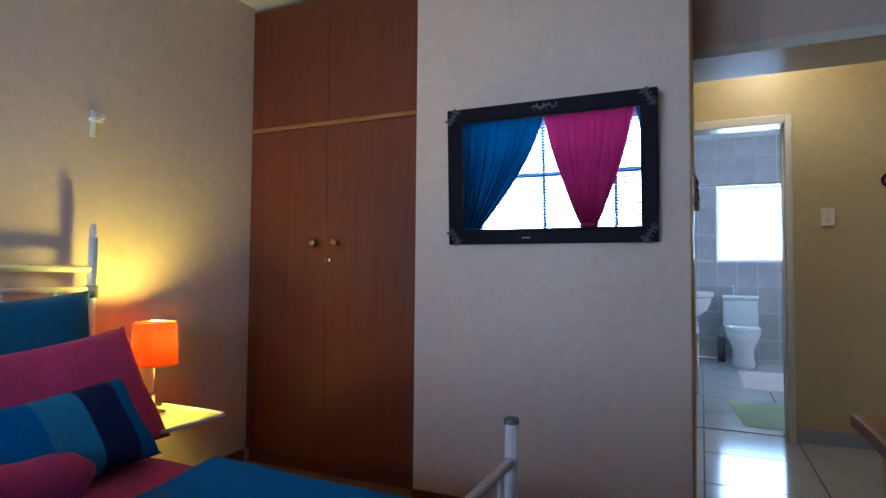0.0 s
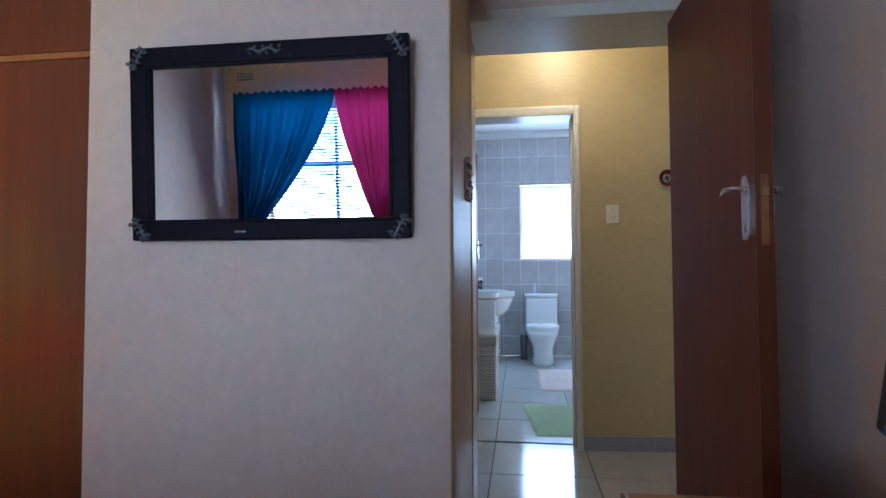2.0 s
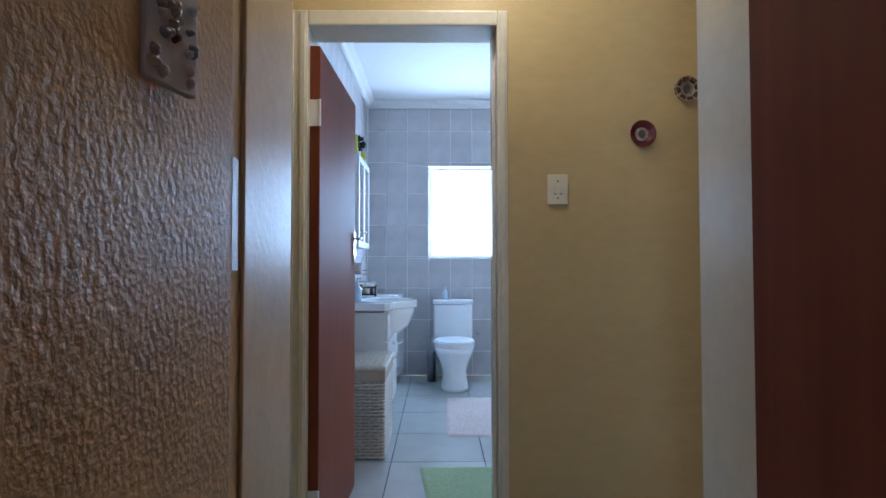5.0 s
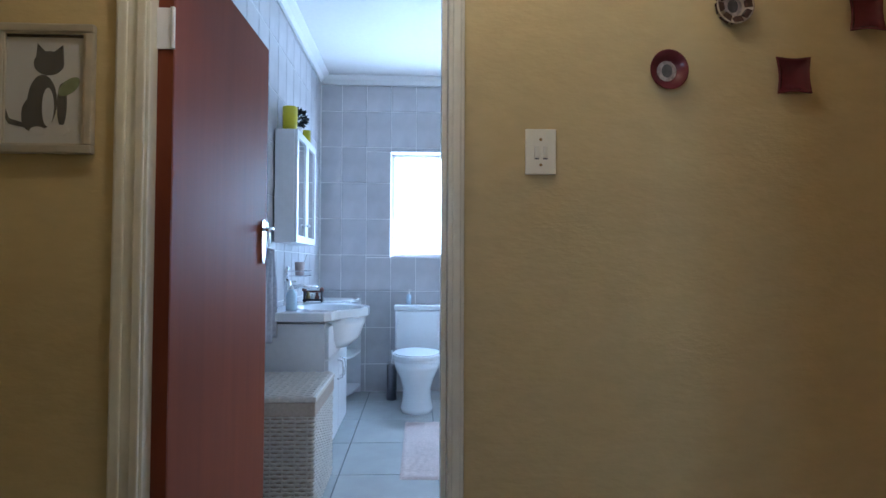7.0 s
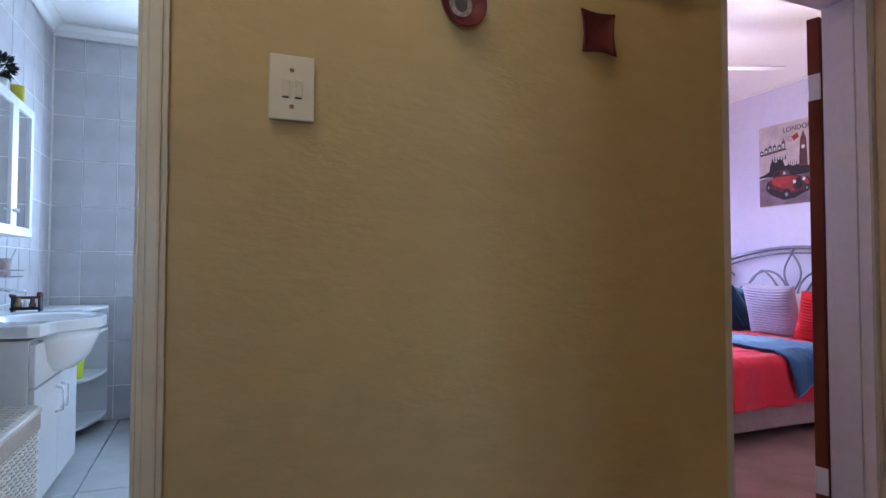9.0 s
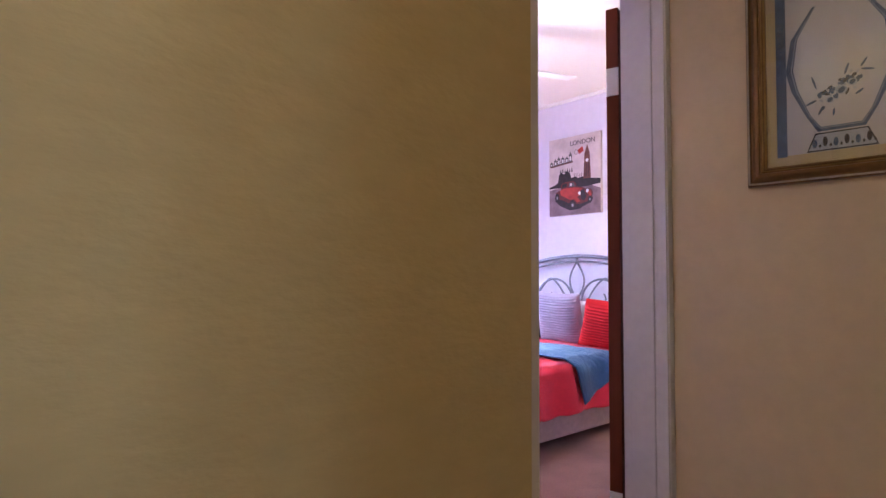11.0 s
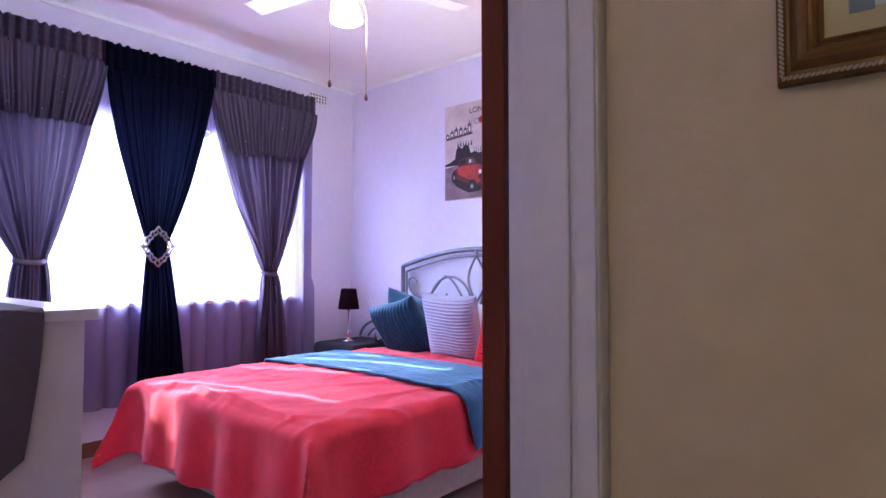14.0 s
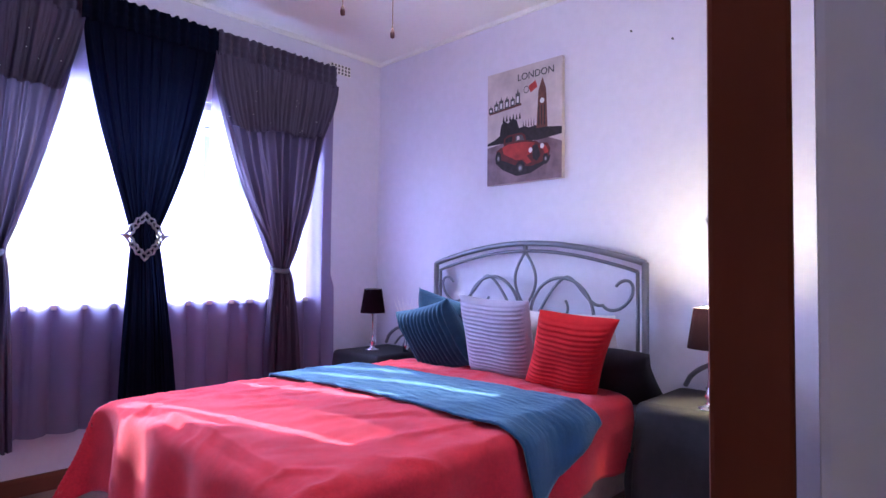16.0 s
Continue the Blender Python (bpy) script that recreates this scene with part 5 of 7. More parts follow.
# ---- bathroom ----
def toilet():
    cx = 0.475
    root = thing("toilet", (cx, 7.2, 0), "white ceramic close-coupled toilet with a closed lid", "toilet")
    part("pedestal", lathe([(0, 0), (0.125, 0), (0.128, 0.03), (0.112, 0.10), (0.110, 0.18), (0.135, 0.26), (0.172, 0.34), (0.180, 0.385), (0, 0.385)], (cx, 6.93, 0), 36, (1.0, 1.35)), "ceramic", root, smooth=True)
    part("trapway", boxes((cx - 0.11, cx + 0.11, 7.02, 7.56, 0.0, 0.36), bevel=0.05, segments=4), "ceramic", root, smooth=True)
    part("seat", moved(prism(oval(0, 0, 0.190, 0.245, 40), 0.022, Matrix.Translation((cx, 6.97, 0.387))), Matrix.Identity(4)), "ceramic", root)
    lid = prism(oval(0, 0, 0.192, 0.248, 40), 0.035, Matrix.Translation((cx, 6.975, 0.411)))
    bmesh.ops.bevel(lid, geom=[e for e in lid.edges if all(v.co.z > 0.44 for v in e.verts)], offset=0.012, segments=3, affect="EDGES")
    part("lid", lid, "ceramic", root)
    part("tank", boxes((cx - 0.192, cx + 0.192, 7.36, 7.575, 0.40, 0.742), bevel=0.025, segments=3), "ceramic", root, smooth=True)
    part("tank_lid", boxes((cx - 0.200, cx + 0.200, 7.350, 7.583, 0.744, 0.788), bevel=0.012, segments=3), "ceramic", root, smooth=True)
    part("flush_button", lathe([(0, 0.006), (0.018, 0.005), (0.020, 0)], (cx, 7.46, 0.788), 18), "chrome", root)
    part("supply_valve", tube([(cx + 0.17, 7.40, 0.42), (cx + 0.26, 7.50, 0.43), (cx + 0.26, 7.585, 0.43)], 0.011, 10), "chrome", root, smooth=True)


toilet()


def bottle(name, x, y, z, r, h, mat, label):
    root = thing(name, (x, y, z), label, "bottle")
    part("body", lathe([(0, 0), (r, 0), (r * 1.04, h * 0.1), (r, h * 0.55), (r * 0.5, h * 0.68), (r * 0.4, h * 0.72), (0, h * 0.72)], (x, y, z), 18), mat, root, smooth=True)
    part("pump", joined(lathe([(0, h * 0.72), (r * 0.35, h * 0.72), (r * 0.35, h * 0.82), (r * 0.15, h * 0.84), (r * 0.15, h * 0.95), (0, h * 0.96)], (x, y, z), 12), boxes((x - r * 0.2, x + r * 0.9, y - 0.006, y + 0.006, z + h * 0.94, z + h))), "white_flex", root)


bottle("soap_bottle", 0.40, 7.47, 0.788, 0.022, 0.13, "clear_plastic", "small clear soap bottle on the toilet tank")
bottle("soap_dispenser", -0.24, 5.70, 0.872, 0.030, 0.17, "clear_plastic", "pale blue pump soap dispenser on the basin")


def brush_holder():
    root = thing("toilet_brush", (0.262, 7.28, 0), "brushed steel toilet brush holder on the tiles", "toilet brush")
    part("holder", lathe([(0, 0), (0.042, 0), (0.042, 0.29), (0.038, 0.295), (0, 0.295)], (0.262, 7.28, 0), 22), "steel_grey", root, smooth=True)
    part("handle", lathe([(0.007, 0.295), (0.007, 0.40), (0.010, 0.41), (0, 0.42)], (0.262, 7.28, 0), 12), "chrome", root, smooth=True)


brush_holder()


def vanity():
    root = thing("vanity_cabinet", (-0.2, 6.0, 0), "white lacquered bathroom vanity cabinet with open door gap", "cabinet")
    y0, y1 = 5.66, 6.50
    part("body", boxes((BATH_W + 0.002, -0.045, y0, y1, 0.08, 0.80), bevel=0.003), "white_lacquer", root)
    part("plinth", boxes((BATH_W + 0.002, -0.09, y0 + 0.02, y1 - 0.02, 0.0, 0.08)), "white_lacquer", root)
    part("drawer_front", boxes((-0.044, -0.022, y0 + 0.003, y1 - 0.003, 0.60, 0.78), bevel=0.004), "white_lacquer", root)
    for a, b in ((y0 + 0.003, (y0 + y1) / 2 - 0.002), ((y0 + y1) / 2 + 0.002, y1 - 0.003)):
        d = part("door", boxes((-0.044, -0.022, a, b, 0.09, 0.592), bevel=0.004), "white_lacquer", root)
        ky = b - 0.05 if a < 5.9 else a + 0.05
        part("handle", tube([(-0.022, ky, 0.42), (0.008, ky, 0.43), (0.012, ky, 0.48), (0.008, ky, 0.53), (-0.022, ky, 0.54)], 0.006, 8), "chrome", d, "chrome bow handle", smooth=True)
    return root


vanity()


def basin():
    root = thing("wash_basin", (-0.15, 6.1, 0.8), "white ceramic basin with a faceted front and hollow bowl", "basin")
    y0, y1, top = 5.63, 6.56, 0.868
    x0 = BATH_W + 0.002
    outline = [(x0, y0), (-0.010, y0), (0.010, y0 + 0.16), (0.125, y0 + 0.30), (0.165, y0 + 0.40), (0.165, y1 - 0.40), (0.125, y1 - 0.30), (0.010, y1 - 0.16), (-0.010, y1), (x0, y1)]
    cx, cy, rx, ry = -0.085, (y0 + y1) / 2, 0.205, 0.275
    # the deck's rim and the bowl share one skin: outer edge, rim, then down into the bowl
    n = 72
    ring = []
    for k in range(n):
        a = 2 * math.pi * k / n
        d = Vector((math.cos(a), math.sin(a)))
        best = 9.0
        for (ax, ay), (bx, by) in zip(outline, outline[1:] + outline[:1]):
            ex, ey = bx - ax, by - ay
            den = d.x * ey - d.y * ex
            if abs(den) > 1e-9:
                t = ((ax - cx) * ey - (ay - cy) * ex) / den
                q = ((ax - cx) * d.y - (ay - cy) * d.x) / den
                if t > 0 and -1e-6 <= q <= 1 + 1e-6:
                    best = min(best, t)
        ring.append((cx + d.x * best, cy + d.y * best))
    inner = [(cx + rx * math.cos(2 * math.pi * k / n), cy + ry * math.sin(2 * math.pi * k / n)) for k in range(n)]
    levels = [([(cx + (x - cx) * 0.97, cy + (y - cy) * 0.97) for x, y in ring], 0.812), (ring, 0.818), (ring, top - 0.008), ([(cx + (x - cx) * 0.985, cy + (y - cy) * 0.985) for x, y in ring], top)]
    levels += [([(lerp(cx, x, s), lerp(cy, y, s)) for x, y in inner], z) for s, z in ((1.06, top), (1.0, top - 0.008), (0.94, top - 0.04), (0.80, top - 0.09), (0.50, top - 0.13), (0.08, top - 0.14))]
    bm = bmesh.new()
    rows = [[bm.verts.new((x, y, z)) for x, y in pts] for pts, z in levels]
    for lo, hi in zip(rows, rows[1:]):
        for k in range(n):
            bm.faces.new((lo[k], lo[(k + 1) % n], hi[(k + 1) % n], hi[k]))
    bm.faces.new(rows[-1])
    part("bowl", bm, "ceramic", root, smooth=False)
    part("bowl_front", moved(lathe([(0, -0.20), (0.12, -0.19), (0.22, -0.13), (0.275, -0.04), (0.285, 0.0), (0, 0.0)], n=36, squash=(0.62, 1.05)), Matrix.Translation((-0.03, 6.09, 0.812))), "ceramic", root, smooth=True)
    part("drain", lathe([(0, 0.003), (0.020, 0.002), (0.022, 0)], (cx, cy, top - 0.139), 16), "chrome", root)
    t = part("tap", tube([(-0.335, 6.02, 0.866), (-0.335, 6.02, 1.03)], 0.020, 14), "chrome", root, "chrome mixer tap", smooth=True)
    part("spout", tube([(-0.335, 6.02, 0.99), (-0.25, 6.02, 1.0), (-0.15, 6.02, 0.985)], 0.013, 12), "chrome", t, smooth=True)
    part("tap_lever", tube([(-0.335, 6.02, 1.03), (-0.345, 6.02, 1.09), (-0.335, 6.02, 1.12)], 0.009, 10), "chrome", t, smooth=True)


basin()


def ornament():
    root = thing("ornament", (-0.26, 6.49, 0.87), "small dark wooden bench ornament with gilt and white pieces", "ornament")
    part("seat", boxes((-0.33, -0.19, 6.465, 6.525, 0.878, 0.892), bevel=0.003), "canvas_dark", root)
    for x in (-0.325, -0.203):
        part("end_post", boxes((x, x + 0.010, 6.465, 6.525, 0.868, 0.955), bevel=0.003), "canvas_dark", root)
        part("armrest", lathe([(0, -0.018), (0.014, -0.012), (0.017, 0.0), (0.012, 0.013), (0, 0.017)], (x + 0.005, 6.48, 0.958), 12), "canvas_brown", root, smooth=True)
    part("back_rail", boxes((-0.318, -0.200, 6.515, 6.523, 0.935, 0.950), bevel=0.002), "canvas_brown", root)
    for k, (dx, r, mt) in enumerate(((-0.295, 0.017, "brass"), (-0.262, 0.013, "paper"), (-0.232, 0.016, "canvas_brown"))):
        part("figure", lathe([(0, 0), (r, 0.002), (r * 1.05, r), (r * 0.6, r * 1.9), (r * 0.75, r * 2.4), (r * 0.4, r * 3.0), (0, r * 3.1)], (dx, 6.485, 0.892), 14), mt, root, smooth=True)


ornament()


def soap_rack():
    root = thing("soap_rack", (-0.33, 6.35, 1.08), "chrome wall rack holding a pale pink tumbler", "rack")
    part("shelf", boxes((BATH_W + 0.001, -0.27, 6.22, 6.46, 1.055, 1.062)), "chrome", root)
    part("rail", tube([(BATH_W + 0.004, 6.22, 1.09), (-0.27, 6.22, 1.09), (-0.27, 6.46, 1.09), (BATH_W + 0.004, 6.46, 1.09)], 0.004, 8), "chrome", root)
    part("tumbler", lathe([(0, 0), (0.030, 0), (0.034, 0.09), (0.030, 0.088), (0.027, 0.006), (0, 0.005)], (-0.33, 6.36, 1.062), 18), "pink_mat", root, smooth=True)
    part("toothbrush", tube([(-0.33, 6.37, 1.07), (-0.29, 6.40, 1.20)], 0.004, 8), "white_flex", root)


soap_rack()


def mirror_cabinet():
    x0, x1, y0, y1, z0, z1 = BATH_W + 0.001, -0.262, 5.92, 6.56, 1.27, 1.965
    root = thing("mirror_cabinet", (-0.33, 6.2, 1.3), "white wall cabinet with framed mirror doors", "cabinet")
    part("body", boxes((x0, x1 - 0.020, y0, y1, z0, z1), bevel=0.003), "white_lacquer", root)
    for a, b in ((y0, (y0 + y1) / 2 - 0.001), ((y0 + y1) / 2 + 0.001, y1)):
        w = 0.045
        d = part("door", boxes((x1 - 0.019, x1, a, a + w, z0, z1), (x1 - 0.019, x1, b - w, b, z0, z1), (x1 - 0.019, x1, a + w, b - w, z0, z0 + w), (x1 - 0.019, x1, a + w, b - w, z1 - w, z1)), "white_lacquer", root)
        part("mirror_pane", boxes((x1 - 0.012, x1 - 0.008, a + w, b - w, z0 + w, z1 - w)), "mirror_glass", d, "mirror glass")
        kb = b - 0.02 if a < 6.1 else a + 0.02
        part("knob", moved(lathe([(0, 0.02), (0.012, 0.016), (0.006, 0)], n=12), Matrix.Translation((x1, kb, z0 + 0.12)) @ Matrix.Rotation(radians(90), 4, "Y")), "white_lacquer", d, smooth=True)


mirror_cabinet()


def candle(x, y, r, h):
    root = thing("candle", (x, y, 1.965), "yellow pillar candle on the mirror cabinet", "candle", "candles on the cabinet")
    part("wax", lathe([(0, 0), (r, 0), (r, h), (r * 0.85, h - 0.004), (0, h - 0.008)], (x, y, 1.965), 20), "yellow_wax", root, smooth=True)
    part("wick", tube([(x, y, 1.965 + h - 0.01), (x, y, 1.965 + h + 0.008)], 0.0015, 6), "ink_dark", root)


candle(-0.325, 5.99, 0.045, 0.15)
candle(-0.315, 6.45, 0.032, 0.11)


def topiary():
    root = thing("potted_plant", (-0.33, 6.20, 1.965), "round dark clipped plant in a small white pot", "plant")
    part("pot", lathe([(0, 0), (0.035, 0), (0.045, 0.07), (0.038, 0.07), (0, 0.065)], (-0.33, 6.20, 1.965), 18), "white_flex", root, smooth=True)
    bm = bmesh.new()
    rng = random.Random(4)
    for k in range(420):
        d = Vector((rng.gauss(0, 1), rng.gauss(0, 1), rng.gauss(0, 1))).normalized()
        c = Vector((-0.33, 6.20, 2.095)) + d * (0.052 + 0.018 * rng.random())
        s = d.orthogonal().normalized() * 0.007
        s = Matrix.Rotation(rng.random() * 6.28, 3, d) @ s
        vs = [bm.verts.new(c + s), bm.verts.new(c + d * 0.022), bm.verts.new(c - s), bm.verts.new(c - d * 0.012)]
        bm.faces.new(vs)
    part("foliage", bm, "dark_leaf", root, "dense dark green foliage")


topiary()


def corner_shelf():
    root = thing("corner_shelf", (-0.25, 7.2, 0), "white corner shelf unit with rounded open shelves", "shelf")
    cx, cy = BATH_W + 0.012, 7.583
    for z in (0.06, 0.36, 0.66, 0.82):
        pts = [(cx, cy), (cx + 0.36, cy)] + [(cx + 0.36 * math.cos(a) ** 0.8, cy - 0.62 * math.sin(a) ** 0.8) for a in [math.pi / 2 * k / 12 for k in range(1, 12)]] + [(cx, cy - 0.62)]
        part("shelf", prism(pts, 0.018, Matrix.Translation((0, 0, z))), "white_lacquer", root)
    part("back_panel", boxes((cx - 0.002, cx + 0.004, cy - 0.62, cy, 0.0, 0.84)), "white_lacquer", root)
    part("back_panel", boxes((cx + 0.004, cx + 0.36, cy - 0.006, cy, 0.0, 0.84)), "white_lacquer", root)
    cup = thing("plastic_cup", (-0.16, 7.20, 0.378), "lime green plastic cup on the corner shelf", "cup")
    part("body", lathe([(0, 0), (0.045, 0), (0.055, 0.14), (0.05, 0.14), (0.042, 0.008), (0, 0.006)], (-0.16, 7.20, 0.378), 20), "lime_plastic", cup, smooth=True)


corner_shelf()


def towel():
    root = thing("hand_towel", (-0.34, 5.55, 1.2), "striped hand towel hanging from a chrome ring", "towel")
    part("ring", tube([(-0.340, 5.52 + 0.07 * math.cos(a), 1.27 + 0.07 * math.sin(a)) for a in [2 * math.pi * k / 24 for k in range(24)]], 0.005, 8, closed=True), "chrome", root, smooth=True)
    part("mount", boxes((BATH_W + 0.001, -0.335, 5.505, 5.535, 1.335, 1.365), bevel=0.004), "chrome", root)

    def fn(u, v):
        w = lerp(0.06, 0.13, ease(v * 2))
        return (-0.335 + 0.014 * math.sin(u * 14) + 0.008, 5.52 + (u - 0.5) * 2 * w, lerp(1.21, 0.72, v) + 0.01 * math.sin(u * 9))
    part("cloth", sheet(fn, 24, 30, 0.006), "towel_grey", root, smooth=True)


towel()


def laundry_basket():
    x0, x1, y0, y1, h = BATH_W + 0.025, 0.010, 5.02, 5.58, 0.485
    root = thing("laundry_basket", ((x0 + x1) / 2, (y0 + y1) / 2, 0), "cream woven wicker laundry basket with padded lid", "basket")
    part("liner", boxes((x0 + 0.012, x1 - 0.012, y0 + 0.012, y1 - 0.012, 0.01, h - 0.01)), "wicker_cloth", root)
    # each strand runs over and under the stakes on all four sides
    per = [((x0, y0), (x1, y0)), ((x1, y0), (x1, y1)), ((x1, y1), (x0, y1)), ((x0, y1), (x0, y0))]
    rows = 24
    for r in range(rows):
        z = 0.014 + (h - 0.05) * r / (rows - 1)
        pts = []
        for (ax, ay), (bx, by) in per:
            ln = math.hypot(bx - ax, by - ay)
            n = max(6, int(ln / 0.0125))
            nx, ny = (by - ay) / ln, -(bx - ax) / ln
            for k in range(n):
                t = k / n
                o = 0.0055 * math.sin(math.pi * ln * t / 0.025 + math.pi * (r % 2))
                pts.append((lerp(ax, bx, t) + nx * o, lerp(ay, by, t) + ny * o, z))
        part("strand", tube(pts, 0.0072, 5, closed=True), "wicker", root, smooth=True)
    for (ax, ay), (bx, by) in per:
        n = int(math.hypot(bx - ax, by - ay) / 0.05)
        for k in range(n):
            t = (k + 0.5) / n
            part("stake", tube([(lerp(ax, bx, t), lerp(ay, by, t), 0.006), (lerp(ax, bx, t), lerp(ay, by, t), h - 0.02)], 0.0045, 5), "wicker", root)
    part("lining_cuff", boxes((x0 - 0.010, x1 + 0.010, y0 - 0.010, y1 + 0.010, h - 0.035, h + 0.03), bevel=0.008), "wicker_cloth", root, "beige fabric cuff round the rim")
    lid = part("lid", boxes((x0 - 0.012, x1 + 0.014, y0 - 0.014, y1 + 0.012, h + 0.031, h + 0.055), bevel=0.008, segments=3), "wicker", root, "woven cream lid")
    for k in range(30):
        y = lerp(y0 - 0.004, y1 + 0.002, k / 29)
        part("lid_strand", tube([(lerp(x0, x1, t / 20), y + 0.002 * math.sin(t * 1.6 + k * math.pi), h + 0.053 + 0.004 * math.sin(t * 1.6 + k * math.pi)) for t in range(21)], 0.0085, 6), "wicker", lid, smooth=True)


laundry_basket()


def mat(name, corners, thick, mt, label, tufts, seed):
    root = thing(name, ((corners[0][0] + corners[2][0]) / 2, (corners[0][1] + corners[2][1]) / 2, 0), label, "mat")

    def fn(u, v):
        a = [lerp(corners[0][k], corners[1][k], u) for k in (0, 1)]
        b = [lerp(corners[3][k], corners[2][k], u) for k in (0, 1)]
        z = thick + tufts * noise.noise(Vector((u * 30, v * 30, seed)))
        if u in (0, 1) or v in (0, 1):
            z = 0.002
        return (lerp(a[0], b[0], v), lerp(a[1], b[1], v), z)
    part("woven_top", sheet(fn, 40, 60), mt, root, smooth=True)


mat("bath_mat", [(0.385, 5.46), (0.95, 5.44), (0.94, 6.54), (0.392, 6.55)], 0.012, "pink_mat", "pale pink tufted bath mat on grey tiles", 0.006, 1)
mat("green_mat", [(0.315, 4.03), (0.90, 4.03), (0.81, 4.90), (0.220, 4.90)], 0.007, "green_mat", "sage green woven bathroom mat", 0.003, 2)


# ---- red bedroom ----
def drape_mesh(x_head, x_foot, y0, y1, top, hang_foot, hang_side, seed, nu=80, nv=80, thick=0.008, wave=0.022, bulge=0.0):
    """A blanket over a bed: hangs over the foot and both sides."""
    lx, ly = x_head - x_foot, y1 - y0

    def fn(u, v):
        s = u * (lx + hang_foot)
        d = v * (ly + 2 * hang_side) - hang_side
        of = max(s - lx, 0)
        os = max(-d, d - ly, 0)
        drop = max(of, os) + 0.25 * min(of, os)
        x = x_head - min(s, lx)
        y = y0 + min(max(d, 0), ly)
        r = 0.060
        out_f = r * math.sin(math.pi / 2 * min(of / 0.10, 1)) + 0.08 * of + 0.45 * min(of, os)
        out_s = r * math.sin(math.pi / 2 * min(os / 0.10, 1)) + 0.05 * os + 0.38 * min(of, os)
        fold = wave * ease(drop / 0.25) * (0.8 + 0.8 * noise.noise(Vector((x * 2.1, y * 2.1, seed + 8))))
        x -= out_f + fold * math.sin(y * 17 + seed) * (1 if of else 0)
        sg = -1 if d < 0 else 1
        if os:
            y += sg * (out_s + fold * math.sin(x * 15 + seed * 2))
        soft = drop - 0.045 * math.sin(math.pi / 2 * min(drop / 0.10, 1))
        crease = max(0.0, 1 - abs(noise.noise(Vector((x * 1.6 - y * 1.1, x * 2.6 + y * 5.2, seed + 11)))) * 7)
        z = top - soft * 0.98 - 0.030 * ease((drop - 0.08) / 0.2) + 0.011 * crease + 0.0045 * noise.noise(Vector((x * 7 + y * 3, y * 26 - x * 9, seed + 2))) + 0.010 * noise.noise(Vector((x * 3, y * 3, seed))) + 0.005 * noise.noise(Vector((x * 9, y * 9, seed))) + 0.006 * abs(noise.noise(Vector((x * 2.2 + y * 1.4, y * 9 - x * 5, seed + 4))))
        z += bulge * math.sin(math.pi * min(max(d / ly, 0), 1)) * (1 if not of else 0)
        return (x, y, max(z, 0.012))
    return sheet(fn, nu, nv, thick)


def red_bed():
    yc = 6.155
    y0, y1, xf, xh = 5.44, 6.87, 3.28, 5.16
    root = thing("bed_base", (4.2, yc, 0), "upholstered divan bed base with a pale pink valance", "bed")
    part("base", boxes((xf + 0.05, xh, y0 + 0.02, y1 - 0.02, 0.06, 0.29), bevel=0.02), "valance", root, "pale pink patterned valance")
    for x in (xf + 0.15, xh - 0.15):
        for y in (y0 + 0.12, y1 - 0.12):
            part("leg", lathe([(0, 0), (0.02, 0), (0.026, 0.06), (0, 0.06)], (x, y, 0), 12), "black_plastic", root)
    m = tagged(finish("mattress", boxes((xf + 0.03, xh, y0 + 0.01, y1 - 0.01, 0.291, 0.53), bevel=0.06, segments=5), "white_cloth", smooth=True), "white mattress under the red blanket", "mattress")
    tagged(finish("red_blanket", drape_mesh(4.98, xf, y0, y1, 0.548, 0.40, 0.34, 1.7, 130, 130, 0.008, 0.026, 0.026), "red_blanket", smooth=True), "bright red fleece blanket hanging over the bed", "blanket")

    def throw(u, v):
        ly = y1 - y0
        hang = lerp(0.32, 0.12, u)
        d = v * (ly + hang + 0.05) - hang
        os = max(-d, 0)
        of = max(d - ly, 0)
        x = lerp(3.98 + 0.05 * math.sin(2.2 * v) - 0.06 * v, 4.52 - 0.02 * v, u) + 0.12 * (1 - v) ** 3
        y = y0 + min(max(d, 0), ly) - (0.085 * math.sin(math.pi / 2 * min(os / 0.10, 1)) + 0.14 * os if os else 0) + (0.05 * of if of else 0)
        z = 0.578 - max(os - 0.02 * ease(os / 0.08), 0) * 0.95 - of + 0.020 * math.sin(math.pi * min(max(d / ly, 0), 1)) + 0.008 * noise.noise(Vector((x * 5, y * 5, 9))) + 0.004 * noise.noise(Vector((x * 14, y * 14, 2))) + 0.004 * noise.noise(Vector((x * 34, y * 9, 3))) + 0.002 * noise.noise(Vector((x * 80, y * 22, 5)))
        if os:
            y += 0.012 * math.sin(x * 18)
        return (x, y, z)
    tagged(finish("throw", sheet(throw, 110, 90, 0.010), "throw_blue", smooth=True), "grey-blue fleece throw laid across the bed", "blanket")


red_bed()


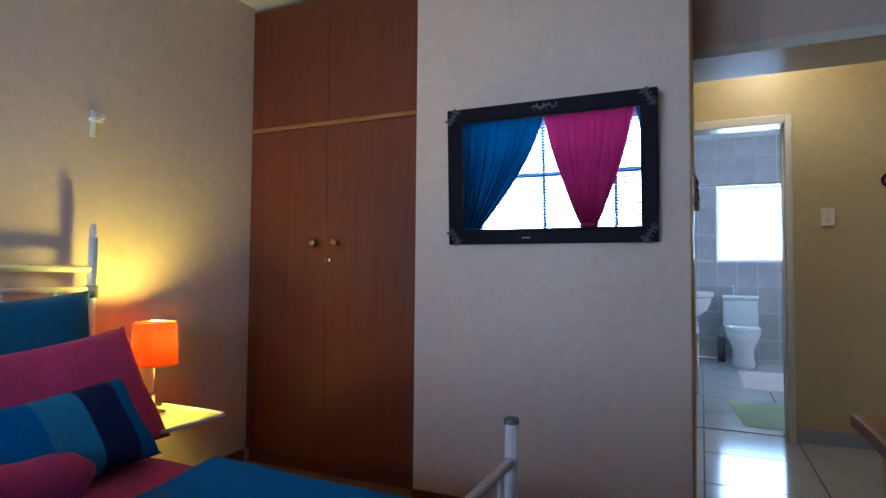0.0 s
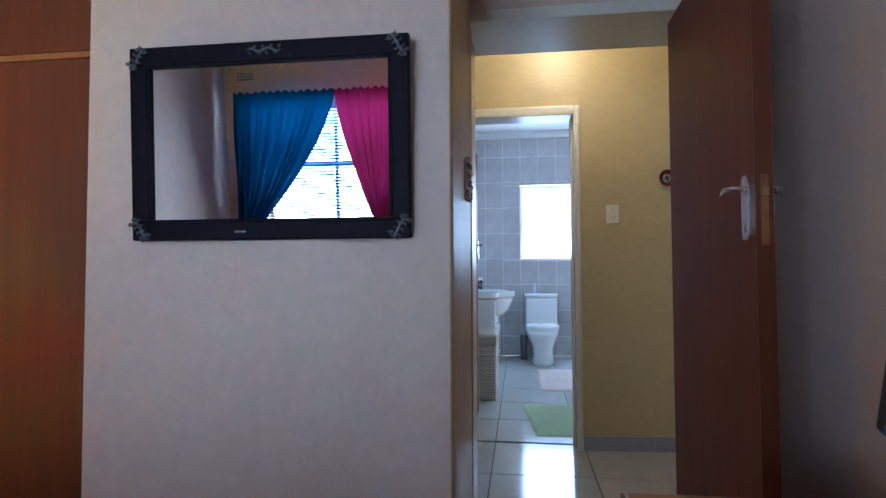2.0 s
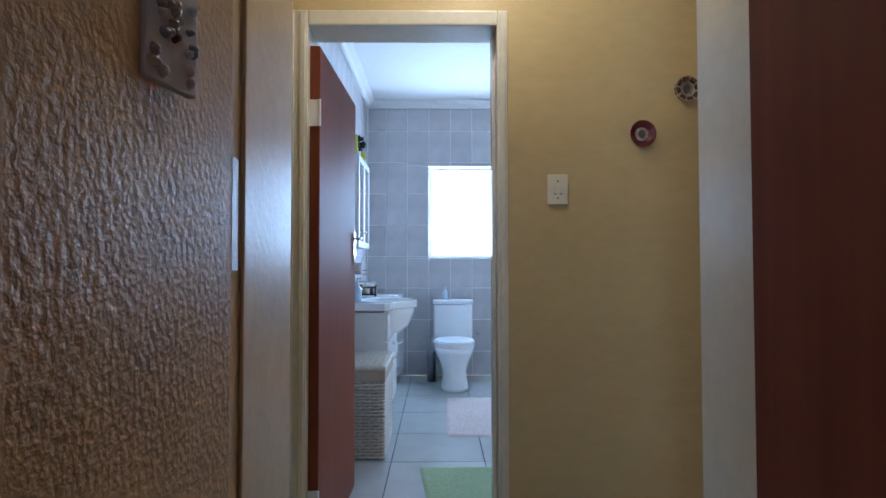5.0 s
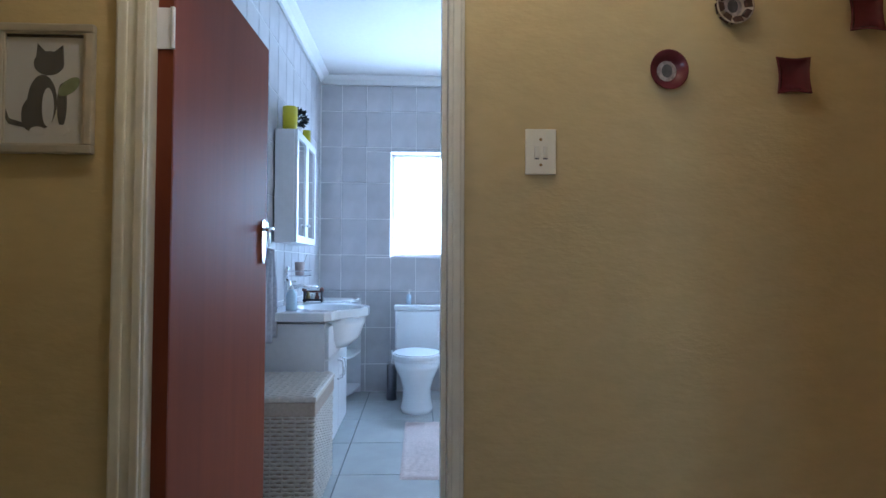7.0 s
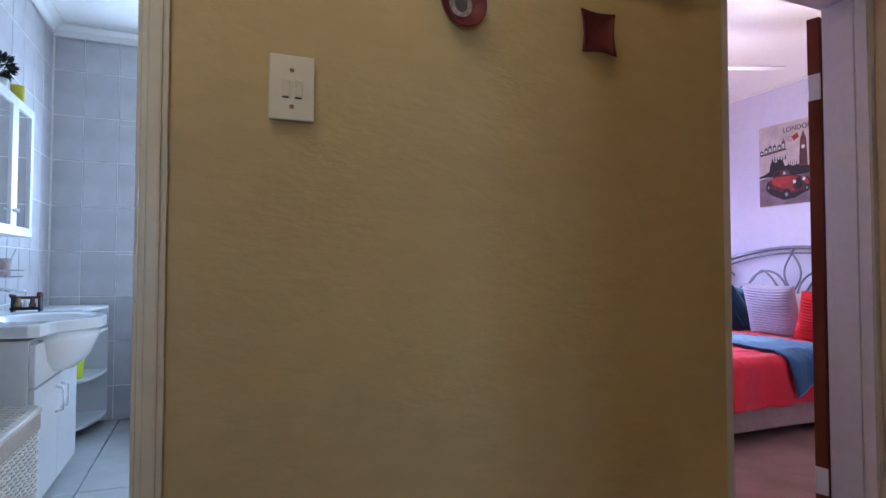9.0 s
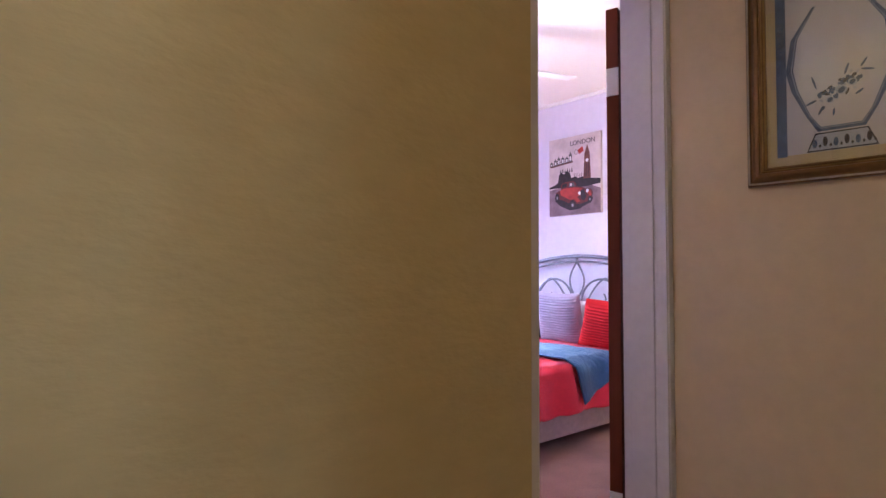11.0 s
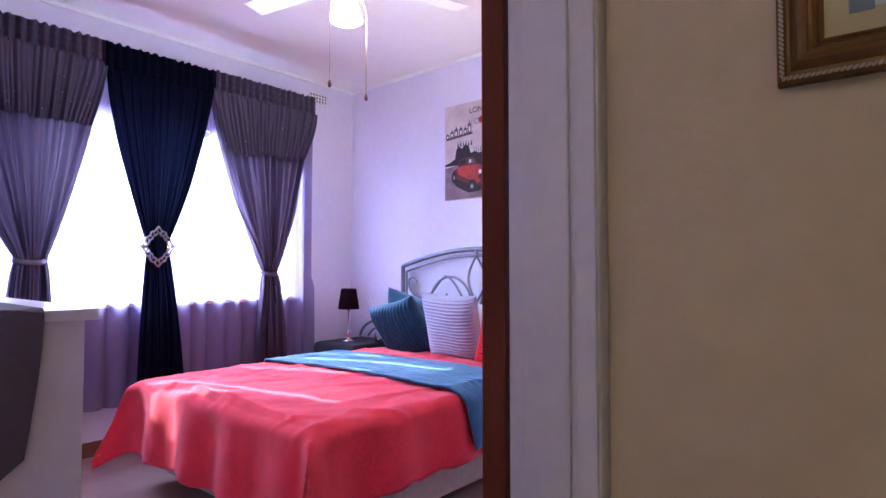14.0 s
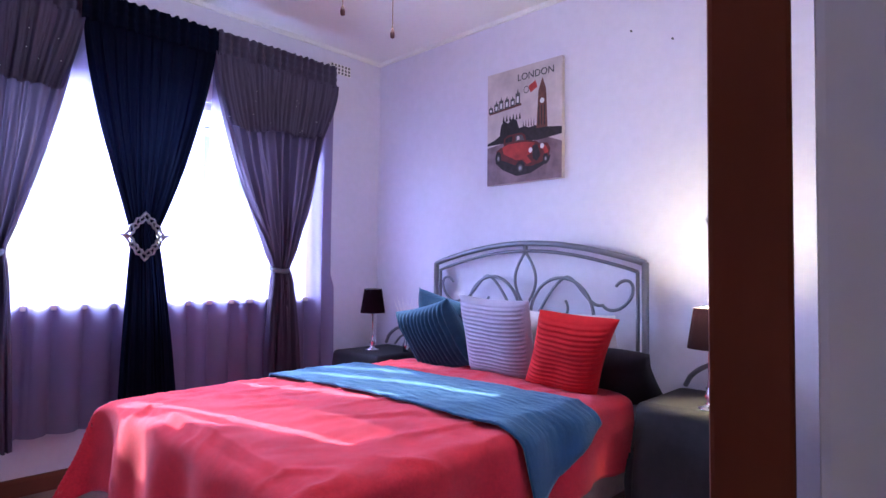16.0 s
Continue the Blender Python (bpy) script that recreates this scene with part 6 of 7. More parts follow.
def headboard():
    root = thing("headboard", (5.22, 6.155, 0), "grey tubular metal headboard with scrolls", "headboard")
    x, yc, w = 5.215, 6.155, 0.735

    def arch(t, top, side):
        return (x, lerp(yc - w, yc + w, t), side + (top - side) * math.sin(math.pi * t) ** 0.9)
    part("arch", tube([arch(k / 40, 1.285, 1.165) for k in range(41)], 0.017, 12), "steel_grey", root, smooth=True)
    part("arch", tube([(x, lerp(yc - w + 0.04, yc + w - 0.04, k / 40), 1.122 + 0.118 * math.sin(math.pi * k / 40) ** 0.9) for k in range(41)], 0.010, 10), "steel_grey", root, smooth=True)
    for s in (-1, 1):
        part("post", tube([(x, yc + s * w, 0.0), (x, yc + s * w, 1.17)], 0.018, 12), "steel_grey", root, smooth=True)
        part("post", tube([(x, yc + s * (w - 0.04), 0.5), (x, yc + s * (w - 0.04), 1.125)], 0.010, 10), "steel_grey", root, smooth=True)

        def P(a, b):
            return (x, yc + s * a, b)
        # oval in the middle, large hoop, and the small scroll at the outer end
        part("scroll", tube([P(0.075 * math.sin(math.pi * k / 20), 1.235 - 0.33 * k / 20) for k in range(21)], 0.009, 8), "steel_grey", root, smooth=True)
        hoop = [P(0.245 + 0.205 * math.cos(a), 0.86 + 0.225 * math.sin(a)) for a in [math.pi * (1.15 - 1.35 * k / 30) for k in range(31)]]
        part("scroll", tube(hoop, 0.010, 8), "steel_grey", root, smooth=True)
        wave = [P(0.05 + 0.10 * t + 0.33 * t, 0.80 + 0.30 * math.sin(math.pi * 0.5 * min(1, t * 1.6)) - 0.16 * ease((t - 0.5) * 2)) for t in [k / 20 for k in range(21)]]
        curl = [P(0.60 - (0.105 - 0.06 * k / 30) * math.cos(0.35 + 4.9 * k / 30), 1.015 - (0.105 - 0.055 * k / 30) * math.sin(0.75 + 4.9 * k / 30)) for k in range(31)]
        part("scroll", tube(wave + curl, 0.009, 8), "steel_grey", root, smooth=True)
        part("scroll", tube([P(0.24 + 0.05 * math.sin(1.2 * k / 10 * 2), 0.83 + 0.13 * k / 10) for k in range(11)], 0.008, 8), "steel_grey", root, smooth=True)
    part("boss", tube([(x, yc, 1.22), (x, yc, 1.285)], 0.014, 10), "steel_grey", root, smooth=True)
    part("cross_rail", tube([(x, yc - w, 0.55), (x, yc + w, 0.55)], 0.014, 10), "steel_grey", root, smooth=True)


headboard()
put_cushion("pillow", cushion(0.66, 0.42, 0.15), "white_cloth", lean(5.08, 5.80, 0.72, -24, 180), "plump white pillow against the metal headboard")
put_cushion("pillow", cushion(0.66, 0.42, 0.15), "white_cloth", lean(5.08, 6.52, 0.72, -24, 180), "plump white pillow against the metal headboard")
put_cushion("pillow", cushion(0.60, 0.36, 0.13), "black_cloth", lean(5.02, 5.56, 0.62, -40, 180), "black pillow lying behind the red cushion")
put_cushion("cushion", cushion(0.44, 0.42, 0.15), "dark_teal_cloth", lean(4.96, 6.56, 0.77, -16, 176, -12), "plain dark teal cushion behind a pleated one", "cushion")
put_cushion("cushion", cushion(0.47, 0.42, 0.17, 14, 0.011, 0, 120, False), "dark_teal_cloth", lean(4.80, 6.48, 0.735, -26, 182, 14), "dark teal cushion with wavy pleats", "cushion")
put_cushion("cushion", cushion(0.43, 0.44, 0.16, 20, 0.005, 0, 128, True), "lilac_cloth", lean(4.80, 6.03, 0.775, -17, 184, -2), "pale lilac cushion with sewn pleats", "cushion")
put_cushion("cushion", cushion(0.43, 0.42, 0.17, 17, 0.005, 0, 120, True), "red_cloth", lean(4.76, 5.585, 0.745, -24, 186, -4) @ Matrix(((0.88, 0.34, 0, 0), (0, 1, 0, 0), (0, 0, 1, 0), (0, 0, 0, 1))), "bright red cushion with sewn pleats", "cushion")


def nightstand(y, label, group, cloth):
    root = thing("nightstand", (5.0, y, 0), label, "nightstand", group)
    x0, x1, h = 4.80, 5.24, 0.56
    part("top", boxes((x0, x1, y - 0.22, y + 0.22, h - 0.02, h), bevel=0.004), "black_cloth" if cloth else "steel_grey", root)
    for a in (x0 + 0.03, x1 - 0.03):
        for b in (y - 0.19, y + 0.19):
            part("leg", tube([(a, b, 0), (a, b, h - 0.02)], 0.012, 8), "steel_grey", root)
    part("back_arch", tube([(x1 - 0.01, y - 0.2 + 0.4 * k / 16, h + 0.02 + 0.13 * math.sin(math.pi * k / 16) ** 0.6) for k in range(17)], 0.012, 8), "steel_grey", root, smooth=True)
    part("back_scroll", tube([(x1 - 0.01, y - 0.10 + 0.2 * k / 12, h + 0.02 + 0.07 * math.sin(math.pi * k / 12)) for k in range(13)], 0.008, 8), "steel_grey", root, smooth=True)
    c = thing("table_cloth", (5.0, y, h), "dark cloth draped over the nightstand", "cloth")

    def fn(u, v):
        s = u * 1.0 - 0.02
        dx = s * 0.98
        xx = x1 - 0.012 - min(dx, x1 - x0 - 0.01)
        drop = max(dx - (x1 - x0 - 0.01), 0)
        w = (v - 0.5) * 0.92
        yy = y + max(min(w, 0.225), -0.225)
        d2 = max(abs(w) - 0.225, 0)
        dd = max(drop, d2)
        xx -= 0.012 + 0.12 * drop + 0.012 * math.sin(v * 20) * ease(drop * 5) if drop else 0
        yy += math.copysign(0.008 + 0.10 * d2 + 0.012 * math.sin(u * 18) * ease(d2 * 5), w) if d2 else 0
        return (xx, yy, h + 0.006 - dd)
    part("cloth", sheet(fn, 40, 40, 0.003), "black_cloth", c, smooth=True)


nightstand(5.03, "metal nightstand with scroll back beside the bed", "nightstands beside the red bed", True)
nightstand(7.22, "metal nightstand with scroll back in the corner", "nightstands beside the red bed", True)
BASE2 = [(0, 0), (0.045, 0), (0.045, 0.006), (0.02, 0.012), (0.010, 0.03), (0.022, 0.05), (0.010, 0.075), (0.007, 0.09)]
table_lamp("table_lamp", 4.95, 7.24, 0.568, BASE2, 0.25, (0.085, 0.060, 0.255, 0.42), "dark_shade", "chrome", "small table lamp with a dark plum shade, unlit", "dark plum fabric shade")
table_lamp("table_lamp", 4.87, 4.995, 0.568, BASE2, 0.25, (0.085, 0.060, 0.245, 0.41), "dark_shade", "chrome", "lit table lamp with a dark plum shade", "dark plum fabric shade, lit")
fl = thing("feather_stem", (5.06, 7.02, 0.57), "white dried feather stem in a little vase", "dried flower")
part("vase", lathe([(0, 0), (0.02, 0), (0.024, 0.05), (0.010, 0.09), (0.012, 0.10)], (5.06, 7.02, 0.568), 14), "chrome", fl, smooth=True)
for k in range(14):
    a = lerp(-0.5, 0.6, k / 13)
    part("plume", tube([(5.06, 7.02, 0.66), (5.06, 7.02 + 0.08 * a, 0.78), (5.05, 7.02 + 0.20 * a, 0.90 + 0.02 * (k % 3))], lambda t: 0.0035 * (1 - t) + 0.0008, 5), "white_flex", fl)

# curtains over the wide window
yw = 7.42
CG = "curtains in the red bedroom"
curtain("curtain", ((2.30, 3.21), (2.78, 2.92), (2.70, 2.98), 2.47, 1.19, 0.27, yw, 9, 0.034, 4.0, 160, 70, 0.08, 1), "grey_drape", "grey-mauve gathered curtain tied at its waist", (2.85, 1.19, 0.072, 0.055), "pewter", "beaded tie-back", CG)
curtain("curtain", ((3.19, 3.88), (3.45, 3.56), (3.40, 3.70), 2.455, 1.28, 0.25, yw - 0.03, 11, 0.020, 5.0, 160, 70, 0.05, 1), "navy_drape", "dark navy curtain gathered by an ornate clasp", None, "", "", CG)
curtain("curtain", ((3.86, 4.73), (4.27, 4.38), (4.22, 4.50), 2.47, 1.12, 0.27, yw, 9, 0.034, 6.0, 160, 70, 0.08, 1), "grey_drape", "grey-mauve gathered curtain tied at its waist", (4.325, 1.12, 0.060, 0.05), "pewter", "beaded tie-back", CG)
rod2 = thing("curtain_rail", (3.5, 7.46, 2.42), "double curtain rail above the wide window", "curtain rail")
for y, z in ((7.435, 2.43), (7.53, 2.40)):
    part("rail", tube([(2.28, y, z), (4.75, y, z)], 0.010, 10), "white_metal", rod2, smooth=True)
for bx in (2.35, 3.5, 4.70):
    part("rail_bracket", boxes((bx - 0.008, bx + 0.008, 7.43, 7.594, 2.405, 2.425)), "white_metal", rod2)


def heading(x0, x1, z, y, mat, seed):
    """Tightly ruched heading with a little frill along the top of a curtain."""
    def fn(u, v):
        x = lerp(x0, x1, u)
        ruche = math.sin(x * 118 + 1.6 * noise.noise(Vector((x * 9, 0, seed))))
        pinch = 0.45 + 0.55 * abs(math.sin(v * 3.5 * math.pi))
        zz = lerp(z + 0.035, z - 0.115, v) + 0.009 * (1 - v) * noise.noise(Vector((x * 38, 1, seed))) + 0.004 * math.sin(x * 150 + 2) * (1 - v)
        return (x, y - 0.022 - 0.019 * pinch * ruche, zz)
    return sheet(fn, int((x1 - x0) * 260), 16, 0.002)


def overlay(x0, x1, x0_low, x1_low, z, drop, y, seed):
    """The short top layer of a gathered curtain, drawn in with the cloth below it."""
    def fn(u, v):
        k = v ** 1.3
        x = lerp(lerp(x0, x0_low, k), lerp(x1, x1_low, k), u)
        ph = 0.9 * noise.noise(Vector((u * 4, v * 0.6, seed)))
        fold = math.sin(2 * math.pi * (10 * u + 1.3 * ph)) * (0.8 + 0.7 * noise.noise(Vector((u * 7, v, seed + 2)))) + 0.5 * math.sin(2 * math.pi * (34 * u + 2 * ph))
        return (x, y - 0.036 - 0.024 * (0.45 + 0.55 * v) * fold - 0.012 * v, z - drop * v * (1 + 0.10 * noise.noise(Vector((u * 2.5, 8, seed)))) + 0.016 * v * noise.noise(Vector((u * 10, 3, seed))))
    return fn


for hx0, hx1, lx0, lx1, hz, hy, hm, hs in ((2.30, 3.21, 2.41, 3.12, 2.47, yw, "overlay_drape", 1.0), (3.19, 3.88, 0, 0, 2.455, yw - 0.03, "navy_drape", 2.0), (3.86, 4.73, 3.96, 4.605, 2.47, yw, "overlay_drape", 3.0)):
    owner = [o for o in bpy.data.objects if o.parent is None and o.name.startswith("curtain") and abs(o.location.x - (hx0 + hx1) / 2) < 0.25 and abs(o.location.y - yw) < 0.2 and "rail" not in o.name][0]
    part("heading", heading(hx0, hx1, hz, hy - 0.012, hm, hs), hm, owner, "tightly ruched curtain heading", smooth=True)
    if lx0:
        top = overlay(hx0, hx1, lx0, lx1, hz - 0.10, 0.40, hy - 0.012, hs)
        layer = part("overlay", sheet(top, 150, 24, 0.0015), hm, owner, "short satin top layer with a beaded hem", smooth=True)
        hem = tube([Vector(top(k / 90, 1.0)) + Vector((0, -0.002, 0)) for k in range(91)], 0.0025, 6)
        part("hem_band", hem, "overlay_drape", layer, "beaded hem band", smooth=True)
        rng = random.Random(int(hs))
        for k in range(18):
            p = Vector(top(rng.random(), 0.35 + 0.62 * rng.random() ** 0.7)) + Vector((0, -0.004, 0))
            part("bead", moved(lathe([(0, 0.0022), (0.002, 0.0014), (0.0026, 0)], n=8), Matrix.Translation(p) @ FACE_S), "ceramic", layer, smooth=True)


def raised_blind():
    root = thing("raised_blind", (3.62, 7.66, 2.0), "white venetian blind drawn up under the window head", "blind")
    part("head_rail", boxes((2.63, 4.61, 7.635, 7.675, 2.085, 2.125), bevel=0.003), "white_flex", root)
    for k in range(7):
        part("slat", moved(boxes((2.64, 4.60, -0.014, 0.014, -0.0009, 0.0009)), Matrix.Translation((0, 7.655, 2.075 - 0.012 * k)) @ Matrix.Rotation(radians(-12 + 3 * (k % 3)), 4, "X")), "white_flex", root)
    part("bottom_rail", boxes((2.64, 4.60, 7.642, 7.668, 1.976, 1.990), bevel=0.003), "white_flex", root)


raised_blind()


def clasp():
    root = thing("curtain_clasp", (3.505, 7.35, 1.28), "silver lattice clasp round the navy curtain", "clasp")
    for s in (1.0, 0.72):
        out = []
        for k in range(48):
            a = 2 * math.pi * k / 48
            r = s * (0.118 * (abs(math.cos(a)) ** 1.2 + abs(math.sin(a)) ** 1.2) ** -0.8 + 0.006 * math.cos(12 * a))
            out.append((3.505 + 0.82 * r * math.cos(a), 7.345, 1.28 + 1.02 * r * math.sin(a)))
        part("lattice", tube(out, 0.006, 6, closed=True), "silver_relief", root, smooth=True)
    for k in range(20):
        a = 2 * math.pi * k / 20
        r = 0.118 * (abs(math.cos(a)) ** 1.2 + abs(math.sin(a)) ** 1.2) ** -0.8
        p = [(3.505 + 0.82 * q * r * math.cos(a + o), 7.343, 1.28 + 1.02 * q * r * math.sin(a + o)) for q, o in ((0.72, 0.0), (0.86, 0.12), (1.0, 0.0))]
        part("lattice_bar", tube(p, 0.005, 6), "silver_relief", root)
    for s in (-1, 1):
        part("pin", tube([(3.505 + s * 0.08, 7.345, 1.28), (3.505 + s * 0.125, 7.345, 1.285)], lambda t: 0.010 * (1 - t) + 0.002, 8), "silver_relief", root)


clasp()


def sheer(x0, x1, seed):
    def fn(u, v):
        closed = 0.028 * ease((1.08 - lerp(2.41, 0.29, v)) / 0.10)
        x = lerp(x0 - closed, x1 + closed, u)
        k = 0.4 + 0.6 * v
        return (x + 0.01 * math.sin(v * 3 + seed) + 0.016 * k * math.sin(x * 46 + seed + 1.4) * min(1, 12 * u, 12 * (1 - u)), 7.518 + 0.005 * seed + 0.028 * k * math.sin(x * 46 + seed + 0.7 * noise.noise(Vector((x * 3, v, seed)))), lerp(2.41, 0.29, v))
    r = thing("sheer_curtain", ((x0 + x1) / 2, 7.53, 2.4), "thin mauve sheer curtain hanging over the window", "curtain", "sheer curtains in the red bedroom")
    part("cloth", sheet(fn, 90, 24), "sheer", r, smooth=True)


for k, (x0, x1) in enumerate(((2.30, 2.93), (2.985, 3.035), (3.09, 3.59), (3.65, 3.865), (3.92, 4.105), (4.155, 4.80))):
    sheer(x0, x1, 0.6 * k)


def chest():
    x0, x1, y0, y1, h = 1.845, 2.415, 5.13, 6.02, 1.02
    root = thing("chest_of_drawers", (2.13, 5.55, 0), "white painted chest of drawers beside the wall", "chest")
    part("side", boxes((x0, x1, y0, y0 + 0.02, 0.0, h), bevel=0.002), "white_lacquer", root)
    part("side", boxes((x0, x1, y1 - 0.02, y1, 0.0, h), bevel=0.002), "white_lacquer", root)
    part("back", boxes((x0, x0 + 0.012, y0 + 0.02, y1 - 0.02, 0.0, h)), "white_lacquer", root)
    part("top", boxes((x0, x1 + 0.025, y0 - 0.018, y1 + 0.018, h, h + 0.026), bevel=0.004), "white_lacquer", root)
    for k in range(4):
        z = 0.06 + 0.24 * k
        d = part("drawer", boxes((x1 - 0.04, x1 - 0.002, y0 + 0.022, y1 - 0.022, z, z + 0.23), bevel=0.003), "white_lacquer", root)
        part("knob", moved(lathe([(0, 0.022), (0.014, 0.018), (0.007, 0)], n=12), Matrix.Translation((x1 - 0.002, (y0 + y1) / 2, z + 0.12)) @ Matrix.Rotation(radians(90), 4, "Y")), "chrome", d, smooth=True)
    part("screw_cap", moved(lathe([(0, 0.002), (0.006, 0.001), (0.007, 0)], n=12), Matrix.Translation((x1 - 0.10, y0, 0.965)) @ Matrix.Rotation(radians(90), 4, "X")), "ink_grey", root)
    r = thing("table_runner", (2.0, 5.4, h + 0.03), "dark grey table runner with black leaf pattern draped over the chest", "runner")

    def fn(u, v):
        s = v * (0.75 + 0.31 + 0.20 * (1 - abs(2 * u - 1)))
        y = y0 - 0.022 + max(0.75 - s, 0)
        drop = max(s - 0.75, 0)
        tip = 1 - 0.12 * ease(drop / 0.6) if drop else 1
        x = 1.86 + u * 0.47 * tip
        return (x, y - (0.006 if drop else 0), h + 0.031 - drop)
    part("cloth", sheet(fn, 20, 60, 0.003), "runner_cloth", r)
    for k in range(9):
        a = radians(18 * k - 60)
        m = Matrix.Translation((2.06 + 0.012 * (k % 3), y0 - 0.0355, 0.84)) @ FACE_S @ Matrix.Rotation(a, 4, "Z")
        part("leaf_print", prism([(0.01, 0), (0.06, 0.012), (0.12 + 0.01 * (k % 4), 0.0), (0.06, -0.010)], 0.001, m), "ink_dark", r)
    return root


chest()


def ceiling_fan():
    c = Vector((3.57, 5.62, 0))
    root = thing("ceiling_fan", (c.x, c.y, 2.4), "white ceiling fan with three blades and a lit shade", "fan")
    part("rod", tube([(c.x, c.y, 2.73), (c.x, c.y, 2.50)], 0.012, 10), "white_metal", root)
    part("canopy", lathe([(0, 2.728), (0.06, 2.728), (0.05, 2.69), (0.012, 2.67)], (c.x, c.y, 0), 20), "white_metal", root, smooth=True)
    part("motor", lathe([(0.02, 2.52), (0.09, 2.50), (0.10, 2.46), (0.095, 2.41), (0.05, 2.39), (0.04, 2.36), (0, 2.355)], (c.x, c.y, 0), 28), "steel_grey", root, smooth=True)
    for k in range(3):
        a = radians(100 + 120 * k)
        m = Matrix.Translation((c.x, c.y, 2.43)) @ Matrix.Rotation(a, 4, "Z") @ Matrix.Rotation(radians(8), 4, "X")
        b = part("blade", moved(boxes((0.16, 0.60, -0.058, 0.058, -0.004, 0.004), bevel=0.003), m), "white_lacquer", root)
        part("blade_arm", moved(boxes((0.07, 0.20, -0.018, 0.018, -0.010, -0.0045), bevel=0.002), m), "steel_grey", b)
    sh = part("glass_shade", lathe([(0.030, 2.355), (0.042, 2.340), (0.054, 2.295), (0.070, 2.245), (0.072, 2.237), (0.06, 2.229), (0, 2.225)], (c.x, c.y, 0), 28), "bulb_glass", root, "glowing frosted bell shade", smooth=True)
    sh.visible_shadow = False
    for dx, dy, z in ((0.10, -0.02, 1.895), (-0.09, 0.0, 1.915)):
        ch = part("pull_chain", tube([(c.x + dx * 0.5, c.y + dy, 2.38), (c.x + dx, c.y + dy, 2.30), (c.x + dx, c.y + dy, z + 0.03)], 0.0018, 6), "brass", root)
        part("pull", lathe([(0, 0), (0.007, 0.004), (0.008, 0.018), (0.003, 0.035), (0, 0.036)], (c.x + dx, c.y + dy, z), 10), "canvas_brown", ch, smooth=True)


ceiling_fan()


def london_canvas():
    x = BED2_E
    y0, y1, z0, z1 = 5.928, 6.482, 1.658, 2.372
    root = thing("canvas_print", (x - 0.015, (y0 + y1) / 2, z0), "canvas print of a red vintage car and city skyline", "picture")
    w, h = y1 - y0, z1 - z0
    m = Matrix(((0, 0, -1, x - 0.001), (-1, 0, 0, y1), (0, 1, 0, z0), (0, 0, 0, 1)))
    part("canvas", moved(boxes((0, w, 0, h, 0, 0.028), bevel=0.003), m), "canvas_sky", root)

    def put(outline, mt, z=0.0285, name="printed_shape"):
        part(name, prism([(a * w, b * h) for a, b in outline], z, m), mt, root)
    put([(0.004, 0.004), (0.996, 0.004), (0.996, 0.30), (0.8, 0.36), (0.55, 0.33), (0.3, 0.37), (0.004, 0.34)], "canvas_road", 0.0284)
    put([(0.004, 0.38), (0.10, 0.40), (0.18, 0.43), (0.20, 0.52), (0.24, 0.56), (0.30, 0.53), (0.36, 0.57), (0.42, 0.54), (0.45, 0.47), (0.52, 0.48), (0.58, 0.46), (0.66, 0.47), (0.80, 0.44), (0.996, 0.42), (0.996, 0.36), (0.7, 0.34), (0.3, 0.36), (0.004, 0.36)], "canvas_dark", 0.0287)
    for k in range(6):
        put([(0.22 + 0.045 * k, 0.55), (0.235 + 0.045 * k, 0.60 + 0.012 * (k % 2)), (0.25 + 0.045 * k, 0.55)], "canvas_dark", 0.0288)
    for k in range(5):
        put([(0.50 + 0.035 * k, 0.47), (0.507 + 0.035 * k, 0.535), (0.514 + 0.035 * k, 0.47)], "canvas_dark", 0.0288)
    put([(0.03, 0.655), (0.48, 0.685), (0.48, 0.665), (0.03, 0.635)], "canvas_brown", 0.0286)
    for k, (a, hh) in enumerate(((0.05, 0.07), (0.13, 0.10), (0.20, 0.12), (0.28, 0.11), (0.36, 0.09), (0.43, 0.14))):
        b = 0.648 + 0.006 * k
        put([(a - 0.03, b), (a + 0.03, b), (a + 0.03, b + hh * 0.7), (a + 0.012, b + hh * 0.72), (a, b + hh), (a - 0.012, b + hh * 0.72), (a - 0.03, b + hh * 0.7)], "ink_grey", 0.0287)
        put([(a - 0.014, b + 0.015), (a + 0.014, b + 0.015), (a + 0.014, b + hh * 0.5), (a - 0.014, b + hh * 0.5)], "paper", 0.0289)
    put([(0.68, 0.44), (0.82, 0.44), (0.805, 0.70), (0.80, 0.76), (0.755, 0.86), (0.705, 0.76), (0.70, 0.70)], "canvas_brown", 0.0290)
    put(oval(0.752, 0.665, 0.028, 0.022, 16), "paper", 0.0293)
    for k in range(3):
        put([(0.705 + 0.035 * k, 0.46), (0.717 + 0.035 * k, 0.46), (0.717 + 0.035 * k, 0.63), (0.705 + 0.035 * k, 0.63)], "canvas_dark", 0.0292)
    put([(0.60, 0.755), (0.69, 0.79), (0.665, 0.85), (0.575, 0.815)], "canvas_red", 0.0289)
    put(oval(0.545, 0.79, 0.035, 0.032, 18), "ink_grey", 0.0287)
    put(oval(0.545, 0.79, 0.028, 0.025, 18), "canvas_sky", 0.0288)
    # the car: shadow, wings, body, bonnet, cabin, glass and wheels
    put([(0.12, 0.20), (0.22, 0.13), (0.42, 0.06), (0.60, 0.07), (0.84, 0.15), (0.86, 0.20), (0.60, 0.22), (0.2, 0.25)], "canvas_dark", 0.0289)
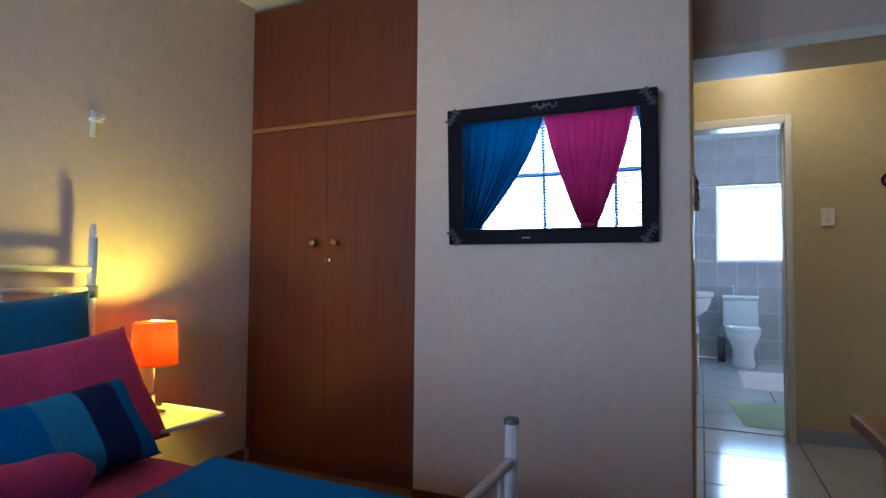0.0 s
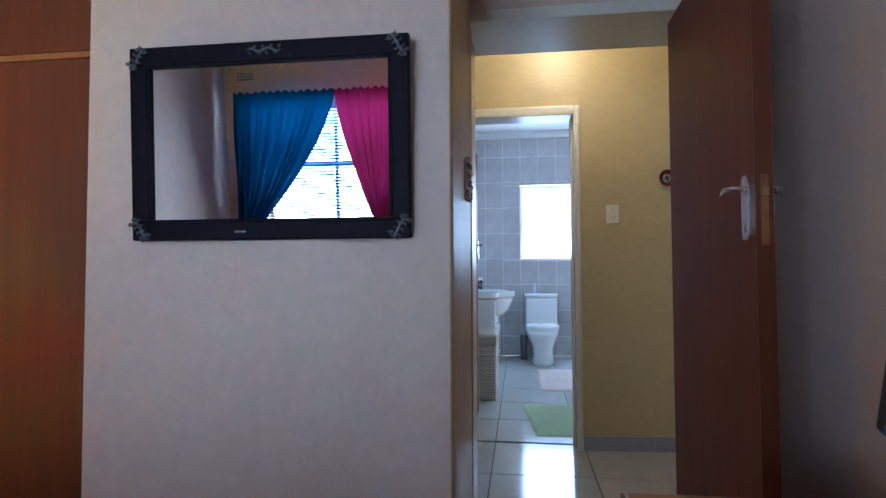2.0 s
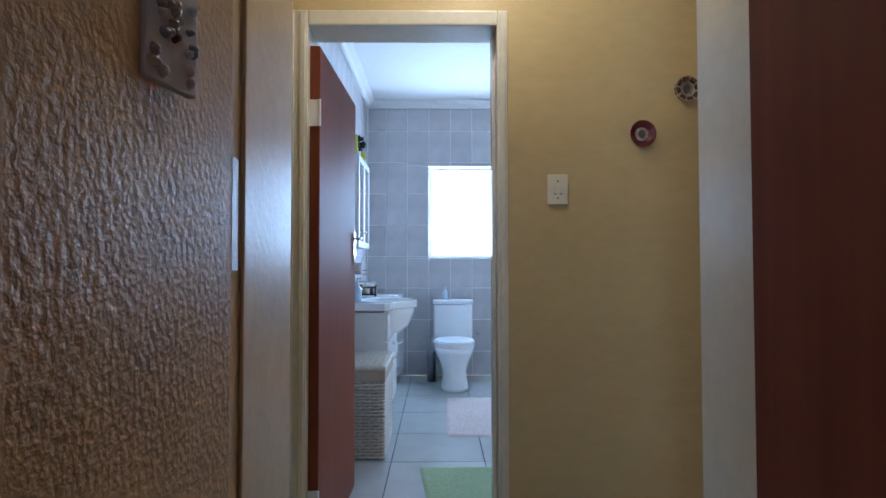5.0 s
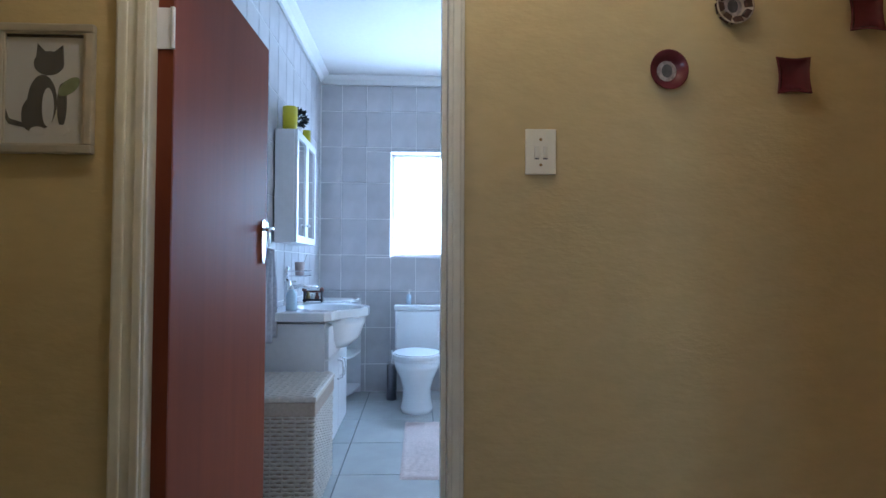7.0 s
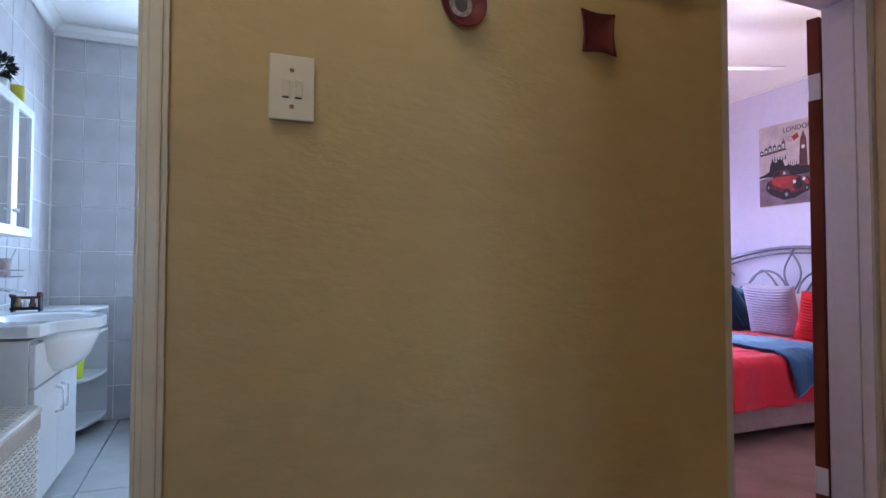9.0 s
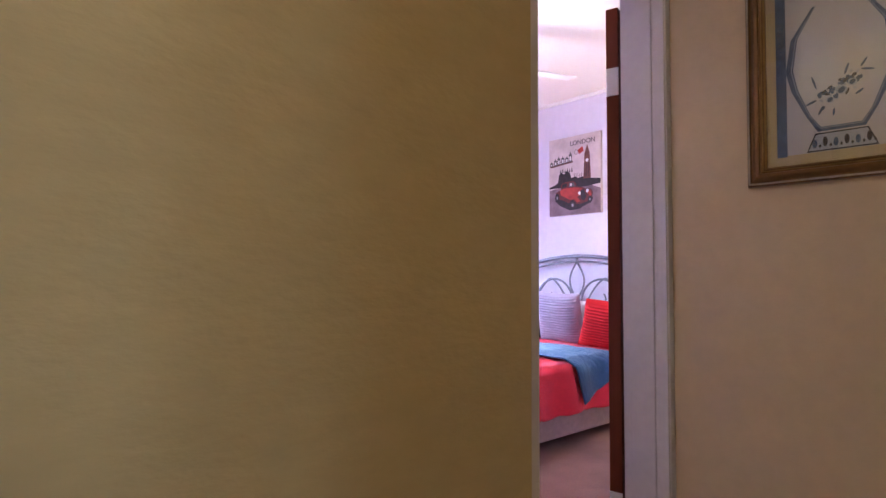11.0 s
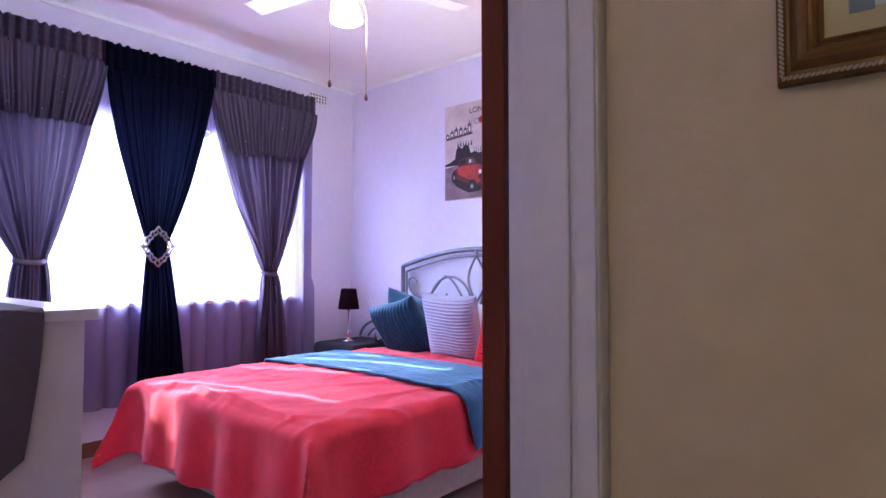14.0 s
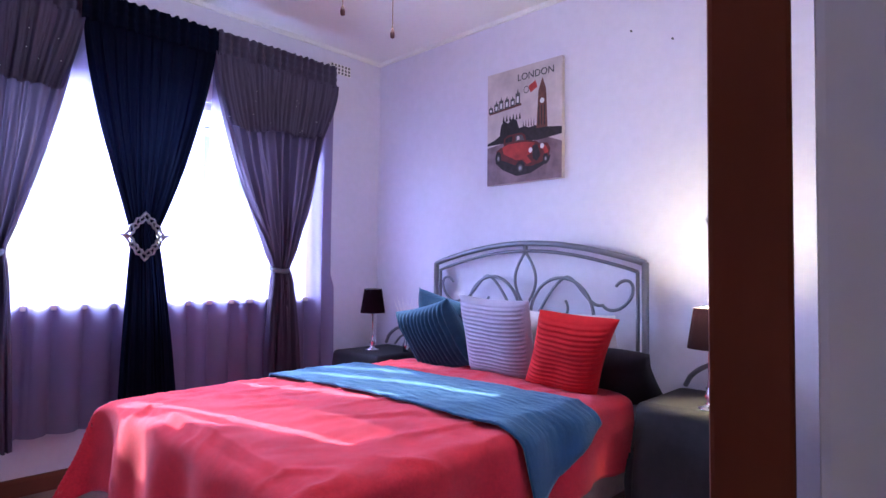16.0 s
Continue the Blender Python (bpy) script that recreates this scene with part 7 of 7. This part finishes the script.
    put([(0.12, 0.24), (0.14, 0.30), (0.20, 0.325), (0.24, 0.33), (0.24, 0.40), (0.30, 0.425), (0.48, 0.43), (0.535, 0.40), (0.545, 0.355), (0.68, 0.335), (0.72, 0.31), (0.82, 0.305), (0.855, 0.26), (0.84, 0.19), (0.76, 0.155), (0.62, 0.13), (0.50, 0.14), (0.38, 0.16), (0.26, 0.20), (0.20, 0.215)], "canvas_maroon", 0.0291)
    put([(0.22, 0.325), (0.30, 0.345), (0.52, 0.345), (0.66, 0.325), (0.62, 0.24), (0.50, 0.205), (0.34, 0.225), (0.24, 0.265)], "canvas_red", 0.0293)
    put([(0.36, 0.215), (0.44, 0.245), (0.55, 0.225), (0.62, 0.165), (0.56, 0.15), (0.50, 0.195), (0.42, 0.195)], "canvas_red", 0.0294)
    put([(0.71, 0.285), (0.80, 0.285), (0.835, 0.235), (0.80, 0.20), (0.77, 0.25)], "canvas_red", 0.0294)
    put([(0.26, 0.36), (0.27, 0.40), (0.36, 0.412), (0.36, 0.365)], "canvas_dark", 0.0295)
    put([(0.40, 0.36), (0.405, 0.412), (0.49, 0.410), (0.525, 0.36)], "ink_grey", 0.0295)
    put([(0.42, 0.37), (0.425, 0.402), (0.455, 0.402), (0.46, 0.37)], "canvas_sky", 0.0297)
    put([(0.625, 0.30), (0.69, 0.305), (0.735, 0.21), (0.69, 0.165), (0.635, 0.19)], "canvas_dark", 0.0295)
    for cx, cy, rx, ry in ((0.165, 0.235, 0.042, 0.060), (0.47, 0.125, 0.066, 0.062), (0.80, 0.175, 0.035, 0.045)):
        put(oval(cx, cy, rx, ry, 22), "canvas_dark", 0.0297)
        put(oval(cx, cy, rx * 0.5, ry * 0.5, 16), "ink_grey", 0.0299)
        put(oval(cx, cy, rx * 0.28, ry * 0.28, 12), "silver_relief", 0.0301)
    for cx, cy in ((0.605, 0.265), (0.755, 0.285)):
        put(oval(cx, cy, 0.024, 0.022, 14), "paper", 0.0300)
    part("lettering", letters("LONDON", 0.060, m @ Matrix.Translation((w * 0.665, h * 0.905, 0.0288))), "ink_dark", root, "dark printed word")


london_canvas()
for y, z in ((5.52, 2.40), (5.30, 2.30)):
    nl = thing("wall_nail", (BED2_E, y, z), "small dark nail in the lilac wall", "nail")
    part("nail", moved(lathe([(0, 0.012), (0.006, 0.011), (0.004, 0.0)], n=8), Matrix.Translation((BED2_E, y, z)) @ Matrix.Rotation(radians(-90), 4, "Y")), "ink_grey", nl)


# ---- tiles ----
def tile_mesh(name, w, h, d, mat):
    bm = boxes((-w / 2, w / 2, -d, 0, -h / 2, h / 2), bevel=0.0022, segments=1)
    me = bpy.data.meshes.new(name)
    bmesh.ops.recalc_face_normals(bm, faces=bm.faces)
    bm.to_mesh(me)
    bm.free()
    me.materials.append(M[mat])
    return me


ROW0, ROWH, COLW = 0.246, 0.3257, 0.2235
zrows = [(0.0, ROW0)] + [(ROW0 + ROWH * k, ROW0 + ROWH * (k + 1)) for k in range(7)] + [(ROW0 + ROWH * 7, 2.765)]
zrows = [r for r in zrows if r[1] - r[0] > 0.03]


def tile_field(name, label, start, stop, first, m, hole=None):
    """Wall tiles along one axis from start to stop; m turns the field's own x to the wall."""
    root = thing(name, m @ Vector((start, 0, 0)), label, "tiles", kind="structure")
    meshes = {}
    x = first
    cols = []
    while x < stop - 0.02:
        a, b = max(x, start), min(x + COLW, stop)
        if b - a > 0.02:
            cols.append((a, b))
        x += COLW
    for a, b in cols:
        for z0, z1 in zrows:
            pieces = [(a, b, z0, z1)]
            if hole:
                hx0, hx1, hz0, hz1 = hole
                if b > hx0 and a < hx1 and z1 > hz0 and z0 < hz1:
                    pieces = []
                    if z0 < hz0:
                        pieces.append((a, b, z0, hz0))
                    if z1 > hz1:
                        pieces.append((a, b, hz1, z1))
                    if a < hx0 - 0.01:
                        pieces.append((a, hx0, max(z0, hz0), min(z1, hz1)))
            for pa, pb, pz0, pz1 in pieces:
                if pb - pa < 0.012 or pz1 - pz0 < 0.012:
                    continue
                key = (round(pb - pa, 3), round(pz1 - pz0, 3))
                if key not in meshes:
                    meshes[key] = tile_mesh("tile", key[0] - 0.007, key[1] - 0.007, 0.0035, "wall_tile")
                t = new("tile", meshes[key])
                t.parent = root
                t.matrix_parent_inverse = Matrix.Translation(-root.location)
                t.matrix_basis = m @ Matrix.Translation(((pa + pb) / 2, 0, (pz0 + pz1) / 2))


tile_field("tiles_bathroom_north", "pale grey mottled wall tiles with white joints", BATH_W, BATH_E, 0.0105 - COLW * 2, Matrix.Translation((0, NORTH - 0.0005, 0)), (0.23, 1.10, 1.20, 2.16))
tile_field("tiles_bathroom_west", "pale grey mottled wall tiles with white joints", 3.905, NORTH - 0.010, NORTH - 0.01 - COLW * 17, Matrix.Translation((BATH_W - 0.012, 0, 0)) @ Matrix(((0, -1, 0, 0), (1, 0, 0, 0), (0, 0, 1, 0), (0, 0, 0, 1))))
ft = thing("tiles_floor", (0.5, 5, 0), "large glossy grey floor tiles with dark joints", "floor tiles", kind="structure")
fmeshes = {}
for room in ((-1.6, 2.92, 2.50, 3.90), (BATH_W, BATH_E, 3.90, NORTH)):
    for i in range(-4, 7):
        for j in range(-1, 9):
            a0, a1 = 0.055 + 0.540 * i, 0.055 + 0.540 * (i + 1)
            b0, b1 = 2.755 + 0.558 * j, 2.755 + 0.558 * (j + 1)
            a0, a1, b0, b1 = max(a0, room[0]), min(a1, room[1]), max(b0, room[2]), min(b1, room[3])
            if a1 - a0 < 0.03 or b1 - b0 < 0.03:
                continue
            key = (round(a1 - a0, 3), round(b1 - b0, 3), room[2] if b0 == room[2] or b1 == room[3] else 0)
            gap = 0.006
            if key not in fmeshes:
                bm = boxes((-key[0] / 2 + gap / 2, key[0] / 2 - gap / 2, -key[1] / 2 + (gap / 2 if b0 != room[2] else 0), key[1] / 2 - gap / 2, -0.012, 0), bevel=0.0015, segments=1)
                me = bpy.data.meshes.new("tile")
                bm.to_mesh(me)
                bm.free()
                me.materials.append(M["floor_tile"])
                fmeshes[key] = me
            t = new("tile", fmeshes[key])
            t.parent = ft
            t.matrix_parent_inverse = Matrix.Translation(-ft.location)
            t.matrix_basis = Matrix.Translation(((a0 + a1) / 2, (b0 + b1) / 2, 0))
sk = thing("baseboard_hall", (1.2, HALL_N, 0), "grey tile skirting along the hall wall", "skirting", kind="structure")
for a in (0.584, 1.00, 1.42):
    b = min(a + 0.415, 1.833)
    part("tile", moved(boxes((0, (b - a) - 0.004, -0.009, -0.0005, 0.0, 0.088), bevel=0.002), Matrix.Translation((a, hall_y(a), 0)) @ Matrix.Rotation(math.atan(HALL_SLOPE), 4, "Z")), "skirting_tile", sk)
